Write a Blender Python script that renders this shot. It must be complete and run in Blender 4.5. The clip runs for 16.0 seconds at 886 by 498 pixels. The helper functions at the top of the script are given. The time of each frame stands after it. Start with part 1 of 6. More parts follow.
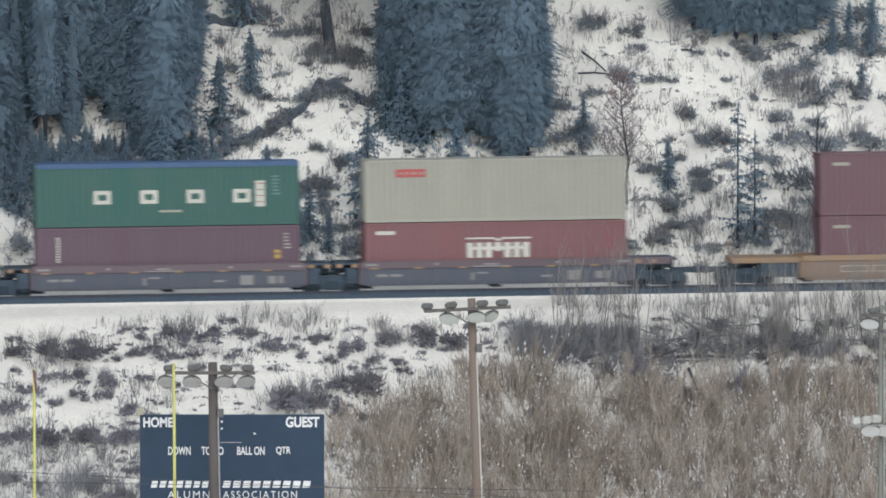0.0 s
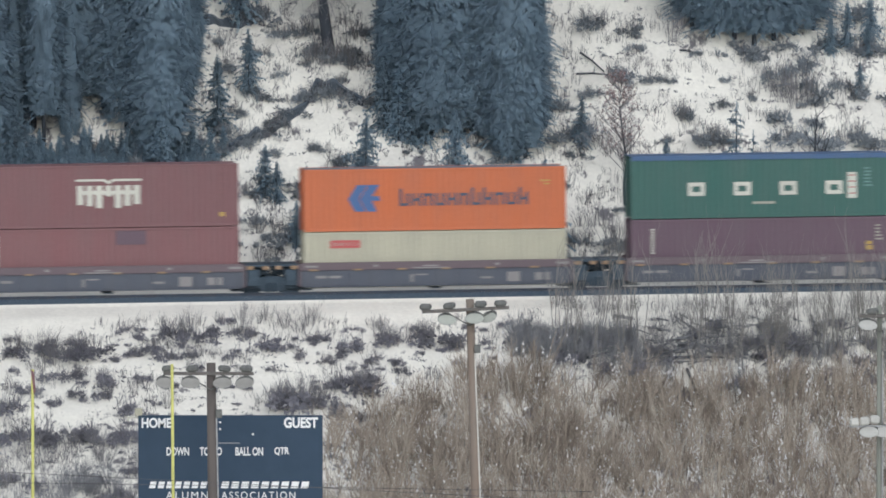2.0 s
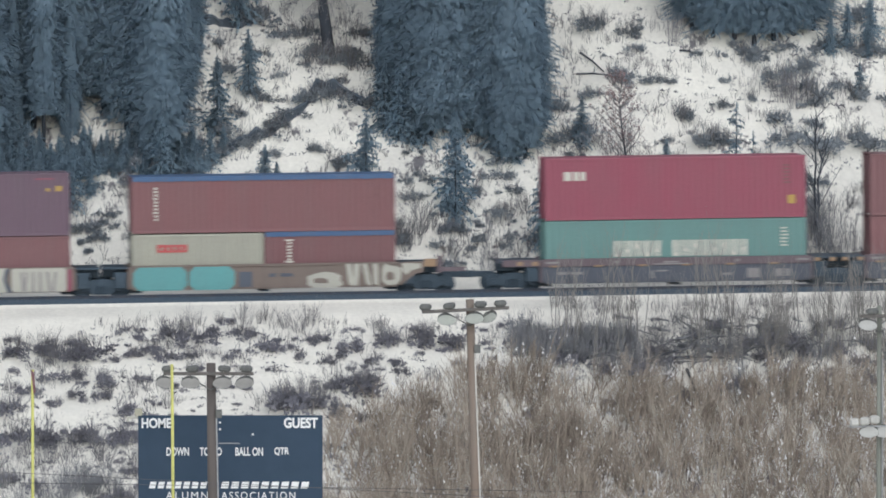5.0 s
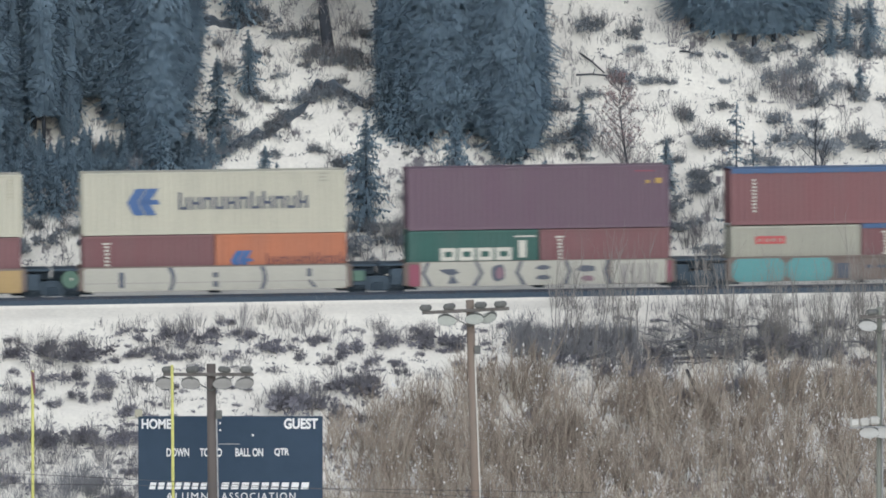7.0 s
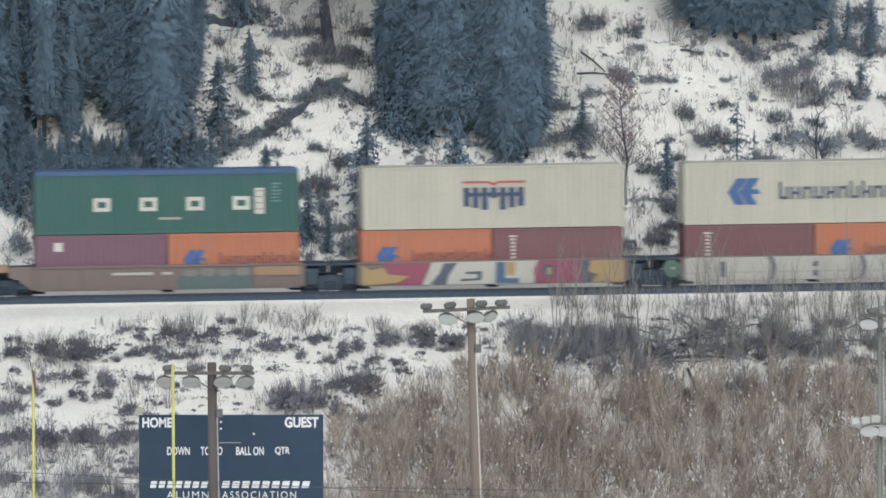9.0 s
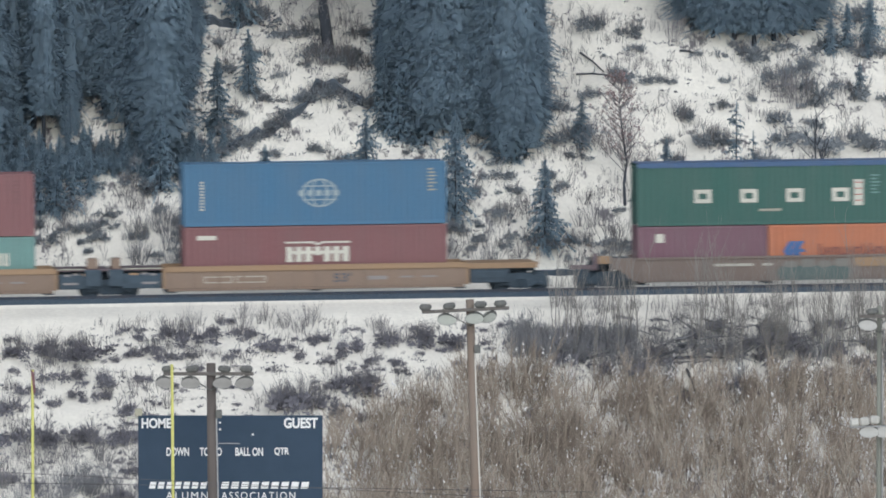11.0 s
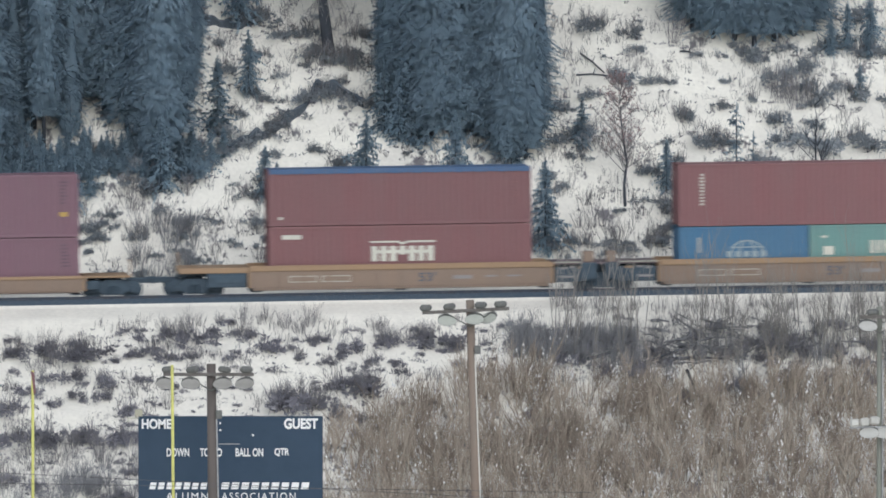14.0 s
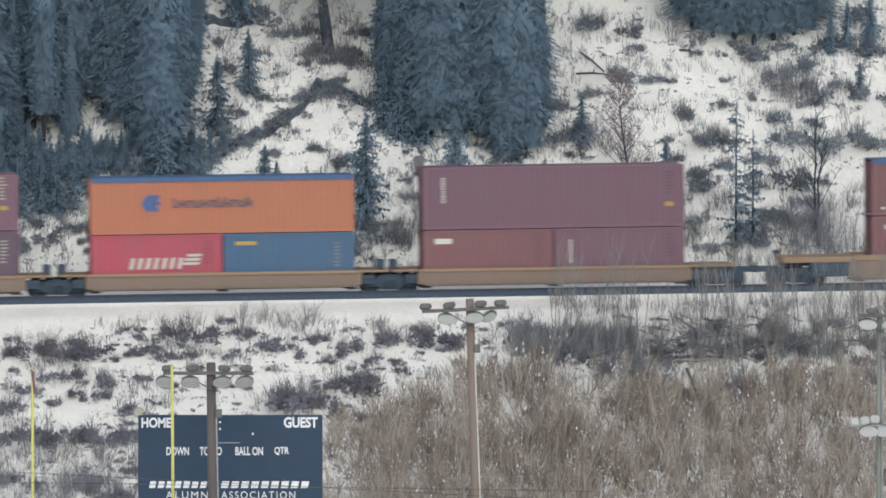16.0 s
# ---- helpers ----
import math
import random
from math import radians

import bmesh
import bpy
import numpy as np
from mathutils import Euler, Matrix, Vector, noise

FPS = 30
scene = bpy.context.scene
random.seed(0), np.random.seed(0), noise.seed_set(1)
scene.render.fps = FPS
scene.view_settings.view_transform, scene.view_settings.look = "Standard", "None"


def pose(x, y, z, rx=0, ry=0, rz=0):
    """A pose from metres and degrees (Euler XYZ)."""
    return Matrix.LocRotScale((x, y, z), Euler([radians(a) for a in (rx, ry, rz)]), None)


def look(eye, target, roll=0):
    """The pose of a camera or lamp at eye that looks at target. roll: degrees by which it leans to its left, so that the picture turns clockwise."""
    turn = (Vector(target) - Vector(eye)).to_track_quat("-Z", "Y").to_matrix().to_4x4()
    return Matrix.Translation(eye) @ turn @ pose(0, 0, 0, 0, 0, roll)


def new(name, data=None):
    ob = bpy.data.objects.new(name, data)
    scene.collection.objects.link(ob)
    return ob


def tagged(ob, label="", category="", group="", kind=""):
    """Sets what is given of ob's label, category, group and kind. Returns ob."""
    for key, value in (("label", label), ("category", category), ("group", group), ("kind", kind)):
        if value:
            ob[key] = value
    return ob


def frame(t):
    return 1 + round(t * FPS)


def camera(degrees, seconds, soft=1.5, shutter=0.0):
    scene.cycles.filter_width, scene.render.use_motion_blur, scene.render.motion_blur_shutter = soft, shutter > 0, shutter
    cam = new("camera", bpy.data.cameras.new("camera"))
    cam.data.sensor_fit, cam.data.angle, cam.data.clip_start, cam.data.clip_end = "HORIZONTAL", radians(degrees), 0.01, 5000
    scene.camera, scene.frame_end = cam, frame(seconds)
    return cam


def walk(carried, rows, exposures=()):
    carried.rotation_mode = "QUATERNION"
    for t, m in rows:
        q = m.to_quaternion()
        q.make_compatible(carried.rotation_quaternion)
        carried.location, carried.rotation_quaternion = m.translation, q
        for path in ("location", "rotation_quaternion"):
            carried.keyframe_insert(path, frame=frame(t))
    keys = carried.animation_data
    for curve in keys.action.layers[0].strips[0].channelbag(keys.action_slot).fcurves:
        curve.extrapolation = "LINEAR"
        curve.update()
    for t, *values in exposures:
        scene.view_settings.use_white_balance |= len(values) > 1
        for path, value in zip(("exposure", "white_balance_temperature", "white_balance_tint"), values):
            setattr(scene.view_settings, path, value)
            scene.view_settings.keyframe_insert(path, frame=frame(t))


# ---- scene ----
# a tripod far across the valley, long lens; wind shakes it by a few hundredths of a metre at the subject
EYE, AIM = (0.0, -400.0, 23.0), (0.0, 0.0, 2.03)
cam = camera(5.885, 16.0, soft=1.75, shutter=0.5)
SHAKE = {0.0: (-0.068, -0.037), 0.5: (-0.010, 0.037), 1.0: (-0.050, -0.037), 1.5: (0.013, 0.003), 2.0: (0.008, -0.008), 2.5: (0.013, 0.003), 3.0: (-0.026, 0.037), 3.5: (0.013, 0.008), 4.0: (0.053, 0.008), 5.2: (0.0, 0.0), 6.5: (-0.026, 0.013), 7.0: (0.008, 0.037), 7.5: (0.013, -0.008), 8.0: (0.013, 0.003), 8.5: (0.013, -0.037), 9.0: (-0.026, -0.026), 10.3: (0.0, 0.0), 11.5: (0.013, 0.008), 12.0: (0.013, -0.008), 12.5: (0.013, -0.037), 13.0: (-0.026, 0.003), 13.5: (0.013, -0.042), 14.0: (0.003, 0.037), 14.5: (0.013, 0.021), 15.0: (-0.016, 0.045), 15.5: (0.013, 0.003), 16.0: (0.013, -0.021)}
walk(cam, [(t, look(EYE, (AIM[0] + dx, AIM[1], AIM[2] + dz))) for t, (dx, dz) in SHAKE.items()], exposures=[(0.0, 0.0, 6500, 10), (16.0, 0.0, 6500, 10)])

# ---- light: a bright overcast winter sky ----
world = bpy.data.worlds.new("overcast_sky")
scene.world = world
world.use_nodes = True
wn = world.node_tree
sky = wn.nodes.new("ShaderNodeTexSky")
sky.sky_type, sky.sun_disc = "NISHITA", False
sky.sun_elevation, sky.sun_rotation = radians(32), radians(166)
veil = wn.nodes.new("ShaderNodeHueSaturation")
veil.inputs["Saturation"].default_value = 0.35
wn.links.new(sky.outputs[0], veil.inputs["Color"])
wn.links.new(veil.outputs[0], wn.nodes["Background"].inputs[0])
wn.nodes["Background"].inputs[1].default_value = 0.145
sun_data = bpy.data.lights.new("sun", "SUN")
sun_data.energy, sun_data.angle, sun_data.color = 1.4, radians(95), (0.93, 0.975, 1.0)
sun = new("sun", sun_data)
sun.matrix_world = look((50, -200, 130), (0, 0, 0))


# ---- materials ----
def material(name, base, second=None, rough=0.7, metal=0.0, scale=3.0, fine=40.0, bump=0.15, stretch=(1, 1, 1), low=0.35, high=0.7, jitter=0.0, spec=0.3):
    """Two tones mixed by a coarse noise, fine grain in colour and relief; jitter varies the value from object to object."""
    m = bpy.data.materials.new(name)
    m.use_nodes = True
    n, k = m.node_tree.nodes, m.node_tree.links
    bsdf = n["Principled BSDF"]
    bsdf.inputs["Metallic"].default_value, bsdf.inputs["Specular IOR Level"].default_value = metal, spec
    second = second or tuple(c * 0.8 for c in base)
    co = n.new("ShaderNodeTexCoord")
    mp = n.new("ShaderNodeMapping")
    mp.inputs["Scale"].default_value = stretch
    k.new(co.outputs["Object"], mp.inputs[0])
    big, small = n.new("ShaderNodeTexNoise"), n.new("ShaderNodeTexNoise")
    big.inputs["Scale"].default_value, small.inputs["Scale"].default_value = scale, fine
    big.inputs["Detail"].default_value, small.inputs["Detail"].default_value = 5, 3
    k.new(mp.outputs[0], big.inputs["Vector"])
    k.new(co.outputs["Object"], small.inputs["Vector"])
    ramp = n.new("ShaderNodeMapRange")
    ramp.inputs["From Min"].default_value, ramp.inputs["From Max"].default_value = low, high
    k.new(big.outputs["Fac"], ramp.inputs["Value"])
    mix = n.new("ShaderNodeMix")
    mix.data_type = "RGBA"
    mix.inputs["A"].default_value, mix.inputs["B"].default_value = (*base, 1), (*second, 1)
    k.new(ramp.outputs[0], mix.inputs["Factor"])
    val = n.new("ShaderNodeHueSaturation")
    k.new(mix.outputs["Result"], val.inputs["Color"])
    amount = n.new("ShaderNodeMapRange")
    amount.inputs["To Min"].default_value, amount.inputs["To Max"].default_value = 0.86, 1.14
    k.new(small.outputs["Fac"], amount.inputs["Value"])
    if jitter:
        info = n.new("ShaderNodeObjectInfo")
        spread = n.new("ShaderNodeMapRange")
        spread.inputs["To Min"].default_value, spread.inputs["To Max"].default_value = 1 - jitter, 1 + jitter
        k.new(info.outputs["Random"], spread.inputs["Value"])
        times = n.new("ShaderNodeMath")
        times.operation = "MULTIPLY"
        k.new(amount.outputs[0], times.inputs[0])
        k.new(spread.outputs[0], times.inputs[1])
        k.new(times.outputs[0], val.inputs["Value"])
    else:
        k.new(amount.outputs[0], val.inputs["Value"])
    k.new(val.outputs[0], bsdf.inputs["Base Color"])
    gloss = n.new("ShaderNodeMapRange")
    gloss.inputs["To Min"].default_value, gloss.inputs["To Max"].default_value = rough - 0.1, min(1.0, rough + 0.1)
    k.new(big.outputs["Fac"], gloss.inputs["Value"])
    k.new(gloss.outputs[0], bsdf.inputs["Roughness"])
    relief = n.new("ShaderNodeBump")
    relief.inputs["Strength"].default_value, relief.inputs["Distance"].default_value = bump, 0.02
    k.new(small.outputs["Fac"], relief.inputs["Height"])
    k.new(relief.outputs[0], bsdf.inputs["Normal"])
    return m


def leafy(name, base, second, thin=0.55, **more):
    """Thin foliage: part of the light passes through it."""
    m = material(name, base, second, **more)
    n, k = m.node_tree.nodes, m.node_tree.links
    bsdf, out = n["Principled BSDF"], n["Material Output"]
    pass_on, mix = n.new("ShaderNodeBsdfTranslucent"), n.new("ShaderNodeMixShader")
    k.new(bsdf.inputs["Base Color"].links[0].from_socket, pass_on.inputs["Color"])
    mix.inputs[0].default_value = thin
    k.new(bsdf.outputs[0], mix.inputs[1])
    k.new(pass_on.outputs[0], mix.inputs[2])
    k.new(mix.outputs[0], out.inputs["Surface"])
    return m


def paint(name, base, fade=0.82):
    """Weathered container or wagon paint with streaks that run down."""
    base = tuple(c * 0.87 + d for c, d in zip(base, (0.018, 0.026, 0.030)))  # haze put into every paint: contrast cut, blue-grey added
    second = tuple(min(1, c * fade + 0.03) for c in base)
    return material(name, base, second, rough=0.6, scale=0.9, fine=14, bump=0.05, stretch=(1.5, 1.5, 0.35), jitter=0.04, low=0.3, high=0.75)


PAINT = {
    "maroon": paint("maroon_paint", (0.125, 0.066, 0.095)),
    "burgundy": paint("burgundy_paint", (0.142, 0.078, 0.112)),
    "plum": paint("plum_paint", (0.195, 0.092, 0.125)),
    "oxide": paint("oxide_red_paint", (0.22, 0.085, 0.09)),
    "brown_red": paint("brown_red_paint", (0.2, 0.08, 0.085)),
    "red": paint("bright_red_paint", (0.46, 0.07, 0.10)),
    "wine": paint("dull_wine_red_paint", (0.165, 0.074, 0.092)),
    "rose": paint("crimson_paint", (0.31, 0.062, 0.10)),
    "green": paint("dark_green_paint", (0.028, 0.108, 0.088)),
    "teal": paint("teal_paint", (0.14, 0.28, 0.265)),
    "orange": paint("orange_paint", (0.57, 0.14, 0.04)),
    "dull_orange": paint("dull_orange_paint", (0.50, 0.17, 0.08)),
    "grey": paint("light_grey_paint", (0.40, 0.39, 0.325)),
    "cream": paint("cream_paint", (0.51, 0.485, 0.375)),
    "white": paint("white_paint", (0.54, 0.52, 0.425)),
    "blue": paint("mid_blue_paint", (0.05, 0.155, 0.285)),
    "navy": paint("slate_blue_paint", (0.055, 0.12, 0.22)),
    "tarp": paint("blue_tarpaulin", (0.045, 0.105, 0.235)),
    "roof_grey": paint("grey_roof_paint", (0.17, 0.21, 0.26)),
}
PAINT |= {
    "mark_white": paint("white_marking", (0.64, 0.63, 0.56)),
    "mark_pale": paint("pale_blue_marking", (0.34, 0.42, 0.46)),
    "mark_blue": paint("blue_marking", (0.045, 0.12, 0.32)),
    "mark_navy": paint("dark_blue_marking", (0.035, 0.06, 0.14)),
    "mark_dark": paint("dark_marking", (0.06, 0.07, 0.12)),
    "mark_red": paint("red_marking", (0.50, 0.07, 0.07)),
    "mark_yellow": paint("yellow_marking", (0.50, 0.32, 0.07)),
    "wagon_brown": paint("brown_wagon_paint", (0.13, 0.085, 0.10)),
    "wagon_dark": paint("dark_wagon_panel", (0.075, 0.08, 0.11)),
    "wagon_yellow": paint("brownish_yellow_wagon_paint", (0.33, 0.205, 0.11)),
    "wagon_tan": paint("tan_wagon_panel", (0.25, 0.168, 0.12)),
    "wagon_rust": paint("rusty_brown_wagon_paint", (0.18, 0.13, 0.108)),
    "graffiti_grey": paint("grey_spray_paint", (0.20, 0.19, 0.172)),
    "mark_rust": paint("rust_red_marking", (0.2, 0.055, 0.045)),
    "wagon_grey": paint("grey_wagon_paint", (0.27, 0.25, 0.25)),
    "graffiti_white": paint("white_spray_paint", (0.475, 0.462, 0.405)),
    "graffiti_pink": paint("pink_spray_paint", (0.29, 0.055, 0.10)),
    "graffiti_teal": paint("teal_spray_paint", (0.10, 0.32, 0.33)),
    "graffiti_green": paint("grey_green_spray_paint", (0.078, 0.115, 0.11)),
    "graffiti_dark": paint("dark_spray_paint", (0.075, 0.085, 0.12)),
    "graffiti_yellow": paint("mustard_spray_paint", (0.42, 0.28, 0.11)),
    "graffiti_purple": paint("dull_purple_spray_paint", (0.24, 0.13, 0.17)),
    "leaf_green": paint("green_equipment_paint", (0.07, 0.15, 0.105)),
}
STEEL = material("dark_bogie_steel", (0.052, 0.08, 0.11), rough=0.6, scale=4, jitter=0.1)
RAIL = material("rail_steel", (0.045, 0.06, 0.085), (0.06, 0.065, 0.08), rough=0.5, metal=0.5, scale=2)
BALLAST = material("ballast_stone", (0.052, 0.082, 0.115), (0.085, 0.11, 0.14), rough=0.95, scale=8, fine=30, bump=0.6)
TIE = material("weathered_tie", (0.08, 0.07, 0.065), rough=0.9, scale=6)
BARK = material("grey_brown_bark", (0.072, 0.084, 0.104), (0.05, 0.058, 0.072), rough=0.95, scale=6, stretch=(1, 1, 0.2), jitter=0.1)
# needles paled and blued: the distance haze is put into their base colour
NEEDLES = leafy("hazed_blue_green_needles", (0.275, 0.372, 0.452), (0.298, 0.395, 0.475), thin=0.42, spec=0.05, rough=0.95, scale=0.5, fine=3, bump=0.0, jitter=0.03)
EARTH = material("dark_frozen_earth", (0.065, 0.085, 0.11), (0.10, 0.12, 0.145), rough=0.95, scale=1.5, fine=12, bump=0.6)
# young needles too carry haze in their colour, lifted towards blue
NEEDLES_YOUNG = leafy("hazed_grey_green_needles", (0.275, 0.369, 0.442), (0.308, 0.404, 0.480), spec=0.05, rough=0.95, scale=1.2, fine=9, bump=0.0, jitter=0.15)
SHRUB = leafy("dark_shrub_foliage", (0.27, 0.272, 0.318), (0.335, 0.335, 0.37), rough=0.9, scale=2.0, fine=12, bump=0.0, jitter=0.2)
# paler copy of SHRUB for the hill, with haze put into its colour
SHRUB_HILL = leafy("hazed_shrub_foliage", (0.30, 0.335, 0.375), (0.36, 0.39, 0.42), rough=0.9, scale=2.0, fine=12, bump=0.0, jitter=0.2)
BRUSH = material("blue_grey_brush_twigs", (0.275, 0.285, 0.31), (0.19, 0.197, 0.215), rough=0.9, scale=1.5)
TWIG = material("grey_twigs", (0.255, 0.25, 0.262), (0.17, 0.167, 0.178), rough=0.9, scale=2, jitter=0.15)
PALE_TWIG = material("pale_grey_twigs", (0.44, 0.43, 0.43), (0.32, 0.31, 0.32), rough=0.9, scale=2)
DEADWOOD = material("dark_dead_wood", (0.20, 0.205, 0.22), (0.14, 0.145, 0.16), rough=0.95, scale=3)
SAPLING = material("grey_sapling_bark", (0.25, 0.24, 0.23), (0.19, 0.185, 0.18), rough=0.9, scale=2)
WILLOW = material("brown_willow_twigs", (0.405, 0.353, 0.302), (0.315, 0.27, 0.228), rough=0.9, scale=0.6, jitter=0.1)
WILLOW_PALE = material("pale_willow_bark", (0.455, 0.408, 0.352), (0.35, 0.308, 0.266), rough=0.85, scale=0.8)
SNOWCLUMP = material("gap_snow", (0.86, 0.86, 0.87), (0.80, 0.81, 0.84), rough=0.7, scale=5)
WILLOW_RED = material("russet_willow_twigs", (0.265, 0.222, 0.19), (0.195, 0.163, 0.14), rough=0.9, scale=0.6)
POLEWOOD_DARK = material("dark_pole_wood", (0.135, 0.118, 0.112), (0.10, 0.09, 0.088), rough=0.9, scale=3, stretch=(1, 1, 0.1))
POLEWOOD = material("weathered_pole_wood", (0.232, 0.178, 0.146), (0.20, 0.178, 0.158), rough=0.9, scale=3, stretch=(1, 1, 0.08))
LAMPGREY = material("grey_lamp_metal", (0.42, 0.43, 0.44), (0.30, 0.31, 0.33), rough=0.5, metal=0.2, scale=6)
ARM = material("grey_crossarm_wood", (0.155, 0.145, 0.14), (0.11, 0.105, 0.10), rough=0.9, scale=3)
LAMPDARK = material("dark_lamp_housing", (0.155, 0.16, 0.155), (0.11, 0.115, 0.115), rough=0.6, scale=6)
GALV = material("grey_green_pole_paint", (0.24, 0.255, 0.225), (0.19, 0.20, 0.18), rough=0.7, scale=3, stretch=(1, 1, 0.1))
PIPE = material("pale_conduit_plastic", (0.62, 0.61, 0.58), (0.5, 0.49, 0.47), rough=0.5, scale=2)
LAMPGLASS_DULL = material("darker_lamp_glass", (0.27, 0.265, 0.25), (0.34, 0.335, 0.32), rough=0.45, scale=3)
LAMPGLASS = material("grey_green_lamp_glass", (0.43, 0.45, 0.41), (0.36, 0.38, 0.345), rough=0.3, scale=3, spec=0.5)
LENS = material("pale_lamp_glass", (0.50, 0.50, 0.48), (0.42, 0.42, 0.40), rough=0.3, scale=3, spec=0.5)
GOAL = material("yellow_goal_paint", (0.62, 0.61, 0.19), (0.54, 0.53, 0.18), rough=0.5, scale=2)
BOARD = material("navy_board_panel", (0.022, 0.048, 0.085), (0.028, 0.055, 0.095), rough=0.5, scale=1.5)
LETTER = material("white_lettering", (0.78, 0.79, 0.8), (0.7, 0.71, 0.72), rough=0.6)
WIRE = material("dark_wire", (0.09, 0.09, 0.10), rough=0.6)


def snow_material():
    """Snow with patches of bare soil and dead grass that drag down the slope."""
    m = material("snow_ground", (0.81, 0.79, 0.725), (0.72, 0.70, 0.65), rough=0.85, scale=0.4, fine=5, bump=0.3)
    n, k = m.node_tree.nodes, m.node_tree.links
    co, mp = n.new("ShaderNodeTexCoord"), n.new("ShaderNodeMapping")
    mp.inputs["Scale"].default_value = (1.3, 0.7, 0.7)
    k.new(co.outputs["Object"], mp.inputs[0])
    patch, grain = n.new("ShaderNodeTexNoise"), n.new("ShaderNodeTexNoise")
    patch.inputs["Scale"].default_value, patch.inputs["Detail"].default_value, patch.inputs["Roughness"].default_value = 0.8, 9, 0.72
    grain.inputs["Scale"].default_value, grain.inputs["Detail"].default_value = 5, 6
    k.new(mp.outputs[0], patch.inputs["Vector"])
    k.new(co.outputs["Object"], grain.inputs["Vector"])
    # the graded bench lies under an unbroken cover; litter shows more under trees and thickets
    clean = n.new("ShaderNodeAttribute")
    clean.attribute_name = "bare"
    more = n.new("ShaderNodeMath")
    more.operation = "MULTIPLY_ADD"
    more.inputs[1].default_value = 0.1
    k.new(clean.outputs["Fac"], more.inputs[0])
    k.new(patch.outputs["Fac"], more.inputs[2])
    cut = n.new("ShaderNodeMapRange")
    cut.inputs["From Min"].default_value, cut.inputs["From Max"].default_value = 0.592, 0.65
    k.new(more.outputs[0], cut.inputs["Value"])
    soil = n.new("ShaderNodeMix")
    soil.data_type = "RGBA"
    soil.inputs["A"].default_value, soil.inputs["B"].default_value = (0.12, 0.12, 0.14, 1), (0.22, 0.21, 0.22, 1)
    k.new(grain.outputs["Fac"], soil.inputs["Factor"])
    mix = n.new("ShaderNodeMix")
    mix.data_type = "RGBA"
    bsdf = n["Principled BSDF"]
    k.new(bsdf.inputs["Base Color"].links[0].from_socket, mix.inputs["A"])
    k.new(soil.outputs["Result"], mix.inputs["B"])
    k.new(cut.outputs[0], mix.inputs["Factor"])
    k.new(mix.outputs["Result"], bsdf.inputs["Base Color"])
    return m


SNOW = snow_material()


# ---- mesh helpers ----
def mesh_of(bm, mat, smooth=False):
    me = bpy.data.meshes.new("mesh")
    bmesh.ops.recalc_face_normals(bm, faces=bm.faces)
    bm.to_mesh(me)
    bm.free()
    me.materials.append(mat)
    if smooth:
        for p in me.polygons:
            p.use_smooth = True
    return me


def piece(name, me, parent=None, m=None, mat=None, label=""):
    """One object on a mesh that others may share; mat replaces its paint."""
    ob = new(name, me)
    ob.parent = parent
    if m is not None:
        ob.matrix_basis = m
    if mat is not None:
        ob.material_slots[0].link = "OBJECT"
        ob.material_slots[0].material = mat
    return tagged(ob, label)


def part(name, bm, mat, parent, label="", smooth=False):
    return piece(name, mesh_of(bm, mat, smooth), parent, None, None, label)


def cord(bm, points, r, sides=5):
    """A thin round cord along points."""
    rings = []
    for p in points:
        rings.append([bm.verts.new((p[0], p[1] + r * math.cos(i * 2 * math.pi / sides), p[2] + r * math.sin(i * 2 * math.pi / sides))) for i in range(sides)])
    for a, c in zip(rings, rings[1:]):
        for i in range(sides):
            j = (i + 1) % sides
            bm.faces.new((a[i], a[j], c[j], c[i]))


def box(bm, x0, x1, y0, y1, z0, z1, bevel=0.0):
    vs = [bm.verts.new((x, y, z)) for x in (x0, x1) for y in (y0, y1) for z in (z0, z1)]
    fs = [bm.faces.new([vs[i] for i in f]) for f in ((0, 1, 3, 2), (4, 6, 7, 5), (0, 4, 5, 1), (2, 3, 7, 6), (0, 2, 6, 4), (1, 5, 7, 3))]
    if bevel:
        edges = list({e for f in fs for e in f.edges})
        bmesh.ops.bevel(bm, geom=edges, offset=bevel, segments=1, affect="EDGES", profile=0.5)
    return bm


def plate(bm, outline, y, depth=0.006):
    """A thin slab in the xz plane whose face lies at y, towards the viewer."""
    a = [bm.verts.new((x, y, z)) for x, z in outline]
    b = [bm.verts.new((x, y + depth, z)) for x, z in outline]
    bm.faces.new(a)
    bm.faces.new(b[::-1])
    for i in range(len(a)):
        j = (i + 1) % len(a)
        bm.faces.new((a[j], a[i], b[i], b[j]))


def rect(bm, x0, x1, z0, z1, y):
    plate(bm, [(x0, z0), (x1, z0), (x1, z1), (x0, z1)], y)


def tube(bm, a, b, r0, r1, sides=8, caps=True):
    a, b = Vector(a), Vector(b)
    d = (b - a).normalized()
    u = d.cross(Vector((0, 0, 1)) if abs(d.z) < 0.9 else Vector((1, 0, 0))).normalized()
    v = d.cross(u)
    ring = []
    for c, r in ((a, r0), (b, r1)):
        ring.append([bm.verts.new(c + (u * math.cos(i * 2 * math.pi / sides) + v * math.sin(i * 2 * math.pi / sides)) * r) for i in range(sides)])
    for i in range(sides):
        j = (i + 1) % sides
        bm.faces.new((ring[0][i], ring[0][j], ring[1][j], ring[1][i]))
    if caps:
        bm.faces.new(ring[0][::-1])
        bm.faces.new(ring[1])


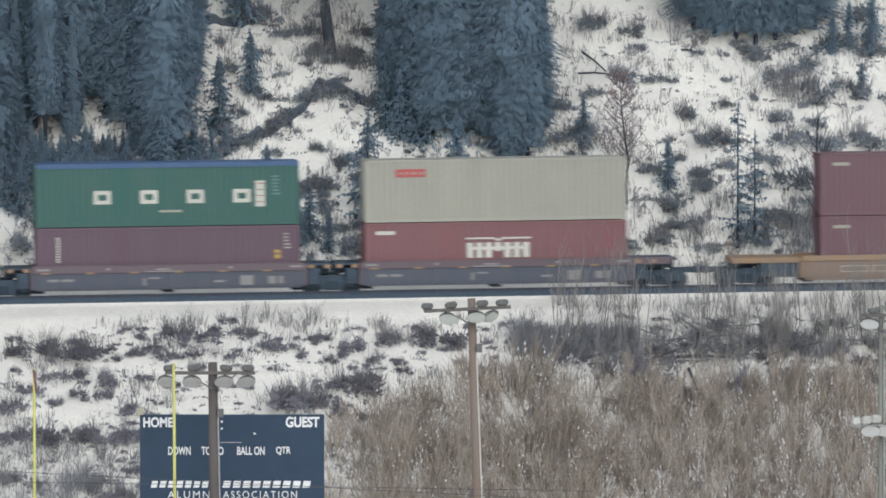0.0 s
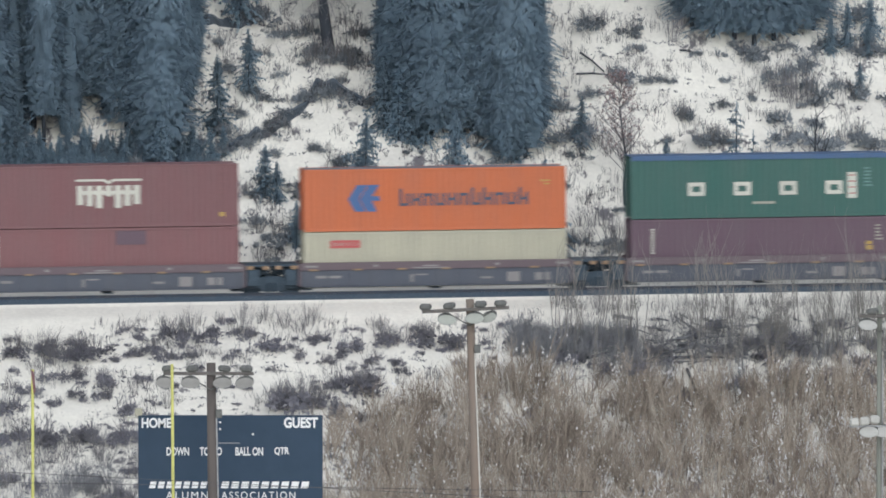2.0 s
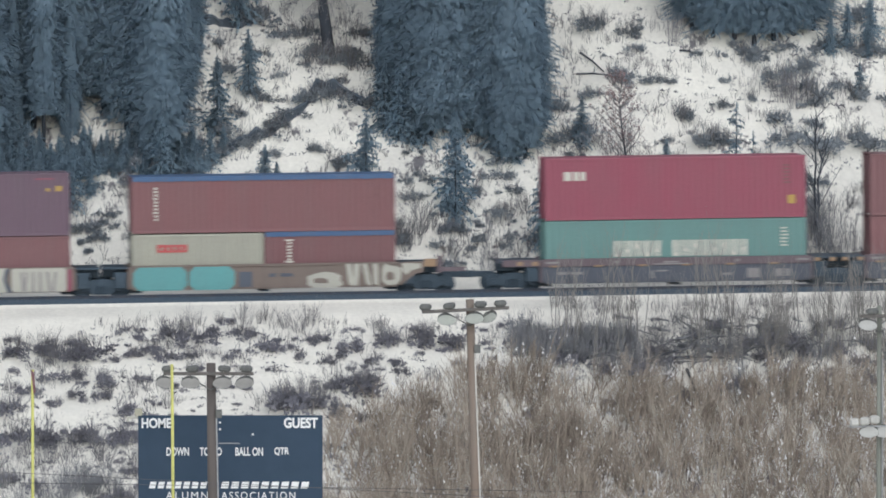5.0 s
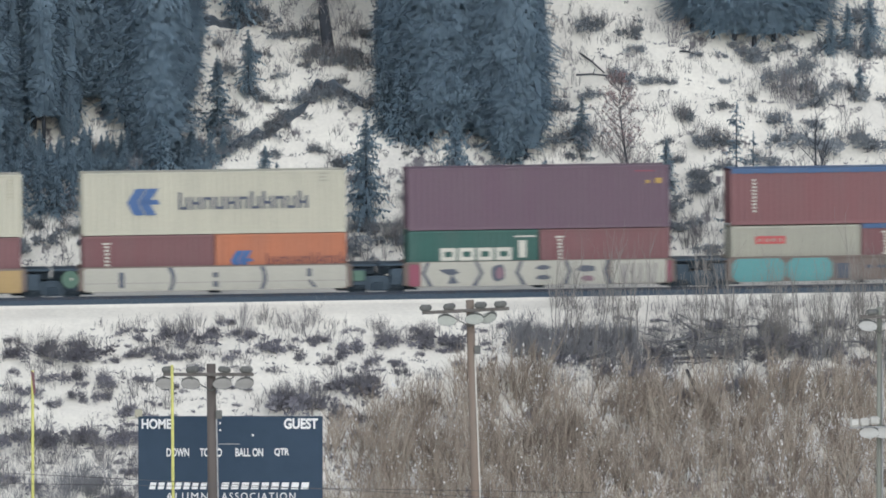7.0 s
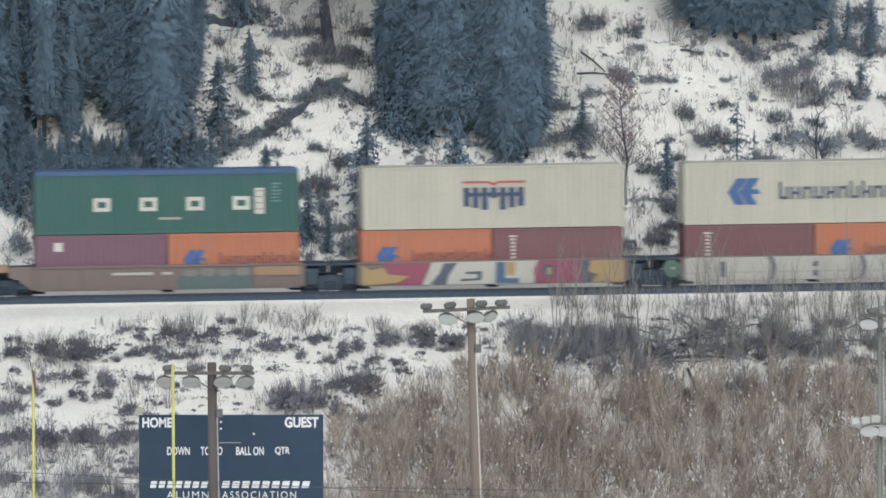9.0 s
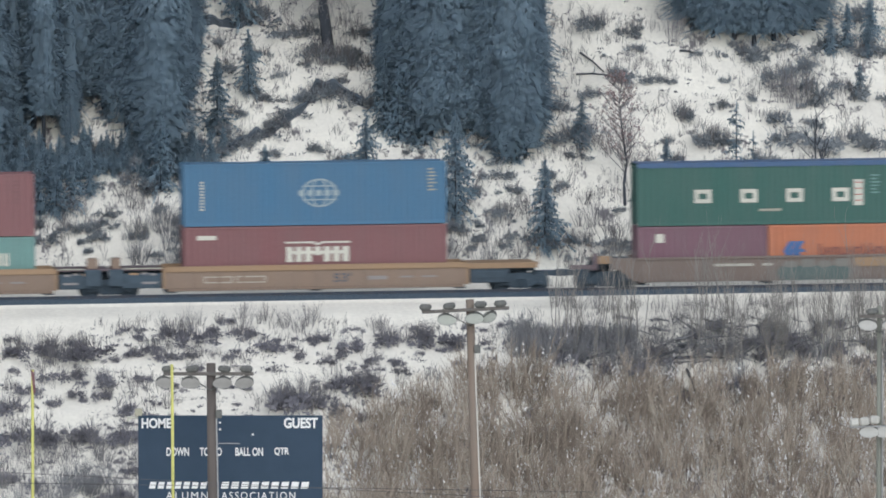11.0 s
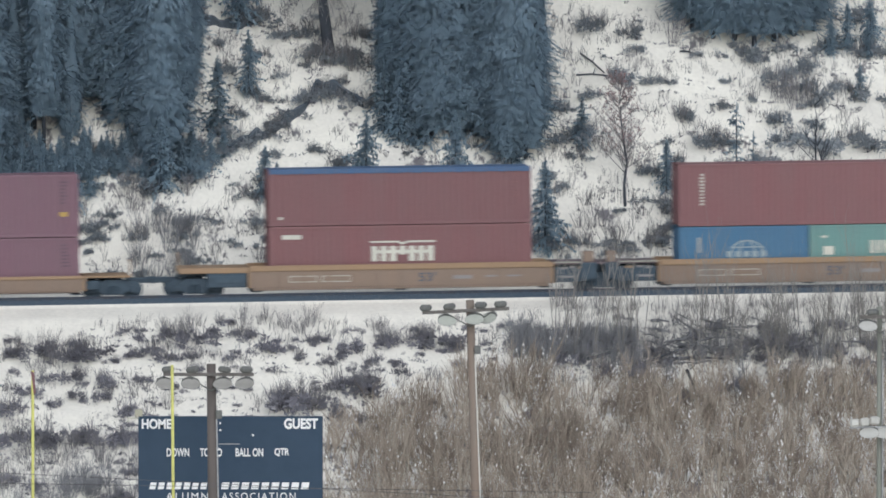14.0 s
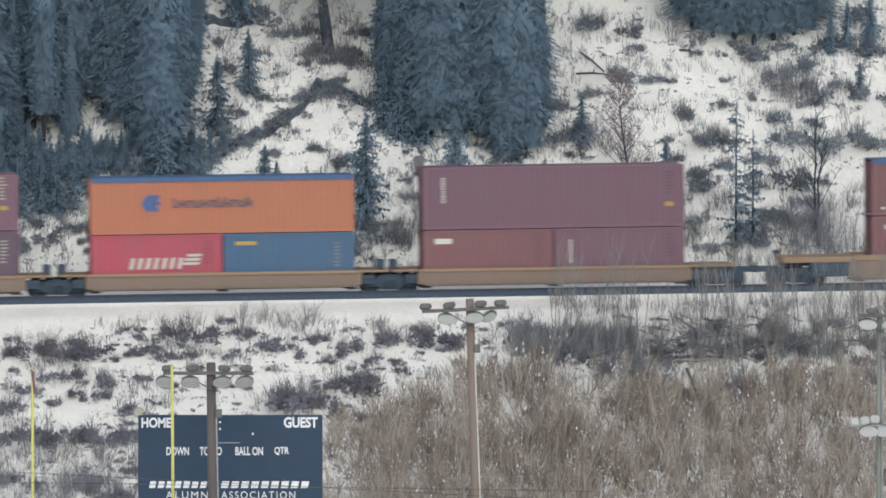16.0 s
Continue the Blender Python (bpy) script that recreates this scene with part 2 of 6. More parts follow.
class Soup:
    """Collects many small faces and turns them into one mesh at once."""

    def __init__(self):
        self.v, self.f = [], []

    def poly(self, pts):
        n = len(self.v)
        self.v.extend(pts)
        self.f.append(tuple(range(n, n + len(pts))))

    def rod(self, a, b, r0, r1):
        a, b = Vector(a), Vector(b)
        d = (b - a).normalized()
        u = d.cross(Vector((0, 0, 1)) if abs(d.z) < 0.9 else Vector((1, 0, 0))).normalized()
        w = d.cross(u)
        n = len(self.v)
        for c, r in ((a, r0), (b, r1)):
            for i in range(3):
                self.v.append(tuple(c + (u * math.cos(i * 2.0944) + w * math.sin(i * 2.0944)) * r))
        for i in range(3):
            j = (i + 1) % 3
            self.f.append((n + i, n + j, n + 3 + j, n + 3 + i))

    def mesh(self, mat, rounded=0.0):
        """rounded: how far a crown's needles shade as one soft body about the upright axis."""
        me = bpy.data.meshes.new("mesh")
        if not rounded:
            me.from_pydata(self.v, [], self.f)
            me.materials.append(mat)
            return me
        v = np.array([tuple(p) for p in self.v])
        out = v * (1, 1, 0) / (np.linalg.norm(v[:, :2], axis=1) + 0.05)[:, None] + (0, 0, 1.7)
        faces, normals = [], np.zeros_like(v)
        for f in self.f:
            n = np.cross(v[f[1]] - v[f[0]], v[f[2]] - v[f[0]])
            n /= np.linalg.norm(n) + 1e-9
            if n @ out[f[0]] < 0:
                n, f = -n, f[::-1]
            faces.append(f)
            for i in f:
                normals[i] = n * (1 - rounded) + out[i] * rounded
        normals /= np.linalg.norm(normals, axis=1)[:, None] + 1e-9
        me.from_pydata(v.tolist(), [], faces)
        me.polygons.foreach_set("use_smooth", [True] * len(faces))
        me.normals_split_custom_set_from_vertices(normals.tolist())
        me.materials.append(mat)
        return me


# ---- ground ----
YAW, GRADE = radians(5.5), 0.0109
FIELD = -12.3


def across(x, y):
    """Distance from the track's axis, positive towards the hill."""
    return (y - x * math.tan(YAW)) * math.cos(YAW)


def level(x):
    return GRADE * max(-60.0, min(60.0, x))


PROFILE_Q = [-3000, -34, -25, -12, -6.0, -4.2, -2.55, -2.25, -1.98, -1.78, -1.45, 1.35, 1.8, 6.0, 7.2, 8.2, 15.0, 30.0, 60.0, 90.0, 3000]
PROFILE_Z = [FIELD, FIELD, -10.6, -4.9, -1.55, -0.62, -0.26, -0.12, 0.10, 0.10, -0.17, -0.17, -0.22, -0.25, 0.02, 0.72, 6.6, 17.6, 37.0, 45.0, 45.0]


def height(x, y):
    q = across(x, y)
    z = float(np.interp(q, PROFILE_Q, PROFILE_Z))
    z += level(x) * float(np.interp(q, [-34, -10, 60, 120], [0, 1, 1, 0]))
    rough = float(np.interp(q, [-40, -30, -5.5, -3.5, 6.5, 9.0, 80, 100], [0, 1, 0.8, 0.0, 0.0, 1, 1, 0]))
    if rough > 0 and abs(x) < 90:
        z += rough * (0.55 * noise.noise((x * 0.16, y * 0.16, 3.1)) + 0.22 * noise.noise((x * 0.5, y * 0.5, 7.7)) + 0.08 * noise.noise((x * 1.6, y * 1.6, 1.3)))
    return z


def litter(x, q):
    """How readily soil and litter show through the snow: below -1 never, above 1 nearly everywhere."""
    if q > 0:
        v = float(np.interp(q, [7.4, 8.6], [-3, 0.12]))
        for a, c in ((-24, -11.5), (-2.8, 4.6), (11.5, 17.5)):
            if a < x < c and q > (10.8 if x < 10 else 20.5):
                v += 0.45
        return v
    v = float(np.interp(q, [-60, -34, -30, -7.0, -5.0], [-1.5, -1.0, 0, 0, -3]))
    wood = float(np.interp(x, [-7, -4, 2, 5, 30], [0, 0.2, 0.6, 1.0, 1.0]))
    v += 0.5 * wood * float(np.interp(q, [-15, -11, -8, -6], [1, 0.8, 0.5, 0]))
    v += 0.35 * float(np.interp(q, [-18, -15], [1, 0]))
    return v


def ground_mesh():
    along = np.concatenate([[-3000, -800, -300, -120, -60, -40], np.arange(-27, 27.01, 0.3), [40, 60, 120, 300, 800, 3000]])
    out = np.concatenate([[-3000, -800, -500, -300, -150, -80, -55, -44], np.arange(-36, -5.5, 0.4), np.arange(-5.4, -2.7, 0.3), [-2.55, -2.4, -2.25, -1.98, -1.78, -1.45, -0.62, 0.4, 1.35, 1.8, 2.0, 2.2, 2.5, 2.8], np.arange(3.0, 32, 0.33), [36, 42, 50, 60, 75, 95, 130, 300, 800, 3000]])
    xs = along
    c, d = math.cos(YAW), math.sin(YAW)
    verts = [(s * c - q * d, s * d + q * c) for q in out for s in along]
    verts = [(x, y, height(x, y)) for x, y in verts]
    ys = out
    w = len(xs)
    faces = [(j * w + i, j * w + i + 1, (j + 1) * w + i + 1, (j + 1) * w + i) for j in range(len(ys) - 1) for i in range(w - 1)]
    me = bpy.data.meshes.new("ground")
    me.from_pydata([tuple(map(float, v)) for v in verts], [], faces)
    me.materials.append(SNOW)
    me.materials.append(BALLAST)
    bare = me.attributes.new("bare", "FLOAT", "POINT")
    qs = [across(v[0], v[1]) for v in verts]
    bare.data.foreach_set("value", [litter(v[0], q) for v, q in zip(verts, qs)])
    for p in me.polygons:
        p.use_smooth = True
        if -2.3 < sum(qs[i] for i in p.vertices) / 4 < -0.62:
            p.material_index = 1
    return me


tagged(new("ground", ground_mesh()), "snow-covered hillside and railway bench with bare soil patches", "ground", kind="structure")

# frame of the track: x along the rails, y towards the hill, z up from the rail heads
TRACK = Matrix.Rotation(YAW, 4, "Z") @ Matrix.Rotation(-math.atan(GRADE), 4, "Y")


def railway_track():
    root = tagged(new("railway_track"), "dark steel railway track on grey ballast in snow", "railway track", kind="structure")
    root.matrix_basis = TRACK
    for side in (-0.755, 0.755):
        bm = bmesh.new()
        box(bm, -150, 150, side - 0.037, side + 0.037, -0.045, 0.0, 0.008)
        box(bm, -150, 150, side - 0.009, side + 0.009, -0.155, -0.045)
        box(bm, -150, 150, side - 0.075, side + 0.075, -0.175, -0.155)
        part("rail", bm, RAIL, root)
    # added bar for the dark band under the wagons, sized to the camera's view
    bm = bmesh.new()
    box(bm, -150, 150, -1.905, -1.835, 0.20, 0.24, 0.008)
    box(bm, -150, 150, -1.88, -1.86, 0.125, 0.20)
    box(bm, -150, 150, -1.945, -1.795, 0.105, 0.125)
    part("fitted_rail", bm, RAIL, root, "extra rail on the ballast shoulder, placed to fit the camera's view")
    bm = bmesh.new()
    box(bm, -0.115, 0.115, -1.3, 1.3, -0.30, -0.178, 0.01)
    me = mesh_of(bm, TIE)
    for i in range(-55, 56):
        piece("tie", me, root, Matrix.Translation((i * 0.55, random.uniform(-0.04, 0.04), 0)))


railway_track()


# ---- containers ----
HC, STD = 2.896, 2.591
LONG, SHORT = 12.19, 6.06
HALF = 1.219
CACHE = {}


def corrugated(length, z0, z1, y, facing):
    """A steel sheet pressed in upright trapezoid waves; y is its outermost face."""
    bm = bmesh.new()
    n = round(length / 0.28)
    step, xs = length / n, []
    for i in range(n):
        a = -length / 2 + i * step
        xs += [(a, 0.0), (a + 0.27 * step, 0.0), (a + 0.5 * step, 0.036), (a + 0.77 * step, 0.036)]
    xs.append((length / 2, 0.0))
    low = [bm.verts.new((x, y + facing * d, z0)) for x, d in xs]
    top = [bm.verts.new((x, y + facing * d, z1)) for x, d in xs]
    for i in range(len(xs) - 1):
        bm.faces.new((low[i], low[i + 1], top[i + 1], top[i]))
    return bm


def container_meshes(length, high):
    key = (length, high)
    if key in CACHE:
        return CACHE[key]
    me, base, e = {}, PAINT["grey"], length / 2
    me["side_panel"] = mesh_of(corrugated(length - 0.24, 0.16, high - 0.10, -HALF + 0.012, 1), base)
    bm = bmesh.new()
    box(bm, -e + 0.1, e - 0.1, -HALF, -HALF + 0.06, high - 0.12, high - 0.005, 0.008)
    me["top_rail"] = mesh_of(bm, base)
    bm = bmesh.new()
    box(bm, -e + 0.1, e - 0.1, -HALF, -HALF + 0.07, 0.01, 0.17, 0.01)
    me["bottom_rail"] = mesh_of(bm, base)
    bm = bmesh.new()
    box(bm, -0.06, 0.06, -0.06, 0.06, 0.1, high - 0.1, 0.01)
    me["corner_post"] = mesh_of(bm, base)
    bm = bmesh.new()
    box(bm, -0.085, 0.085, -0.08, 0.08, -0.06, 0.06, 0.012)
    me["corner_casting"] = mesh_of(bm, base)
    bm = bmesh.new()
    box(bm, -e + 0.12, e - 0.12, -HALF + 0.061, HALF - 0.061, high - 0.055, high - 0.022)
    n = int((length - 0.7) / 0.25)
    for i in range(n + 1):
        x, z = -e + 0.35 + i * 0.25, high - (0.021 if i % 2 else 0.008)
        line = [bm.verts.new((x, y, z)) for y in (-HALF + 0.15, HALF - 0.15)]
        if i:
            bm.faces.new((last[0], line[0], line[1], last[1]))
        last = line
    me["roof"] = mesh_of(bm, base)
    bm = bmesh.new()
    box(bm, -e + 0.12, e - 0.12, -HALF + 0.071, HALF - 0.071, 0.05, 0.15)
    me["floor"] = mesh_of(bm, base)
    # closed end: pressed upright ribs
    bm = bmesh.new()
    box(bm, e - 0.06, e - 0.04, -HALF + 0.12, HALF - 0.12, 0.1, high - 0.1)
    for i in range(8):
        y = -1.0 + i * 0.26
        box(bm, e - 0.041, e - 0.015, y, y + 0.13, 0.2, high - 0.2, 0.008)
    me["end_panel"] = mesh_of(bm, base)
    # one door leaf with two lock rods
    bm = bmesh.new()
    box(bm, -e + 0.03, -e + 0.07, 0.01, HALF - 0.125, 0.16, high - 0.12, 0.01)
    for y in (0.25, 0.75):
        tube(bm, (-e + 0.015, y, 0.12), (-e + 0.015, y, high - 0.12), 0.018, 0.018, 6)
        box(bm, -e + 0.005, -e + 0.03, y - 0.02, y + 0.24, 1.05, 1.09)
    for z in (0.5, 1.1, 1.7, 2.3):
        box(bm, -e + 0.012, -e + 0.031, HALF - 0.30, HALF - 0.128, z, z + 0.07)
    me["door"] = mesh_of(bm, base)
    bm = bmesh.new()
    box(bm, -e + 0.03, e - 0.03, -HALF - 0.008, HALF + 0.008, high + 0.003, high + 0.035, 0.01)
    for side in (-1, 1):
        y0, y1 = sorted((side * (HALF + 0.012), side * (HALF + 0.004)))
        n = 24
        for i in range(n):
            a, b = -e + 0.03 + i * (length - 0.06) / n, -e + 0.03 + (i + 1) * (length - 0.06) / n - 0.01
            box(bm, a, b, y0, y1, high - 0.18 - 0.012 * (i % 2), high + 0.03)
    me["tarpaulin"] = mesh_of(bm, base)
    CACHE[key] = me
    return me


def shipping_container(length, high, colour, label, roof=None, tarp=False):
    root = tagged(new("shipping_container"), label, "shipping container", "containers on the train")
    me, mat, e = container_meshes(length, high), PAINT[colour], length / 2
    turn = Matrix.Rotation(math.pi, 4, "Z")
    for name in ("side_panel", "top_rail", "bottom_rail"):
        piece(name, me[name], root, None, mat)
        piece(name, me[name], root, turn, mat)
    for x in (-e + 0.06, e - 0.06):
        for y in (-HALF + 0.06, HALF - 0.06):
            piece("corner_post", me["corner_post"], root, Matrix.Translation((x, y, 0)), mat)
            for z in (0.06, high - 0.06):
                piece("corner_casting", me["corner_casting"], root, Matrix.Translation((math.copysign(e - 0.083, x), math.copysign(HALF - 0.078, y), z)), mat)
    if not tarp:
        piece("roof", me["roof"], root, None, PAINT[roof] if roof else mat)
    piece("floor", me["floor"], root, None, mat)
    piece("end_panel", me["end_panel"], root, None, mat)
    piece("door", me["door"], root, None, mat)
    piece("door", me["door"], root, Matrix.Diagonal((1, -1, 1, 1)), mat)
    if tarp:
        piece("tarpaulin", me["tarpaulin"], root, None, PAINT["tarp"], "blue tarpaulin lashed over the open top")
    return root


FACE = -HALF - 0.004


# markings: plain shapes in the colours of the originals, x to the reader's right, z up from the container's floor
def bars(root, spans, colour, label="painted marking bars"):
    for x0, x1, z0, z1 in spans:
        bm = bmesh.new()
        rect(bm, x0, x1, z0, z1, FACE)
        part("marking", bm, PAINT[colour], root, label)


def code_column(root, x, z0, z1, colour="mark_white", wide=0.18, count=10, caps=False):
    """An upright column of unreadable characters, one plain bar each."""
    step = (z1 - z0) / count
    bars(root, [(x - wide / 2 * random.uniform(0.6, 1), x + wide / 2, z0 + i * step, z0 + (i + 0.6) * step) for i in range(count)], colour, "small unreadable character bar")
    if caps:
        bars(root, [(x - 0.19, x + 0.19, z1, z1 + 0.07), (x - 0.19, x + 0.19, z0 - 0.1, z0 - 0.03)], colour)


def code_rows(root, x, z, wide=0.5, rows=4, colour="grey"):
    bars(root, [(x, x + wide * random.uniform(0.55, 1), z - i * 0.16, z - i * 0.16 + 0.07) for i in range(rows)], colour, "row of unreadable characters")


def shield_logo(root, x, z, wide, tall, colour, line="mark_white", pointed=True):
    """Seven plain upright bars on a cross band, under a notched line; the middle bars hang lower."""
    n = 7
    step = wide / n
    bm = bmesh.new()
    for i in range(n):
        drop = tall * (0.0, 0.05, 0.13, -0.3, 0.13, 0.05, 0.0)[i] if pointed else -0.3 * tall * (i == 3)
        a = x - wide / 2 + i * step
        rect(bm, a + 0.14 * step, a + 0.82 * step, z - tall * 0.42 - drop, z + tall * 0.28, FACE)
    rect(bm, x - wide / 2 + 0.2 * step, x + wide / 2 - 0.3 * step, z - tall * 0.05, z + tall * 0.09, FACE - 0.0015)
    part("logo", bm, PAINT[colour], root, "logo of plain upright bars")
    bm = bmesh.new()
    h = wide / 2
    plate(bm, [(x - h, z + tall * 0.44), (x - 0.25, z + tall * 0.44), (x, z + tall * 0.33), (x + 0.25, z + tall * 0.44), (x + h, z + tall * 0.44), (x + h, z + tall * 0.52), (x + 0.2, z + tall * 0.52), (x, z + tall * 0.43), (x - 0.2, z + tall * 0.52), (x - h, z + tall * 0.52)], FACE)
    part("logo_line", bm, PAINT[line], root)


def wing_logo(root, x, z, size, colour="mark_blue"):
    """Two slanted arrow heads that point to the left."""
    bm = bmesh.new()
    for k in (0.0, 0.42):
        a = x + k * size
        plate(bm, [(a, z), (a + 0.33 * size, z + 0.5 * size), (a + 0.72 * size, z + 0.5 * size), (a + 0.40 * size, z + 0.04 * size), (a + 0.40 * size, z - 0.02 * size), (a + 0.62 * size, z - 0.45 * size), (a + 0.26 * size, z - 0.45 * size)], FACE)
    plate(bm, [(x + 0.55 * size, z - 0.07 * size), (x + 1.18 * size, z - 0.07 * size), (x + 1.1 * size, z + 0.1 * size), (x + 0.6 * size, z + 0.1 * size)], FACE)
    part("logo", bm, PAINT[colour], root, "logo of two slanted arrow shapes")


def word_blocks(root, x, z, wide, tall, count, colour, thick=0.6, tails=()):
    """A word mark turned into plain shapes, one to a character: two thin uprights on a crosspiece."""
    step = wide / count
    for i in range(count):
        bm = bmesh.new()
        a, w = x + i * step, step * thick
        bar, h = w * (0.4 if len(tails) == count else 0.28), tall * (1.0 if i in tails else 0.72)
        rect(bm, a, a + bar, z, z + h, FACE)
        rect(bm, a + w - bar, a + w, z, z + tall * (1.0 if len(tails) == count else 0.72), FACE)
        low = z + tall * (0.0, 0.28, 0.55)[i % 3]
        rect(bm, a + bar + 0.002, a + w - bar - 0.002, low, low + bar, FACE)
        part("word_block", bm, PAINT[colour], root)


def letter_frames(root, x, z, size, pitch, count, colour="mark_white"):
    """Widely set hollow blocks, one to a character."""
    for i in range(count):
        a, w, h = x + i * pitch, size * 0.22, size * 0.78
        bm = bmesh.new()
        rect(bm, a, a + w * 1.15, z, z + h, FACE)
        rect(bm, a + size - w * 1.15, a + size, z, z + h, FACE)
        rect(bm, a + w * 1.15 + 0.002, a + size - w * 1.15 - 0.002, z, z + w, FACE)
        rect(bm, a + w * 1.15 + 0.002, a + size - w * 1.15 - 0.002, z + h - w, z + h, FACE)
        part("word_block", bm, PAINT[colour], root)


def globe_logo(root, x, z, r, colour="mark_pale"):
    """A ring of arcs with a bar across it."""
    bm = bmesh.new()
    for rx in (1.25, 0.6):
        n = 28
        for i in range(n):
            a, b = 2 * math.pi * i / n, 2 * math.pi * (i + 1) / n
            w = 0.88 if rx > 1 else 0.78
            pts = [(x + r * rx * math.cos(t) * s, z + r * math.sin(t) * (0.9 if s < 1 else 1)) for t, s in ((a, w), (a, 1), (b, 1), (b, w))]
            if abs(math.sin((a + b) / 2)) > 0.3:
                plate(bm, pts, FACE)
    rect(bm, x - 1.2 * r, x + 1.2 * r, z + 0.44 * r, z + 0.52 * r, FACE)
    rect(bm, x - 1.2 * r, x + 1.2 * r, z - 0.52 * r, z - 0.44 * r, FACE)
    for i in range(5):
        a = x - 1.45 * r + i * 0.6 * r
        rect(bm, a, a + 0.42 * r, z - 0.2 * r, z + 0.2 * r, FACE + 0.001)
    part("logo", bm, PAINT[colour], root, "round logo of rings and blocks")


# liveries: each adds the marks of one container
def livery_spaced(c):
    letter_frames(c, -3.42, 1.05, 0.80, 2.15, 4)
    bars(c, [(4.05, 4.5, 0.85, 2.05)], "mark_white", "white marking panel")
    bars(c, [(4.1, 4.45, 1.05 + i * 0.28, 1.10 + i * 0.28) for i in range(4)], "mark_red")
    bars(c, [(-0.4, 0.65, 0.64, 0.75)], "grey")
    code_rows(c, 4.85, 2.2, 0.45, 6, "teal")


def livery_tag(c, x, z, colour="mark_red"):
    bars(c, [(x, x + 1.4, z, z + 0.36)], colour, "red marking panel")
    bars(c, [(x + 0.12 + i * 0.32, x + 0.32 + i * 0.32, z + 0.1, z + 0.25) for i in range(4)], "grey")


def livery_wings(c, ink="mark_dark", x=-4.05, z=1.5, size=1.3, word=6.1):
    wing_logo(c, x, z, size)
    word_blocks(c, x + size * 1.85, z - size * 0.27, word, size * 0.62, 11, ink, 0.78, tails=(0, 6, 7, 10))


# ---- well wagons ----
def truck(parent, x, tall=0.0):
    """A two-axle bogie: side frames with a spring nest, bolster, and two wheelsets as its own parts."""
    if "truck" not in CACHE:
        bm = bmesh.new()
        for side in (-1, 1):
            y0, y1 = sorted((side * 0.92, side * 1.06))
            for outline in ([(-1.2, 0.32), (-1.2, 0.62), (-0.75, 0.70), (-0.45, 0.92), (0.45, 0.92), (0.75, 0.70), (1.2, 0.62), (1.2, 0.32), (0.62, 0.40), (0.40, 0.22), (-0.40, 0.22), (-0.62, 0.40)],):
                a = [bm.verts.new((px, y0, pz)) for px, pz in outline]
                b = [bm.verts.new((px, y1, pz)) for px, pz in outline]
                bm.faces.new(a), bm.faces.new(b[::-1])
                for i in range(len(a)):
                    j = (i + 1) % len(a)
                    bm.faces.new((a[j], a[i], b[i], b[j]))
            for px in (-0.89, 0.89):
                tube(bm, (px, side * 1.05, 0.46), (px, side * 1.16, 0.46), 0.12, 0.10, 10)
            for px in (-0.2, 0.0, 0.2):
                tube(bm, (px, side * 1.09, 0.30), (px, side * 1.09, 0.62), 0.075, 0.075, 8)
        box(bm, -0.22, 0.22, -1.1, 1.1, 0.62, 0.95, 0.03)
        CACHE["truck"] = mesh_of(bm, STEEL)
        bm = bmesh.new()
        for side in (-1, 1):
            tube(bm, (0, side * 0.69, 0), (0, side * 0.80, 0), 0.46, 0.44, 24)
            tube(bm, (0, side * 0.66, 0), (0, side * 0.69, 0), 0.485, 0.485, 24)
            tube(bm, (0, side * 0.80, 0), (0, side * 0.83, 0), 0.13, 0.11, 12)
            for k in range(3):
                t = k * 2.094
                tube(bm, (0.27 * math.cos(t), side * 0.79, 0.27 * math.sin(t)), (0.27 * math.cos(t), side * 0.812, 0.27 * math.sin(t)), 0.06, 0.06, 8)
        tube(bm, (0, -0.7, 0), (0, 0.7, 0), 0.085, 0.085, 10)
        CACHE["wheelset"] = mesh_of(bm, STEEL)
    t = piece("truck", CACHE["truck"], parent, Matrix.Translation((x, 0, 0)))
    for a in (-0.89, 0.89):
        w = piece("wheelset", CACHE["wheelset"], t, Matrix.Translation((a, 0, 0.46)))
        WHEELS.append((w, a))
    return t


WHEELS = []
STYLE = {
    # half length of the well, half spacing of the bogies, chord height, chord depth, colours of chord and panel
    "brown": dict(well=6.28, reach=7.62, top=1.55, chord=0.36, a="wagon_brown", b="wagon_dark", label="brown articulated well wagon with dark side panels"),
    "grey": dict(well=6.22, reach=7.53, top=1.55, chord=0.12, a="wagon_rust", b="wagon_rust", label="graffiti-covered well wagon with faded side panels"),
    "yellow": dict(well=7.0, reach=9.55, top=1.49, chord=0.26, a="wagon_yellow", b="wagon_tan", label="long yellow well wagon with rusty ribbed sides"),
    "low": dict(well=6.25, reach=7.65, top=1.17, chord=0.15, a="wagon_yellow", b="wagon_tan", label="low yellow well wagon with rusty sides"),
}


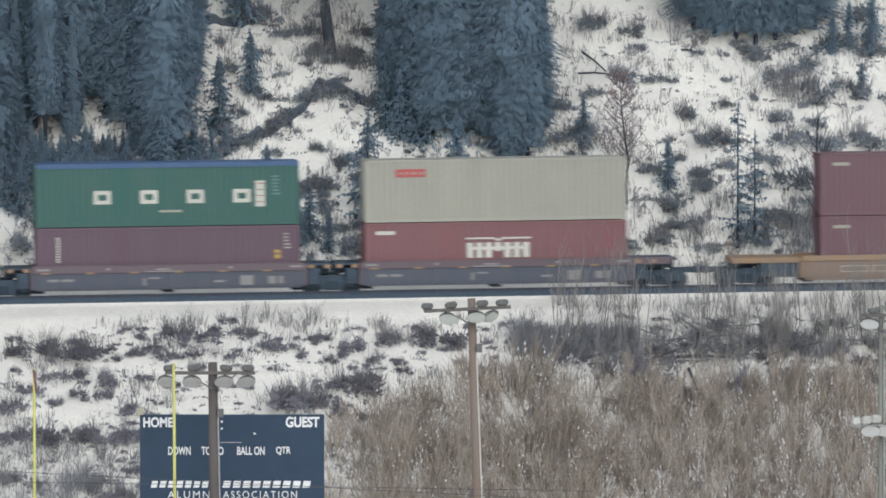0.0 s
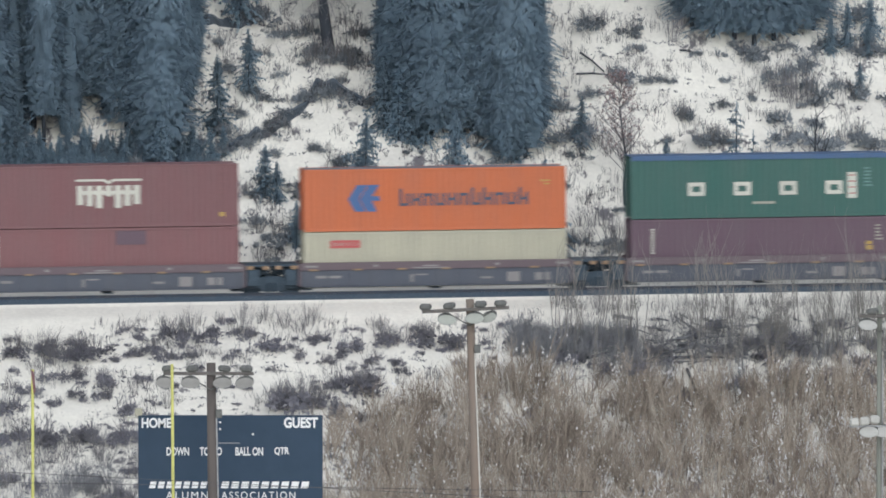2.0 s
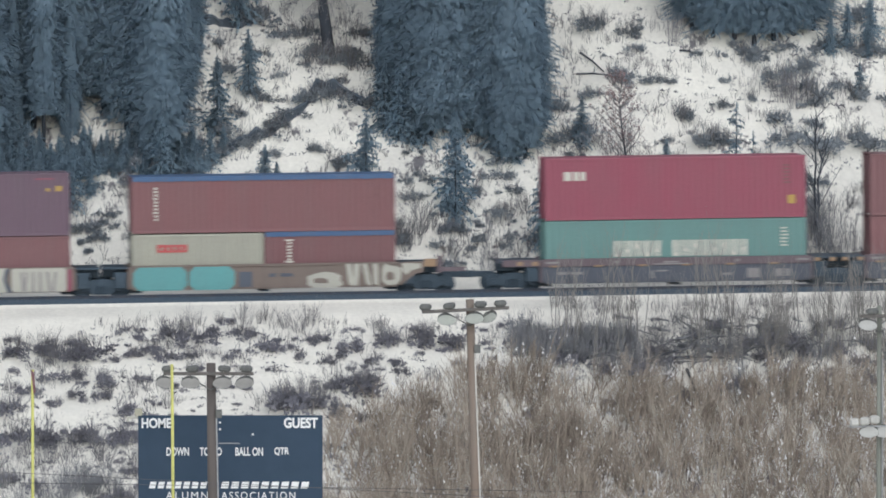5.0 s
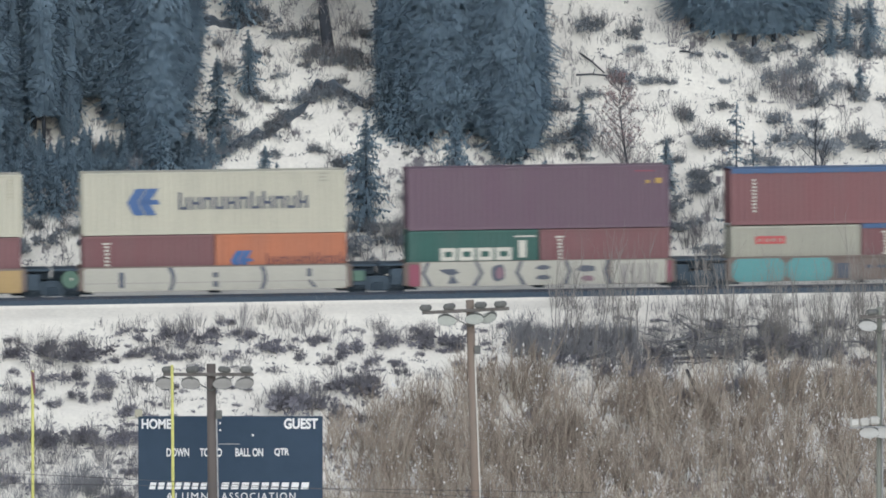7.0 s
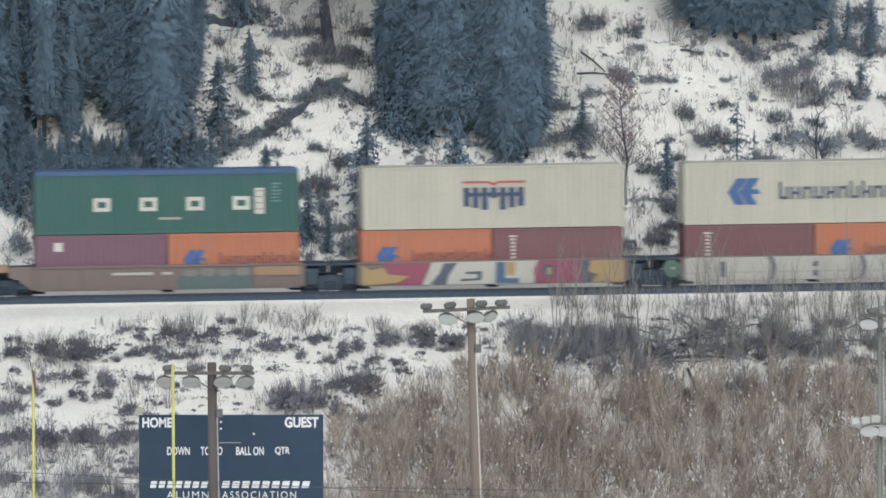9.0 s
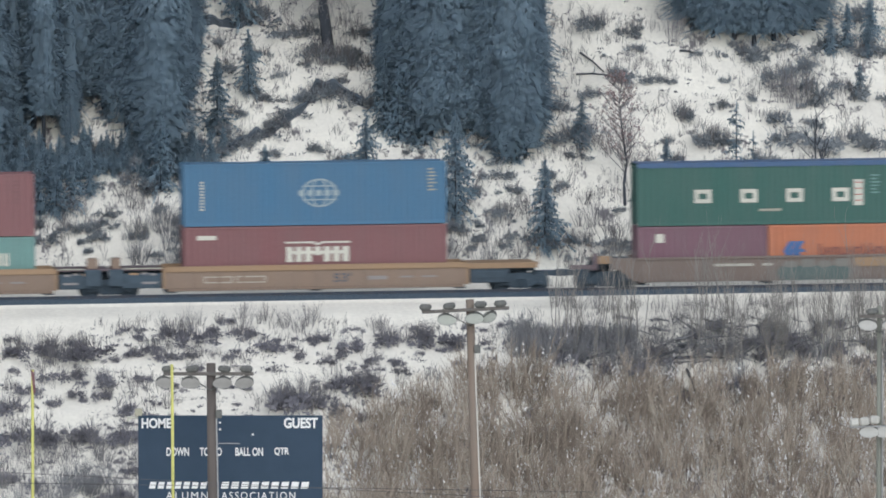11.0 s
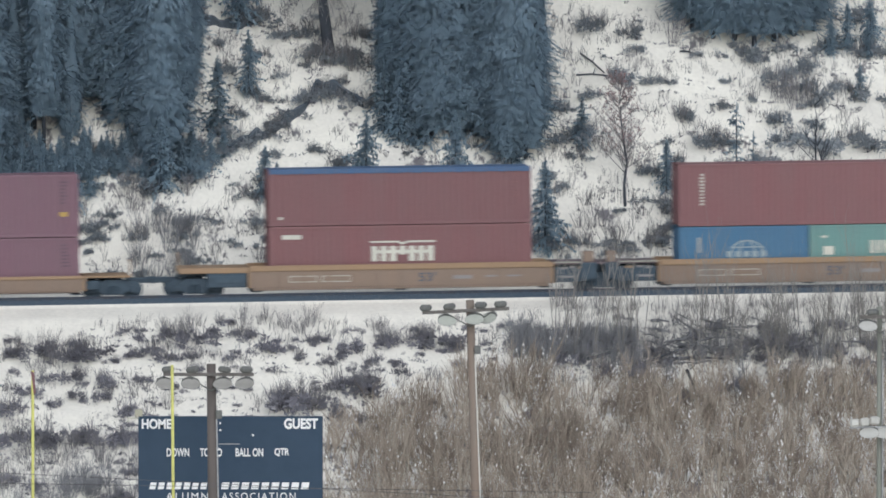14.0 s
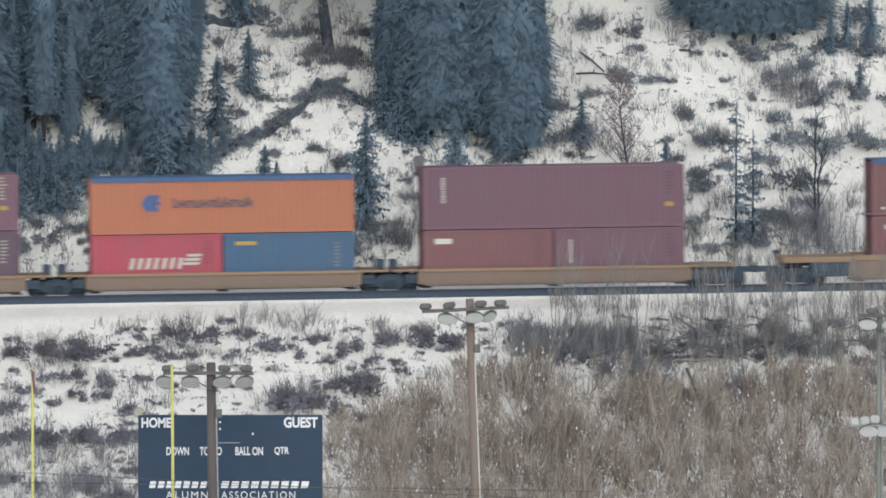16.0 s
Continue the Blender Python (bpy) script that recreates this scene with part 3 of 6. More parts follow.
def well_wagon(style, left_end, right_end):
    """One unit: a well between two bogies. left_end / right_end: this unit has a coupler there; else the bogie at its left is shared."""
    s = STYLE[style]
    root = tagged(new("well_wagon"), s["label"], "well wagon", "wagons of the train")
    w, r, top, ch = s["well"], s["reach"], s["top"], s["chord"]
    A, B = PAINT[s["a"]], PAINT[s["b"]]
    for side in (-1, 1):
        bm = bmesh.new()
        y0, y1 = sorted((side * 1.27, side * 1.46))
        box(bm, -w, w, y0, y1, top - ch, top, 0.02)
        part("top_chord", bm, A, root)
        bm = bmesh.new()
        y0, y1 = sorted((side * 1.27, side * 1.40))
        box(bm, -w, w, y0, y1, 0.47, top - ch - 0.002, 0.01)
        part("side_panel", bm, B, root)
        bm = bmesh.new()
        y0, y1 = sorted((side * 1.27, side * 1.45))
        box(bm, -w + 0.1, w - 0.1, y0, y1, 0.34 if style == "yellow" else 0.40, 0.468, 0.015)
        part("bottom_sill", bm, B, root)
        for i in range(13):
            x = -w + 0.25 + i * (2 * w - 0.5) / 12
            bm = bmesh.new()
            y0, y1 = sorted((side * 1.401, side * 1.45))
            box(bm, x - 0.05, x + 0.05, y0, y1, 0.47, top - ch - 0.004, 0.008)
            part("rib", bm, B, root)
    for x in (-w + 0.3, 0.0, w - 0.3):
        bm = bmesh.new()
        box(bm, x - 0.25, x + 0.25, -1.27, 1.27, 0.27, 0.315)
        part("cross_beam", bm, STEEL, root)
    for d in (-1, 1):
        deck = top - 0.06 if style != "low" else top - 0.02
        bm = bmesh.new()
        x0, x1 = sorted((d * w, d * (w + 0.12)))
        box(bm, x0, x1, -1.40, 1.40, 0.45, deck, 0.02)
        part("bulkhead", bm, A, root)
        # centre beam and narrow deck over the bogie
        coupled = left_end if d < 0 else right_end
        end = r + (0.75 if coupled else -0.06)
        bm = bmesh.new()
        x0, x1 = sorted((d * (w + 0.121), d * end))
        box(bm, x0, x1, -0.42, 0.42, 0.97, deck - (0.262 if style == "yellow" and coupled else 0.1), 0.02)
        part("end_beam", bm, STEEL, root)
        bm = bmesh.new()
        box(bm, x0, x1, -1.36, 1.36, deck - (0.26 if style == "yellow" and coupled else 0.098), deck, 0.015)
        part("deck", bm, A if style == "low" or (style == "yellow" and coupled) else PAINT["wagon_brown"] if style == "yellow" else STEEL, root)
        if coupled and style == "brown":
            # the side chord runs on over the end bogie
            bm = bmesh.new()
            x0, x1 = sorted((d * (w + 0.121), d * (w + 1.85)))
            box(bm, x0, x1, -1.41, -1.362, top - 0.34, top - 0.01, 0.01)
            part("end_chord", bm, A, root)
        if coupled and style == "grey":
            # the painted side runs out over the bogie with a slanted lower edge, then a step and an end platform
            bm = bmesh.new()
            side = [(w + 0.121, 0.46), (w + 0.121, top), (w + 1.15, top), (w + 1.15, 1.05), (w + 0.75, 0.98)]
            plate(bm, [(d * a, b) for a, b in side], -1.44, 0.06)
            part("end_side", bm, A, root)
            bm = bmesh.new()
            x0, x1 = sorted((d * (w + 1.17), d * (w + 1.75)))
            box(bm, x0, x1, -1.42, -1.362, top - 0.25, top + 0.12, 0.01)
            part("step", bm, PAINT["wagon_yellow"], root, "yellow end step")
            bm = bmesh.new()
            x0, x1 = sorted((d * (w + 1.78), d * (w + 2.0)))
            box(bm, x0, x1, -1.42, -1.362, top - 0.55, top + 0.25, 0.01)
            box(bm, *sorted((d * (w + 2.002), d * (w + 3.1))), -1.41, -1.365, top - 0.48, top - 0.28, 0.01)
            part("end_platform", bm, PAINT["wagon_brown"], root, "brown end platform and ladder")
        for k in range(2 if style == "brown" else 0):
            bm = bmesh.new()
            x = d * (w + 0.32 + 0.72 * k)
            box(bm, x - 0.14, x + 0.14, -1.375, -1.361, deck - 0.22, deck - 0.05, 0.003)
            if coupled:
                bmesh.ops.translate(bm, verts=bm.verts, vec=(0, -0.05, 0))
            part("pad", bm, PAINT["wagon_yellow"], root, "yellow painted pad")
        bm = bmesh.new()
        x0, x1 = sorted((d * (w + 0.15), d * (w + (2.0 if style == "yellow" else 0.75))))
        box(bm, x0, x1, -1.30, -0.7, 0.5, deck - 0.22, 0.03)
        box(bm, x0 + 0.08, x1 - 0.08, -1.33, -1.301, 0.72, deck - 0.4, 0.01)
        part("equipment_box", bm, STEEL, root)
        if (left_end if d < 0 else right_end):
            bm = bmesh.new()
            x0, x1 = sorted((d * (end + 0.002), d * (r + 2.05)))
            box(bm, x0, x1, -0.12, 0.12, 0.72, 0.98, 0.02)
            box(bm, d * (r + 1.85) - 0.16, d * (r + 1.85) + 0.16, -0.2, 0.2, 0.70, 1.02, 0.04)
            part("coupler", bm, STEEL, root)
            bm = bmesh.new()
            x0, x1 = sorted((d * (end + 0.004), d * (end + 0.06)))
            box(bm, x0, x1, -1.36, -1.30, deck - 0.1, deck + 0.75, 0.01)
            box(bm, x0, x1, -1.36, 0.1, deck + 0.6, deck + 0.66, 0.01)
            part("grab_rail", bm, A, root)
        elif style == "low":
            bm = bmesh.new()
            x0, x1 = sorted((d * (end - 0.02), d * (end - 0.35)))
            box(bm, x0, x1, -0.5, 0.5, deck + 0.002, deck + 0.42, 0.03)
            part("bearing_housing", bm, STEEL, root)
        elif style == "yellow":
            # upright brown housing beside the joint, its skirt below the deck, a pale walkway edge
            far, near = (1.0, 0.5) if d > 0 else (0.42, 0.02)
            bm = bmesh.new()
            x0, x1 = sorted((d * (end - far), d * (end - near)))
            box(bm, x0, x1, -1.3, -0.75, deck + 0.002, deck + 0.5, 0.03)
            part("bearing_housing", bm, PAINT["wagon_tan"], root, "brown upright housing beside the joint")
            bm = bmesh.new()
            box(bm, x0 - 0.12, x1 + 0.12, -1.43, -1.362, deck - 0.8, deck - 0.03, 0.015)
            part("housing_skirt", bm, STEEL, root)
            bm = bmesh.new()
            x0, x1 = sorted((d * (w + 0.14), d * (end - far - 0.15)))
            box(bm, x0, x1, -1.40, -1.362, deck - 0.03, deck + 0.03, 0.008)
            part("walkway_edge", bm, PAINT["grey"], root, "pale walkway edge strip")
            for k, (px, wide, z, colour) in enumerate(((0.55, 0.28, 0.33, "wagon_grey"), (0.95, 0.22, 0.28, "wagon_grey"), (1.45, 0.4, 0.30, "wagon_yellow"), (0.7, 0.7, 0.72, "wagon_grey"))):
                bm = bmesh.new()
                rect(bm, d * (w + px) - wide / 2, d * (w + px) + wide / 2, deck - z, deck - z + 0.1, -1.336)
                part("small_plate", bm, PAINT[colour], root)
    truck(root, -r)
    if right_end:
        truck(root, r)
    return root


def grown(z):
    """Spray paint covers the whole height of a side, rims included."""
    return 0.97 + (z - 0.97) * 1.15


def patch(root, spans, colour, label, y=-1.462, round_off=0.0):
    for x0, x1, z0, z1 in spans:
        if "spray" in label:
            z0, z1 = grown(z0), grown(z1)
        bm = bmesh.new()
        c = min(round_off, (x1 - x0) / 3, (z1 - z0) / 3)
        if c:
            plate(bm, [(x0 + c, z0), (x1 - c, z0), (x1, z0 + c), (x1, z1 - c), (x1 - c, z1), (x0 + c, z1), (x0, z1 - c), (x0, z0 + c)], y)
        else:
            rect(bm, x0, x1, z0, z1, y)
        part("graffiti" if "spray" in label else "marking", bm, PAINT[colour], root, label)


def brown_marks(w):
    patch(w, [(-5.9 + i * 2.05, -5.5 + i * 2.05, 1.17, 1.25) for i in range(6)], "wagon_yellow", "yellow reflective marks")
    patch(w, [(-6.1, -5.5, 1.33, 1.43), (-1.1, 0.6, 1.22, 1.28), (-0.6, 0.1, 1.31, 1.38), (5.6, 6.2, 1.33, 1.43), (2.75, 2.95, 1.33, 1.43), (-2.9, -2.7, 1.33, 1.43)], "wagon_grey", "small white stencil bars")
    patch(w, [(-5.6, -4.4, 0.82, 0.94), (-1.2, -1.0, 0.6, 0.95), (-0.95, -0.4, 0.9, 0.97), (2.0, 2.6, 0.7, 0.8), (3.3, 3.9, 0.55, 1.0), (4.6, 5.3, 0.6, 0.95)], "wagon_grey", "faded grey stencil bars", -1.402)


def stencil(root, text, x, z, wide, tall, mat, y, bold=0.0, gap=1.0):
    """Readable lettering set to a width and height on an upright face at y."""
    cu = bpy.data.curves.new("text", "FONT")
    cu.body, cu.extrude, cu.offset, cu.space_character = text, 0.006, bold, gap
    ob = bpy.data.objects.new("text", cu)
    me = bpy.data.meshes.new_from_object(ob)
    bpy.data.objects.remove(ob)
    co = np.array([v.co for v in me.vertices])
    low, size = co.min(0), np.ptp(co, 0)
    for v in me.vertices:
        v.co = ((v.co.x - low[0]) / size[0] * wide, (v.co.y - low[1]) / size[1] * tall, v.co.z)
    me.materials.append(mat)
    return piece("lettering", me, root, pose(x, y, z, 90))


def yellow_marks(w):
    stencil(w, "53'", 0.8, 0.66, 0.8, 0.42, PAINT["graffiti_dark"], -1.41, 0.015)
    patch(w, [(2.4, 3.3, 0.75, 0.92)], "wagon_grey", "faded stencil bars", -1.402)
    for x0, x1 in ((-5.2, -3.9), (-3.7, -2.35)):
        patch(w, [(x0, x1, 0.96, 1.0), (x0, x1, 0.70, 0.74), (x0, x0 + 0.05, 0.742, 0.958), (x1 - 0.05, x1, 0.742, 0.958)], "graffiti_white", "worn white stencil frame", -1.402)
    patch(w, [(3.9, 4.6, 0.82, 0.9), (4.9, 5.7, 0.82, 0.9)], "wagon_grey", "faded stencil bars", -1.402)


def graffiti_pale(w):
    patch(w, [(-6.12, 6.08, 0.48, 1.42)], "graffiti_white", "white spray-painted side", round_off=0.1)
    for x in (-2.05, 2.2):
        spray(w, [(x - 0.16, 1.41), (x + 0.06, 1.41), (x + 0.18, 1.1), (x + 0.18, 0.8), (x + 0.02, 0.5), (x - 0.16, 0.5), (x + 0.0, 0.8), (x + 0.0, 1.1)], "graffiti_dark", "dark curved spray-painted stroke")
    patch(w, [(-4.47, -4.23, 0.62, 1.25), (-0.12, 0.12, 0.62, 0.85), (-0.12, 0.12, 1.0, 1.2), (4.24, 4.44, 0.98, 1.3)], "graffiti_dark", "dark spray-painted strokes", -1.4705)
    spray(w, [(4.24, 0.85), (4.4, 0.85), (4.7, 0.55), (4.5, 0.55)], "graffiti_dark", "dark spray-painted stroke")
    patch(w, [(-6.1, 6.05, 0.80, 0.82)], "wagon_grey", "thin grey line along the spray paint", -1.4735)
    bm = bmesh.new()
    tube(bm, (-6.72, -1.331, 1.0), (-6.72, -1.40, 1.0), 0.42, 0.40, 20)
    wheel = part("brake_wheel", bm, PAINT["leaf_green"], w, "green round brake wheel cover")
    bm = bmesh.new()
    tube(bm, (-6.66, -1.401, 1.02), (-6.66, -1.43, 1.02), 0.07, 0.06, 10)
    part("hub", bm, PAINT["graffiti_white"], wheel)
    bm = bmesh.new()
    box(bm, 6.38, 6.92, -1.37, -1.331, 0.72, 1.2, 0.02)
    part("cover_plate", bm, PAINT["leaf_green"], w, "green painted cover plate")


def spray(root, outline, colour, label, y=-1.4705):
    bm = bmesh.new()
    plate(bm, [(x, grown(z)) for x, z in outline], y)
    part("graffiti", bm, PAINT[colour], root, label)


def blob(x, z, wide, tall, seed, points=12):
    """An uneven rounded outline."""
    pick = random.Random(seed)
    out = []
    for i in range(points):
        a = 2 * math.pi * i / points
        k = pick.uniform(0.82, 1.12) / max(abs(math.cos(a)), abs(math.sin(a))) ** 0.6
        out.append((x + wide / 2 * k * math.cos(a), min(1.45, max(0.45, z + tall / 2 * k * math.sin(a)))))
    return out


def graffiti_round(w):
    patch(w, [(-5.55, 3.15, 0.48, 1.46)], "graffiti_white", "white spray-painted lettering ground")
    # dark seams between the swollen shapes
    for x, k in ((-5.3, -0.2), (-3.05, 0.25), (-0.95, -0.2), (1.15, 0.15), (3.1, -0.15)):
        spray(w, [(x, 1.45), (x + 0.16, 1.45), (x + 0.16 + k, 1.0), (x + 0.2 - k * 0.5, 0.49), (x - k * 0.5, 0.49), (x + k, 1.0)], "graffiti_dark", "dark spray-painted seam")
    spray(w, [(-4.7, 1.16), (-4.0, 1.18), (-3.75, 1.02), (-4.05, 0.92), (-3.8, 0.6), (-4.3, 0.58), (-4.15, 0.9), (-4.5, 1.02)], "graffiti_dark", "dark spray-painted counter")
    spray(w, blob(-1.95, 0.98, 0.62, 0.72, 61), "graffiti_dark", "dark spray-painted counter")
    spray(w, blob(-1.88, 0.98, 0.34, 0.50, 62, 9), "graffiti_purple", "purple spray-painted spot", -1.479)
    for z in (0.78, 1.18):
        spray(w, blob(0.15, z, 0.7, 0.2, 63, 9), "graffiti_dark", "dark spray-painted counter")
    spray(w, blob(2.15, 1.12, 0.85, 0.26, 64, 9), "graffiti_dark", "dark spray-painted counter")
    spray(w, blob(2.2, 0.72, 0.6, 0.22, 65, 9), "graffiti_purple", "purple spray-painted spot")
    patch(w, [(3.35, 5.9, 0.5, 1.44)], "graffiti_white", "white spray-painted strokes", round_off=0.1)
    for x, k in ((3.75, 0.1), (4.0, -0.1), (4.3, 0.0), (4.62, 0.0), (4.95, 0.12), (5.35, -0.12)):
        spray(w, [(x, 1.3), (x + 0.12, 1.3), (x + 0.12 + k, 0.52), (x + k, 0.52)], "wagon_grey", "grey gaps between spray-painted strokes")
    patch(w, [(-6.1, -5.6, 0.5, 1.38), (5.95, 6.14, 0.5, 1.4)], "graffiti_pink", "pink spray-painted ends", -1.4705, 0.1)


def graffiti_mixed(w):
    spray(w, [(-6.1, 0.52), (-5.2, 0.55), (-4.4, 0.62), (-3.9, 0.86), (-4.9, 0.95), (-5.1, 1.22), (-5.7, 1.12), (-6.1, 1.32)], "graffiti_yellow", "yellow spray-painted star shape", -1.479)
    spray(w, [(-5.1, 1.38), (-2.9, 1.40), (-3.4, 0.5), (-4.6, 0.5), (-3.8, 0.86), (-4.9, 0.97)], "graffiti_pink", "crimson spray-painted field", -1.462)
    spray(w, [(-2.85, 1.40), (2.1, 1.42), (1.9, 0.5), (-3.3, 0.5)], "graffiti_white", "white spray-painted field", -1.462)
    spray(w, [(-2.3, 1.36), (-1.65, 1.38), (-2.05, 0.9), (-2.2, 0.5), (-2.95, 0.52), (-2.5, 0.95)], "graffiti_dark", "dark blue spray-painted stroke")
    spray(w, [(-1.55, 0.62), (-0.55, 0.66), (-0.5, 1.02), (-1.3, 1.0), (-1.28, 0.92), (-0.72, 0.9), (-0.75, 0.74), (-1.5, 0.72)], "graffiti_dark", "dark spray-painted stroke")
    spray(w, [(0.15, 1.38), (0.55, 1.38), (0.55, 0.72), (1.2, 0.72), (1.2, 0.52), (0.1, 0.52)], "navy", "dark blue spray-painted stroke")
    spray(w, [(0.6, 1.36), (1.05, 1.36), (1.0, 0.84), (0.62, 0.84)], "graffiti_yellow", "yellow spray-painted stroke")
    spray(w, [(2.1, 1.42), (4.2, 1.40), (4.0, 0.95), (4.3, 0.5), (2.0, 0.5), (1.85, 1.0)], "graffiti_pink", "crimson spray-painted field", -1.462)
    spray(w, blob(2.6, 0.98, 0.55, 0.6, 71, 10), "graffiti_dark", "dark spray-painted spot")
    spray(w, blob(2.62, 0.98, 0.22, 0.3, 72, 8), "graffiti_yellow", "yellow spray-painted spot", -1.479)
    spray(w, [(4.0, 1.40), (4.55, 1.38), (4.4, 0.9), (4.65, 0.55), (4.1, 0.5), (4.25, 0.9)], "graffiti_dark", "dark spray-painted stroke", -1.479)
    spray(w, [(4.5, 1.38), (6.1, 1.40), (6.1, 0.5), (4.6, 0.52), (4.9, 0.8), (4.45, 0.95)], "graffiti_yellow", "yellow spray-painted field")


def graffiti_faint(w):
    patch(w, [(-2.6, -0.7, 1.10, 1.22), (-0.3, 0.2, 1.10, 1.22)], "graffiti_white", "white stencil bars")
    patch(w, [(0.4, 3.9, 0.48, 1.06)], "graffiti_green", "worn grey-green spray-painted patch", -1.4705, 0.2)
    patch(w, [(0.7 + i * 0.8, 1.35 + i * 0.8, 1.0, 1.25 + 0.08 * (i % 2)) for i in range(4)], "graffiti_grey", "faded grey spray-painted strokes", -1.479, 0.1)
    patch(w, [(4.0, 6.1, 1.0, 1.36)], "wagon_yellow", "faded yellow spray-painted field", -1.4705, 0.05)


def graffiti_teal(w):
    patch(w, [(-6.1, -3.6, 0.46, 1.4), (-3.5, -1.4, 0.46, 1.4)], "graffiti_teal", "teal spray-painted patches", round_off=0.25)
    patch(w, [(-1.2, -0.6, 0.5, 1.2), (0.2, 0.5, 0.95, 1.1), (0.7, 1.3, 0.95, 1.1)], "graffiti_dark", "dark stencil bars", -1.4705)
    spray(w, blob(2.75, 0.78, 1.7, 0.62, 80), "graffiti_white", "white spray-painted rounded shape")
    spray(w, blob(2.6, 0.76, 0.7, 0.22, 90, 8), "wagon_rust", "bare gap in the spray-painted shape", -1.479)
    # slanted uprights with bare gaps, a swollen ring and a tail
    for x, k in ((3.75, 0.14), (4.15, -0.08), (4.5, 0.2), (5.0, 0.04)):
        spray(w, [(x, 1.42), (x + 0.26, 1.42), (x + 0.24 + k, 0.52), (x + k, 0.6)], "graffiti_white", "white spray-painted upright stroke")
    spray(w, blob(5.85, 0.97, 0.95, 0.85, 84), "graffiti_white", "white spray-painted rounded shape")
    spray(w, blob(5.8, 0.92, 0.4, 0.36, 94, 9), "wagon_rust", "bare gap in the spray-painted shape", -1.479)
    spray(w, [(6.35, 1.42), (7.25, 1.4), (7.25, 1.22), (6.85, 1.14), (6.55, 0.95), (6.4, 1.1)], "graffiti_white", "white spray-painted tail")


# ---- the train: stations along it in metres from the middle of the view at the start ----
TRAIN = []


def ride(ob, s, z=0.0):
    TRAIN.append((ob, s, z))
    return ob


def load(s, z, *make):
    return ride(shipping_container(*make[:4], **(make[4] if len(make) > 4 else {})), s, z)


def pair(s, left, right, z):
    """Two short containers end to end in the well."""
    return load(s - 3.06, z, SHORT, STD, *left), load(s + 3.06, z, SHORT, STD, *right)


def at(u):
    return (u - 784) / 38.02


def build_train():
    lo = 0.40
    # leading yellow wagon, of which the tail passes first
    s = at(1681)
    w = ride(well_wagon("yellow", True, True), s)
    yellow_marks(w)
    a = load(s, lo, LONG, HC, "wine", "dull wine-red container in the well of a yellow wagon")
    bars(a, [(-5.5, -4.7, 2.33, 2.48)], "grey")
    b = load(s, lo + HC + 0.02, LONG, HC, "wine", "dull wine-red container stacked on a red one")
    bars(b, [(-5.5, -4.7, 2.33, 2.48)], "grey")

    # five brown units
    centres = [at(872 - 578.7 * i) for i in range(5)]
    for i, s in enumerate(centres):
        brown_marks(ride(well_wagon("brown", i == 4, i == 0), s))
    s = centres[0]
    a = load(s, lo, LONG, HC, "oxide", "red container with a white bar logo in a brown wagon")
    shield_logo(a, 0.1, 1.65, 3.05, 1.0, "mark_white", pointed=False)
    bars(a, [(-5.6, -4.7, 2.35, 2.52)], "mark_white")
    code_rows(a, 5.1, 2.4, 0.4, 6, "rose")
    b = load(s, lo + HC + 0.02, LONG, HC, "grey", "light grey container with a small red panel")
    livery_tag(b, -4.65, 2.1)
    s = centres[1]
    a = load(s, lo, LONG, HC, "maroon", "dark maroon container with yellow and white marks in the well")
    code_column(a, -5.1, 1.3, 2.5)
    bars(a, [(4.9, 5.2, 1.35, 1.55), (4.9, 5.2, 1.6, 1.75)], "mark_yellow")
    code_rows(a, 5.35, 2.45, 0.35, 5, "grey")
    b = load(s, lo + HC + 0.02, LONG, HC, "green", "dark green open-top container under a blue tarpaulin", dict(tarp=True))
    livery_spaced(b)
    s = centres[2]
    a = load(s, lo - 0.05, LONG, STD, "cream", "cream container with a small red panel in the well")
    livery_tag(a, -4.9, 1.85)
    b = load(s, lo - 0.05 + STD + 0.02, LONG, HC, "orange", "orange container with blue arrow logo and grey roof", dict(roof="roof_grey"))
    livery_wings(b)
    bars(b, [(4.9, 5.35, 2.2, 2.28), (5.1, 5.35, 2.05, 2.12)], "mark_yellow")
    s = centres[3]
    a = load(s, lo, LONG, HC, "oxide", "faded red container with a white character column")
    code_column(a, -5.1, 1.2, 2.6)
    bars(a, [(0.4, 1.8, 2.12, 2.76)], "maroon", "darker repainted patch")
    b = load(s, lo + HC + 0.02, LONG, HC, "brown_red", "brown-red container with a white bar shield logo")
    shield_logo(b, 0.1, 1.6, 3.05, 1.25, "mark_white")
    code_rows(b, 5.15, 2.5, 0.35, 7, "oxide")
    bars(b, [(5.2, 5.45, 0.45, 0.65)], "mark_yellow")
    s = centres[4]
    a = load(s, lo, LONG, HC, "teal", "pale teal container with a white block word mark")
    word_blocks(a, -2.92, 1.2, 2.3, 0.74, 5, "mark_white", 0.8, tails=range(5))
    word_blocks(a, -0.17, 1.2, 3.6, 0.74, 8, "mark_white", 0.8, tails=range(8))
    code_rows(a, 4.9, 2.4, 0.45, 6, "mark_white")
    b = load(s, lo + HC + 0.02, LONG, HC, "rose", "crimson container with a small white block mark")
    bars(b, [(-5.2, -4.85, 1.85, 2.25), (-4.75, -4.5, 1.85, 2.25), (-4.42, -4.2, 1.85, 2.25)], "mark_white")
    bars(b, [(5.25, 5.6, 0.65, 1.05)], "mark_yellow")
    code_rows(b, 5.05, 2.4, 0.4, 6, "oxide")

    # five units covered with graffiti
    centres = [at(-2172 - 573 * i) for i in range(5)]
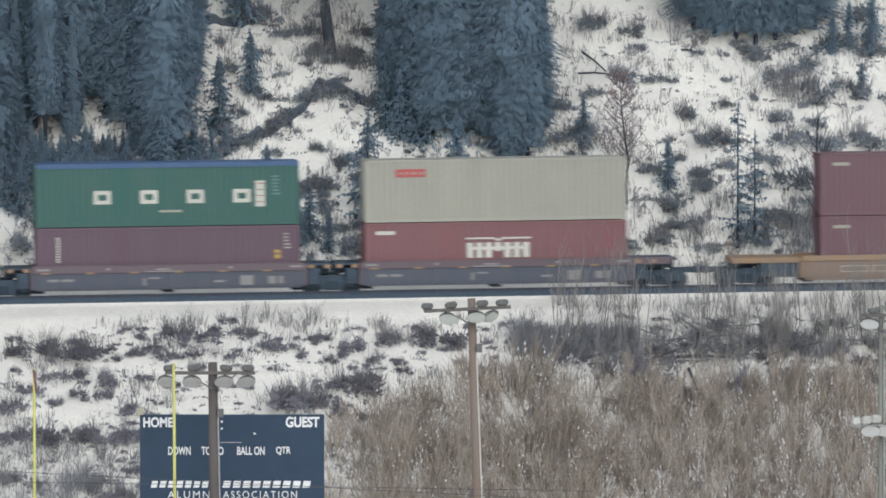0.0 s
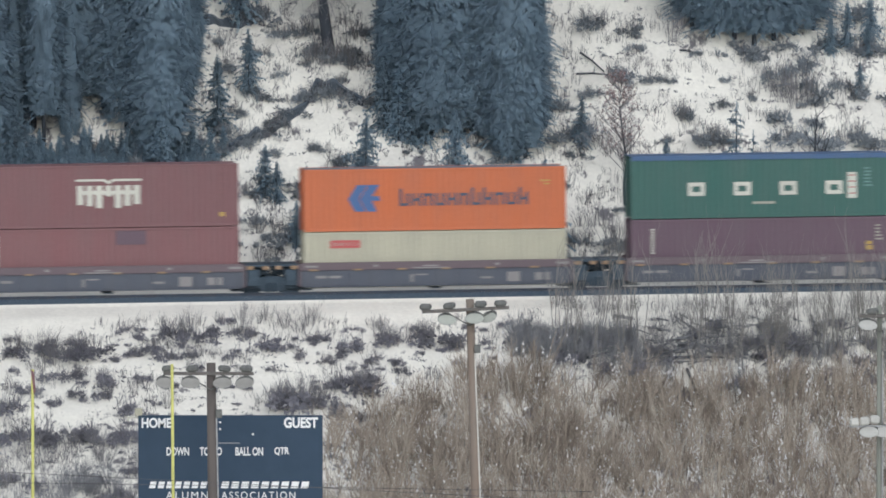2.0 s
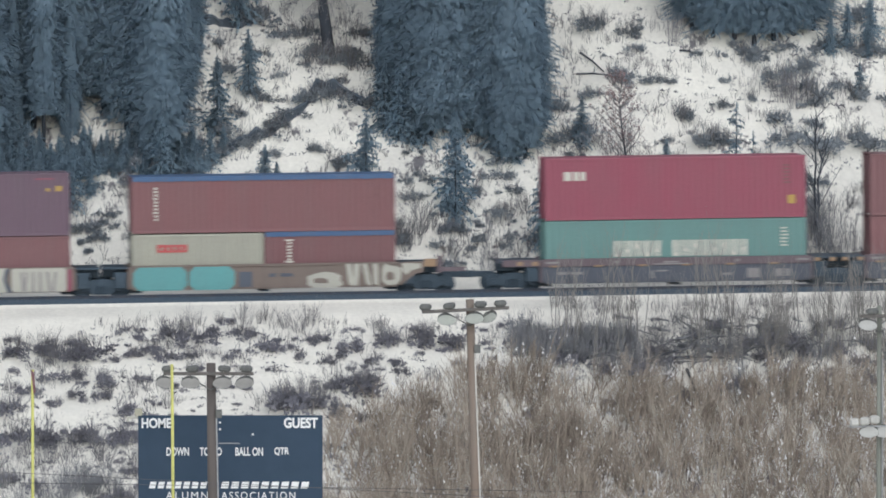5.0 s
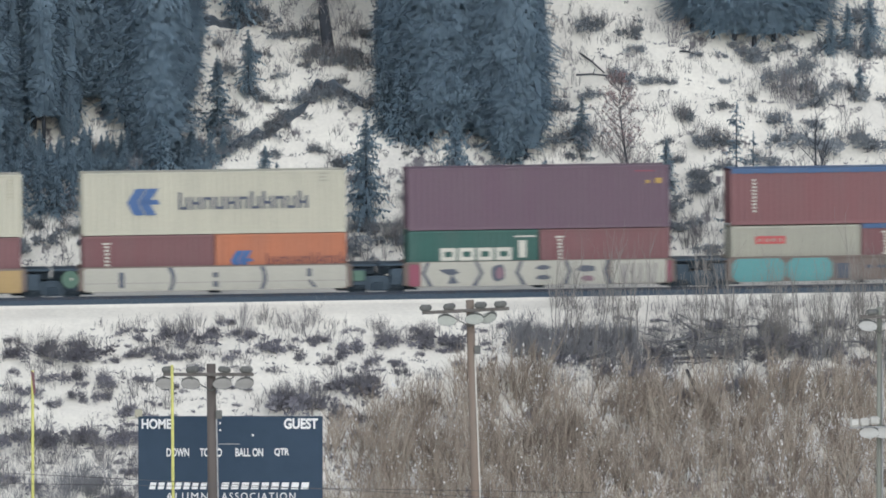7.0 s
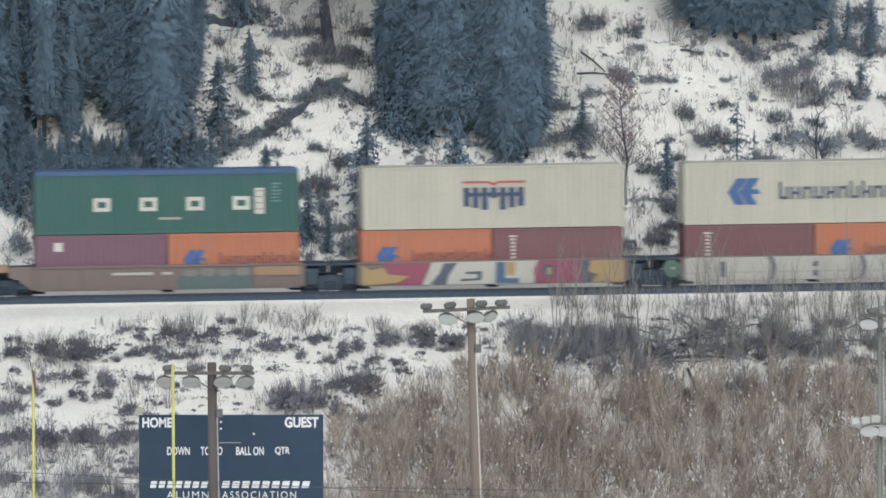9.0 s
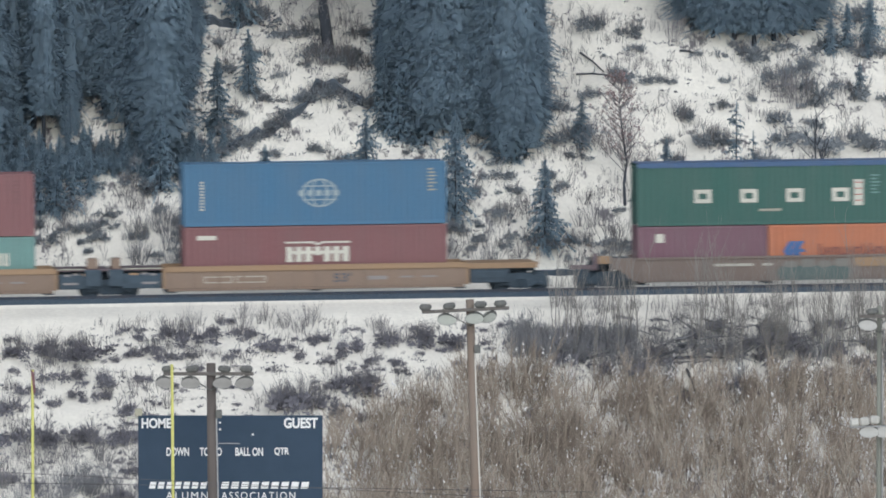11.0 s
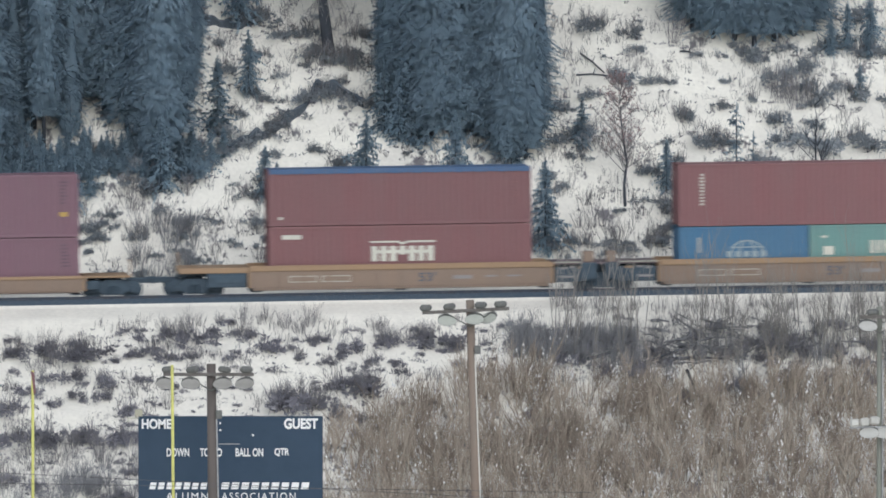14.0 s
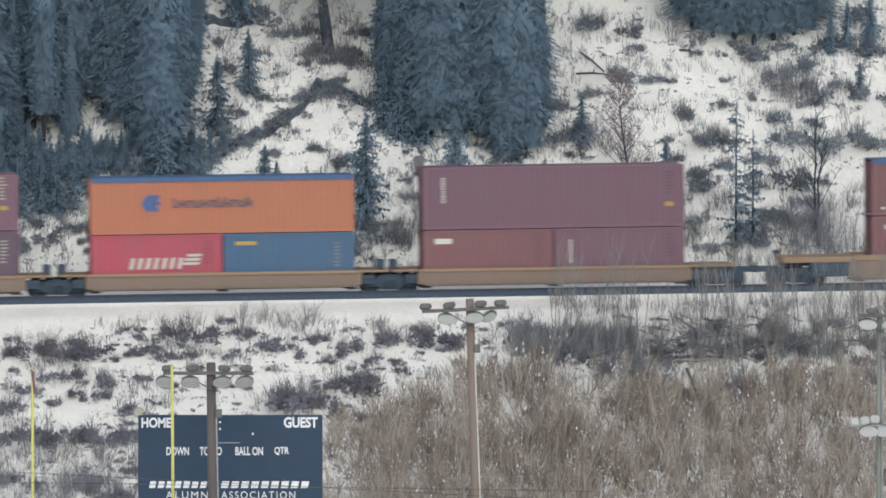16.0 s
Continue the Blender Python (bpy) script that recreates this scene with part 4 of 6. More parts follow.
    art = (graffiti_teal, graffiti_round, graffiti_pale, graffiti_mixed, graffiti_faint)
    for i, s in enumerate(centres):
        art[i](ride(well_wagon("grey", i == 4, i == 0), s))
    lo = 0.38
    up = lo + STD + 0.02
    s = centres[0]
    a, b = pair(s, ("grey", "light grey short container with a red panel"), ("brown_red", "red short open-top container with a blue tarpaulin edge", dict(tarp=True)), lo)
    livery_tag(a, -1.9, 1.75)
    code_column(b, -1.9, 1.3, 2.2, count=6, wide=0.2, caps=True)
    c = load(s, up + 0.02, LONG, STD, "oxide", "red open-top container under a blue tarpaulin", dict(tarp=True))
    code_column(c, -5.0, 0.6, 2.2)
    code_column(c, 5.2, 1.2, 2.2, "oxide", 0.3, 3)
    s = centres[1]
    a, b = pair(s, ("green", "dark green short container with white blocks"), ("brown_red", "brown-red short container with a white upright mark"), lo)
    letter_frames(a, -1.55, 1.2, 0.75, 0.86, 4)
    bars(a, [(2.1, 2.45, 1.3, 2.1), (1.9, 2.9, 2.25, 2.32)], "mark_white")
    code_column(b, -2.1, 1.2, 2.2, count=6, wide=0.2, caps=True)
    c = load(s, up, LONG, HC, "burgundy", "plain burgundy container with small yellow marks")
    bars(c, [(5.0, 5.2, 2.05, 2.2), (5.45, 5.75, 2.05, 2.3)], "mark_yellow")
    bars(c, [(4.5, 5.4, 2.6, 2.66)], "rose")
    s = centres[2]
    a, b = pair(s, ("brown_red", "brown-red short container with a white upright mark"), ("dull_orange", "orange short container with a blue arrow logo"), lo)
    code_column(a, -1.95, 1.2, 2.2, count=6, wide=0.2, caps=True)
    livery_wings(b, "mark_rust", -2.35, 1.38, 0.9, 3.75)
    c = load(s, up, LONG, HC, "white", "white container with blue arrow logo and dark word strokes")
    livery_wings(c)
    code_rows(c, 4.9, 2.7, 0.5, 3, "grey")
    s = centres[3]
    a, b = pair(s, ("dull_orange", "orange short container with a blue arrow logo"), ("brown_red", "dark red short container with a white upright mark"), lo)
    livery_wings(a, "mark_rust", -2.35, 1.38, 0.9, 3.75)
    code_column(b, -2.1, 1.2, 2.2, count=6, wide=0.2, caps=True)
    c = load(s + 0.1, up, LONG, HC, "white", "white container with a blue bar shield and red line")
    shield_logo(c, 0.0, 1.55, 2.95, 1.25, "mark_navy", "mark_red")
    code_rows(c, 5.4, 2.6, 0.3, 6, "cream")
    s = centres[4]
    a, b = pair(s, ("plum", "plum short container with a small white square"), ("dull_orange", "orange short container with a blue arrow logo"), lo)
    bars(a, [(-2.2, -1.8, 1.85, 2.25)], "mark_white")
    livery_wings(b, "mark_rust", -2.35, 1.38, 0.9, 3.75)
    c = load(s, up, LONG, HC, "green", "dark green open-top container under a blue tarpaulin", dict(tarp=True))
    livery_spaced(c)

    # three long yellow units
    centres = [at(-5266 - 725.5 * i) for i in range(3)]
    for i, s in enumerate(centres):
        yellow_marks(ride(well_wagon("yellow", i == 2, i == 0), s))
    s = centres[0]
    a = load(s, 0.38, LONG, HC, "oxide", "red container with a white bar logo in a yellow wagon")
    shield_logo(a, 0.1, 1.65, 3.05, 1.0, "mark_white", pointed=False)
    bars(a, [(-5.5, -4.6, 2.3, 2.5)], "mark_white")
    b = load(s, 0.40 + HC, LONG, HC, "blue", "blue container with a round white logo")
    globe_logo(b, 0.2, 1.5, 0.66)
    code_column(b, -5.25, 0.75, 2.15)
    code_rows(b, 5.25, 2.5, 0.4, 7, "grey")
    s = centres[1]
    a, b = pair(s, ("blue", "blue short container with a round white logo"), ("teal", "pale teal short container with white strokes"), lo)
    globe_logo(a, 0.15, 1.3, 0.66)
    code_column(a, -2.1, 1.4, 2.1)
    word_blocks(b, -0.2, 1.25, 2.1, 0.6, 7, "mark_white", 0.74, tails=range(7))
    bars(b, [(-2.4, -1.9, 1.2, 1.6), (-2.5, -2.2, 2.0, 2.1)], "mark_white")
    c = load(s, up, LONG, HC, "oxide", "faded red container with a white character column")
    code_column(c, -5.0, 0.98, 2.5)
    code_rows(c, 5.1, 2.5, 0.4, 7, "brown_red")
    s = centres[2]
    a = load(s, 0.38, LONG, HC, "oxide", "red container with a white bar logo in a yellow wagon")
    shield_logo(a, 0.1, 1.65, 3.05, 1.0, "mark_white", pointed=False)
    bars(a, [(-5.5, -4.6, 2.3, 2.5)], "mark_white")
    b = load(s, 0.40 + HC, LONG, STD, "brown_red", "brown-red open-top container under a blue tarpaulin", dict(tarp=True))
    code_rows(b, 5.2, 2.2, 0.4, 7, "oxide")
    bars(b, [(-5.65, -5.45, 0.3, 0.42)], "mark_white")

    # low yellow units
    centres = [at(-7515), at(-8100), at(-8690)]
    for i, s in enumerate(centres):
        ride(well_wagon("low", False, i == 0), s)
    lo = 0.35
    up = lo + STD + 0.02
    s = centres[0]
    a, b = pair(s, ("oxide", "red short container with a small white panel"), ("plum", "plum short container with a character column"), lo)
    bars(a, [(-2.5, -1.7, 1.95, 2.2)], "mark_white")
    code_rows(a, 2.2, 2.2, 0.4, 7, "brown_red")
    code_column(b, -2.3, 1.0, 2.1)
    code_rows(b, 2.2, 2.2, 0.4, 7, "maroon")
    c = load(s, up, LONG, HC, "plum", "plum-coloured container with a white character column")
    code_column(c, -5.15, 1.25, 2.45)
    bars(c, [(5.2, 5.6, 0.95, 1.15)], "mark_yellow")
    code_rows(c, 5.25, 2.5, 0.4, 7, "maroon")
    s = centres[1]
    a, b = pair(s, ("red", "bright red short container with white blocks"), ("navy", "slate blue short container with a yellow panel"), lo)
    for k in range(7):
        bm = bmesh.new()
        x = -1.3 + k * 0.37
        plate(bm, [(x, 1.0), (x + 0.17, 1.0), (x + 0.30, 1.52), (x + 0.13, 1.52)], FACE)
        part("word_block", bm, PAINT["mark_white"], a, "slanted white block of a word mark")
    for k in range(3):
        bm = bmesh.new()
        x, z = 1.15 + k * 0.1, 1.18 + k * 0.19
        plate(bm, [(x, z), (x + 0.75 - k * 0.05, z), (x + 0.85 - k * 0.05, z + 0.12), (x + 0.08, z + 0.12)], FACE)
        part("marking", bm, PAINT["mark_white"], a, "slanted white stripe")
    code_rows(a, 2.2, 2.2, 0.4, 7, "rose")
    bars(b, [(-2.5, -1.5, 2.05, 2.22)], "mark_yellow")
    code_column(b, 2.2, 1.0, 2.2, "roof_grey", 0.3, 7)
    c = load(s, up, LONG, STD, "dull_orange", "faded orange container with blue arrow logo and blue tarpaulin", dict(tarp=True))
    livery_wings(c, "mark_dark", -3.75, 1.42, 0.78, 3.75)
    s = centres[2]
    a = load(s, 0.32, LONG, HC, "maroon", "maroon container in the well of a low wagon")
    code_rows(a, 5.2, 2.4, 0.4, 7, "grey")
    b = load(s, 0.34 + HC, LONG, STD, "plum", "burgundy container with small yellow marks")
    code_rows(b, 5.2, 2.4, 0.4, 7, "grey")
    bars(b, [(5.2, 5.6, 0.95, 1.15)], "mark_yellow")


build_train()


# ---- plants ----
def rnd(a, b):
    return random.uniform(a, b)


def spruce_meshes(tall, wide, step, boughs, dense, seed, skirt=0.03, fine=1, mat=None):
    """Trunk and a crown of drooping boughs, each a spine with hanging side sprays; thinner above ten metres."""
    random.seed(seed)
    bm = bmesh.new()
    tube(bm, (0, 0, -0.6), (0, 0, tall * 0.97), tall * 0.0075 + 0.02, 0.012, 7)
    trunk = mesh_of(bm, BARK, True)
    s = Soup()
    z = tall * skirt
    while z < tall:
        u = z / tall
        reach = wide * (0.8 + 0.35 * noise.noise((seed, z * 0.7, 0))) * (1 - u) ** 0.75 * (0.6 + 0.4 * min(1, (u - skirt) * 8)) + 0.05
        twigs = fine if z < 9.5 else 1
        for i in range(boughs if z < 9.5 else boughs // 4):
            if random.random() > dense:
                continue
            a = rnd(0, 2 * math.pi)
            L = reach * (rnd(0.4, 1.1) if random.random() > 0.1 else rnd(1.1, 1.5)) * (0.85 + 0.5 * noise.noise((a * 1.5, z * 0.9, seed)))
            d = Vector((math.cos(a), math.sin(a), 0))
            n = Vector((-d.y, d.x, 0))
            droop = rnd(-0.1, 1.0) * (1 - 0.7 * u)
            zz = z + rnd(-step, step)
            pts = [d * (L * k) + Vector((0, 0, zz - droop * L * k * k + 0.15 * L * max(0, k - 0.7))) for k in (0.0, 0.25, 0.48, 0.68, 0.85, 1.0)]
            for k in range(5):
                p, q = pts[k], pts[k + 1]
                w = (0.075 + 0.08 * L) * (0.9, 1.1, 1.0, 0.75, 0.45)[k] / (0.55 + 0.45 * twigs)
                for side in (-1, 1):
                    for c in range(twigs):
                        e, g = p + (q - p) * (c / twigs), p + (q - p) * ((c + 1) / twigs)
                        v = w * rnd(0.7, 1.3)
                        tip = g + n * (v * side * rnd(0.2, 1.2)) + d * rnd(-0.5, 0.9) * v + Vector((0, 0, rnd(-1.3, 0.6) * v))
                        s.poly([tuple(e), tuple(g), tuple(tip)])
                hang = (p + q) / 2 + d * rnd(-0.1, 0.1) + n * rnd(-0.12, 0.12) + Vector((0, 0, -rnd(0.06, 0.25)))
                s.poly([tuple(p), tuple(q), tuple(hang)])
        z += step * rnd(0.8, 1.2) * (1 - 0.35 * u)
    for i in range(5):
        a = i * 1.257
        s.poly([(0, 0, tall + 0.02), (0.06 * math.cos(a), 0.06 * math.sin(a), tall - 0.5), (0.06 * math.cos(a + 1.2), 0.06 * math.sin(a + 1.2), tall - 0.45)])
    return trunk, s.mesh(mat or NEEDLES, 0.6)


def old_spruce_meshes(tall, wide, seed, skirt, count, boughs):
    """A dense crown: hanging sprays that overlap like scales on an uneven tiered cone, and boughs that stick out of it."""
    random.seed(seed)
    bm = bmesh.new()
    tube(bm, (0, 0, -0.6), (0, 0, tall * 0.97), tall * 0.0075 + 0.02, 0.012, 7)
    trunk = mesh_of(bm, BARK, True)
    s = Soup()

    def reach(a, z):
        u = z / tall
        lump = 0.9 + 0.42 * noise.noise((math.cos(a) * 1.3, math.sin(a) * 1.3 + seed, z * 0.75)) + 0.34 * noise.noise((math.cos(a) * 4, math.sin(a) * 4 + seed, z * 3.2))
        return wide * 0.86 * (1 - u) ** 0.75 * lump * (0.55 + 0.45 * min(1, (u - skirt) * 9)) + 0.05

    def spray(p, d, n, length, width):
        q = p + d * length
        s.poly([tuple(p - n * width), tuple(p + n * width), tuple(q)])

    for i in range(count):
        high = i > count * 0.9
        z = tall * (rnd(0.5, 0.99) if high else skirt + (0.5 - skirt) * random.random() ** 0.9)
        a = rnd(0, 2 * math.pi)
        out, n = Vector((math.cos(a), math.sin(a), 0)), Vector((-math.sin(a), math.cos(a), 0))
        p = out * reach(a, z) * rnd(0.8, 1.03) + Vector((0, 0, z))
        d = (Vector((0, 0, -rnd(0.35, 1.0))) + out * rnd(0.05, 0.75) + n * rnd(-0.6, 0.6)).normalized()
        spray(p, d, (n + out * rnd(-0.4, 0.4)).normalized(), rnd(0.07, 0.18) * (3.2 if high else 1), rnd(0.012, 0.024) * (4.5 if high else 1))
    for i in range(boughs):
        z, a = tall * rnd(skirt, 0.52), rnd(0, 2 * math.pi)
        out, n = Vector((math.cos(a), math.sin(a), 0)), Vector((-math.sin(a), math.cos(a), 0))
        L, sag = reach(a, z) * rnd(0.95, 1.25) + (rnd(0.0, 0.4) if i % 3 else rnd(0.4, 1.0)), rnd(0.0, 0.45)
        for k in range(30):
            f = 0.45 + 0.55 * k / 29
            p = out * (L * f) + Vector((0, 0, z - sag * L * f * f))
            d = (out * rnd(0.3, 1.0) + n * rnd(-1, 1) * (1.2 - f) + Vector((0, 0, -rnd(0.1, 0.8)))).normalized()
            spray(p, d, d.cross(Vector((rnd(-1, 1), rnd(-1, 1), rnd(-1, 1)))).normalized(), rnd(0.10, 0.27) * (1.35 - 0.6 * f), rnd(0.014, 0.032))
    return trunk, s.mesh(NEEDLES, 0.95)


def spruce(meshes, x, y, size, turn, label, group):
    root = tagged(new("spruce_tree"), label, "spruce tree", group)
    root.matrix_basis = pose(x, y, height(x, y), 0, 0, turn) @ Matrix.Scale(size, 4)
    piece("trunk", meshes[0], root)
    piece("crown", meshes[1], root)
    return root


def shrub_mesh(seed):
    """A low ragged shrub one metre wide: uneven leafy lobes that trail down the slope, twigs above them."""
    random.seed(seed)
    s = Soup()
    for _ in range(random.randint(9, 13)):
        cx, cy = random.gauss(0, 0.3), rnd(-0.4, 0.3)
        cz, r = rnd(0.03, 0.3) * max(0.1, 1 - 1.5 * abs(cx)), rnd(0.04, 0.17)
        for _ in range(int(r * 420)):
            d = Vector((random.gauss(0, 1), random.gauss(0, 1), random.gauss(0, 0.8))).normalized()
            p = Vector((cx, cy, cz)) + Vector((d.x * r * 1.2, d.y * r, d.z * r * 0.9)) * rnd(0.3, 1.15)
            o = (d + Vector((rnd(-1, 1), rnd(-1, 1), rnd(-0.4, 1.2)))).normalized()
            side = o.cross(Vector((rnd(-1, 1), rnd(-1, 1), rnd(-1, 1)))).normalized()
            L, w = rnd(0.05, 0.15), rnd(0.014, 0.036)
            s.poly([tuple(p - side * w), tuple(p + o * L * 0.5 - side * w * 1.2), tuple(p + o * L), tuple(p + o * L * 0.5 + side * w * 1.2)])
        for _ in range(3):
            p = Vector((cx + rnd(-r, r), cy + rnd(-r, r), cz))
            q = p + Vector((rnd(-0.16, 0.16), rnd(-0.16, 0.16), rnd(0.12, 0.42)))
            s.rod(p, q, 0.010, 0.004)
            s.rod(p + (q - p) * 0.5, q + Vector((rnd(-0.12, 0.12), rnd(-0.12, 0.12), rnd(-0.05, 0.1))), 0.006, 0.003)
    return s.mesh(SHRUB)


def twiggy(s, base, tall, lean, stems, r, fork=5, spread=0.35):
    """Adds a bare bush: stems that rise, lean and fork."""
    for _ in range(stems):
        a = rnd(0, 6.28)
        out = Vector((math.cos(a), math.sin(a), 0))
        p = Vector(base) + out * rnd(0, 0.18)
        d = (Vector((0, 0, 1)) + out * rnd(0.05, lean)).normalized()
        L = tall * rnd(0.55, 1.0)
        q = p + d * L * 0.45
        d2 = (d + Vector((rnd(-0.2, 0.2), rnd(-0.2, 0.2), 0.1))).normalized()
        e = q + d2 * L * 0.55
        s.rod(p, q, r, r * 0.7)
        s.rod(q, e, r * 0.7, r * 0.2)
        for _ in range(fork):
            k = rnd(0.25, 0.9)
            o = p + (q - p) * (k / 0.45) if k < 0.45 else q + (e - q) * ((k - 0.45) / 0.55)
            t = (d + Vector((rnd(-1, 1), rnd(-1, 1), rnd(-0.1, 0.6))) * spread * 1.6).normalized()
            m = o + t * L * rnd(0.14, 0.34)
            s.rod(o, m, r * 0.45, r * 0.2)
            s.rod(m, m + (t + Vector((rnd(-0.5, 0.5), rnd(-0.5, 0.5), 0.5))).normalized() * L * 0.12, r * 0.25, r * 0.12)


def twig_mesh(seed, mat=None):
    random.seed(seed)
    s = Soup()
    twiggy(s, (rnd(-0.1, 0.1), 0, -0.05), 0.85, 0.5, 9, 0.008, 8, 0.6)
    twiggy(s, (rnd(-0.5, 0.5), rnd(-0.2, 0.2), -0.05), 0.55, 0.8, 9, 0.008, 7, 0.6)
    twiggy(s, (rnd(-0.5, 0.5), rnd(-0.2, 0.2), -0.05), 0.7, 0.6, 6, 0.008, 7, 0.6)
    return s.mesh(mat or TWIG)


FRONT_a = [(-4.2, -10.4, 1.43), (-3.56, -10.15, 1.43), (-4.74, -12.45, 1.27), (-3.87, -12.5, 1.12), (-19.34, -8.6, 1.33), (-17.9, -8.5, 1.41), (-16.04, -8.7, 2.05), (-14.64, -6.85, 0.62), (-13.22, -8.4, 1.03), (-12.23, -7.35, 1.54), (-10.91, -7.45, 1.7), (-10, -5.75, 0.88), (-8.65, -6.95, 0.93), (-8.01, -8.05, 1.39), (-5.6, -6.95, 0.93), (-6.36, -8.25, 0.67), (-17.49, -10.35, 1.28), (-16.59, -10.3, 1.12), (-15.35, -10.75, 1.32), (-16.54, -11.6, 0.92), (-15.36, -11.8, 0.91), (-14.11, -8.65, 0.82), (-13.77, -10.4, 0.82), (-19.27, -11.6, 0.81), (-19.39, -13.25, 1.57), (-14.1, -12.7, 1.57), (-12.71, -9.25, 1.13), (-18.48, -15.45, 1.76), (-17.37, -15.8, 1.38), (-15.91, -15.2, 1.56)]
FRONT_b = [(-14.01, -15.3, 1.26), (-4.25, -7.65, 1.39), (-2.48, -7.05, 1.8), (-0.75, -6.85, 1.54), (0.28, -6.95, 1.59), (-0.96, -6.3, 1.19), (-3.53, -10.75, 2.14), (-4.46, -8, 0.77), (-3.01, -8.25, 0.82), (-1.9, -9.15, 0.67), (-4.11, -9.2, 0.61), (-6.4, -11.85, 2.54), (-7.25, -11.65, 1.52), (-10.44, -6.65, 0.77), (-9.41, -6.35, 0.62), (-11.67, -8.85, 0.77), (-9.61, -8.7, 0.72), (-18.47, -11.75, 0.91), (-17.42, -12.5, 0.76), (-12.37, -10.95, 0.76), (-15, -9.05, 0.67), (-16.84, -7.95, 0.87), (-19.69, -7.7, 0.77), (-5.25, -8.6, 0.61), (-11.13, -9.6, 0.61), (-7.8, -9.4, 0.56), (-8.8, -10.7, 0.61), (-4.97, -10.45, 0.66), (-2.16, -8.6, 0.67)]
RIGHT_a = [(4.03, -6.6, 1.8), (5.19, -6.85, 2.32), (6.61, -6.85, 2.32), (8.04, -6.3, 1.8), (9.54, -6.65, 1.29), (11.48, -5.6, 1.19), (12.56, -6.55, 1.18), (14.1, -7.05, 1.8), (14.99, -6, 2.32), (16.44, -6.5, 2.06), (17.95, -4.05, 1.81), (17.86, -5.95, 1.81), (19.25, -7.15, 1.8), (11.05, -9.75, 1.53), (8.91, -8.05, 2.05), (7.1, -8.4, 1.79), (13.26, -8.8, 1.79), (15.86, -8.2, 1.79), (10.22, -7.35, 1.54), (5.82, -8.05, 1.8), (19.59, -5.45, 1.55), (14.7, -4.7, 1.03), (12.62, -4.65, 1.19), (17.03, -4.75, 1.03), (8.22, -4.05, 0.67), (9.78, -4.15, 0.62), (13.69, -3.65, 0.67), (17.35, -3.4, 2.08), (18.05, -5.1, 2.33), (18.81, -2.85, 1.56)]
BACK_a = [(7.21, 22.95, 1.38), (9.17, 22.53, 1.33), (14.79, 21.69, 1.66), (15.5, 21.31, 1.1), (16.93, 21.89, 1.27), (19.11, 22.33, 1.66), (20.84, 22.09, 1.82), (20.96, 24.49, 1.67), (10.28, 19.09, 0.88), (11.11, 19.27, 0.71), (13.85, 19.81, 0.66), (13.47, 18.13, 0.82), (16.24, 17.39, 1.26), (11.57, 17.11, 1.2), (12.85, 15.93, 1.8), (13.62, 16, 1.09), (17.24, 15.84, 2.29), (16.55, 16.27, 1.36), (20.05, 16.39, 1.8), (21.19, 16.25, 1.25), (6.89, 15.34, 1.74), (11.33, 14.9, 0.92), (12.42, 14.05, 1.19), (17.1, 19.06, 2.19), (16.42, 20.1, 1.65), (17.68, 20.56, 1.65), (20.29, 19.15, 1.54), (19.43, 19.62, 1.1), (8.96, 18.82, 1.37), (8.41, 19.12, 1.1)]
BACK_b = [(7.3, 18.12, 0.99), (10.8, 15.8, 0.82), (14.99, 18.57, 0.66), (12.33, 21.42, 0.61), (17.95, 17.15, 0.82), (9.95, 14.22, 1.19), (10.27, 10.51, 1.61), (11.53, 12.52, 1.73), (12.37, 13.5, 1.35), (12.05, 11.52, 1.35), (16.45, 13.67, 2.27), (16.11, 11.7, 1.62), (17.5, 12.72, 1.35), (10.96, 11.32, 1.18), (13.49, 14.5, 1.09), (15.41, 14.97, 1.09), (9.64, 12.69, 0.97), (6.42, 14.24, 1.08), (6.09, 10.32, 0.97), (8.24, 10.22, 1.07)]
BUSHY_a = [(-6.03, 19.85, 1.37), (-5.34, 19.61, 1.54), (-4.65, 19.98, 1.21), (-14.95, 11.21, 1.51), (-14.13, 10.93, 1.34), (-12.27, 11.76, 1.24), (-15.7, 9.63, 0.97), (-13.29, 9.96, 0.91), (-12.47, 9.43, 0.91), (-14.46, 8.7, 1.07), (-16.42, 10.92, 0.97), (-8.49, 12.06, 1.46), (-9.28, 11.14, 1.08), (-6.06, 11.89, 1.73), (-5.49, 9.99, 1.34), (-7.63, 9.09, 1.61), (-3.87, 9.39, 1.71), (-2.26, 9.44, 1.61), (-6.86, 11.36, 1.08), (-8.99, 9.86, 1.07), (-4.99, 13.04, 1.24), (-6.08, 13.84, 0.81), (-8.25, 13.54, 0.92), (-9.89, 14.14, 1.19), (-10.42, 13.73, 1.08), (-9.22, 14.35, 1.19), (-8.54, 14.66, 1.19), (-7.87, 15.27, 1.2), (-7.34, 15.92, 1.25), (-6.67, 16.89, 1.26)]
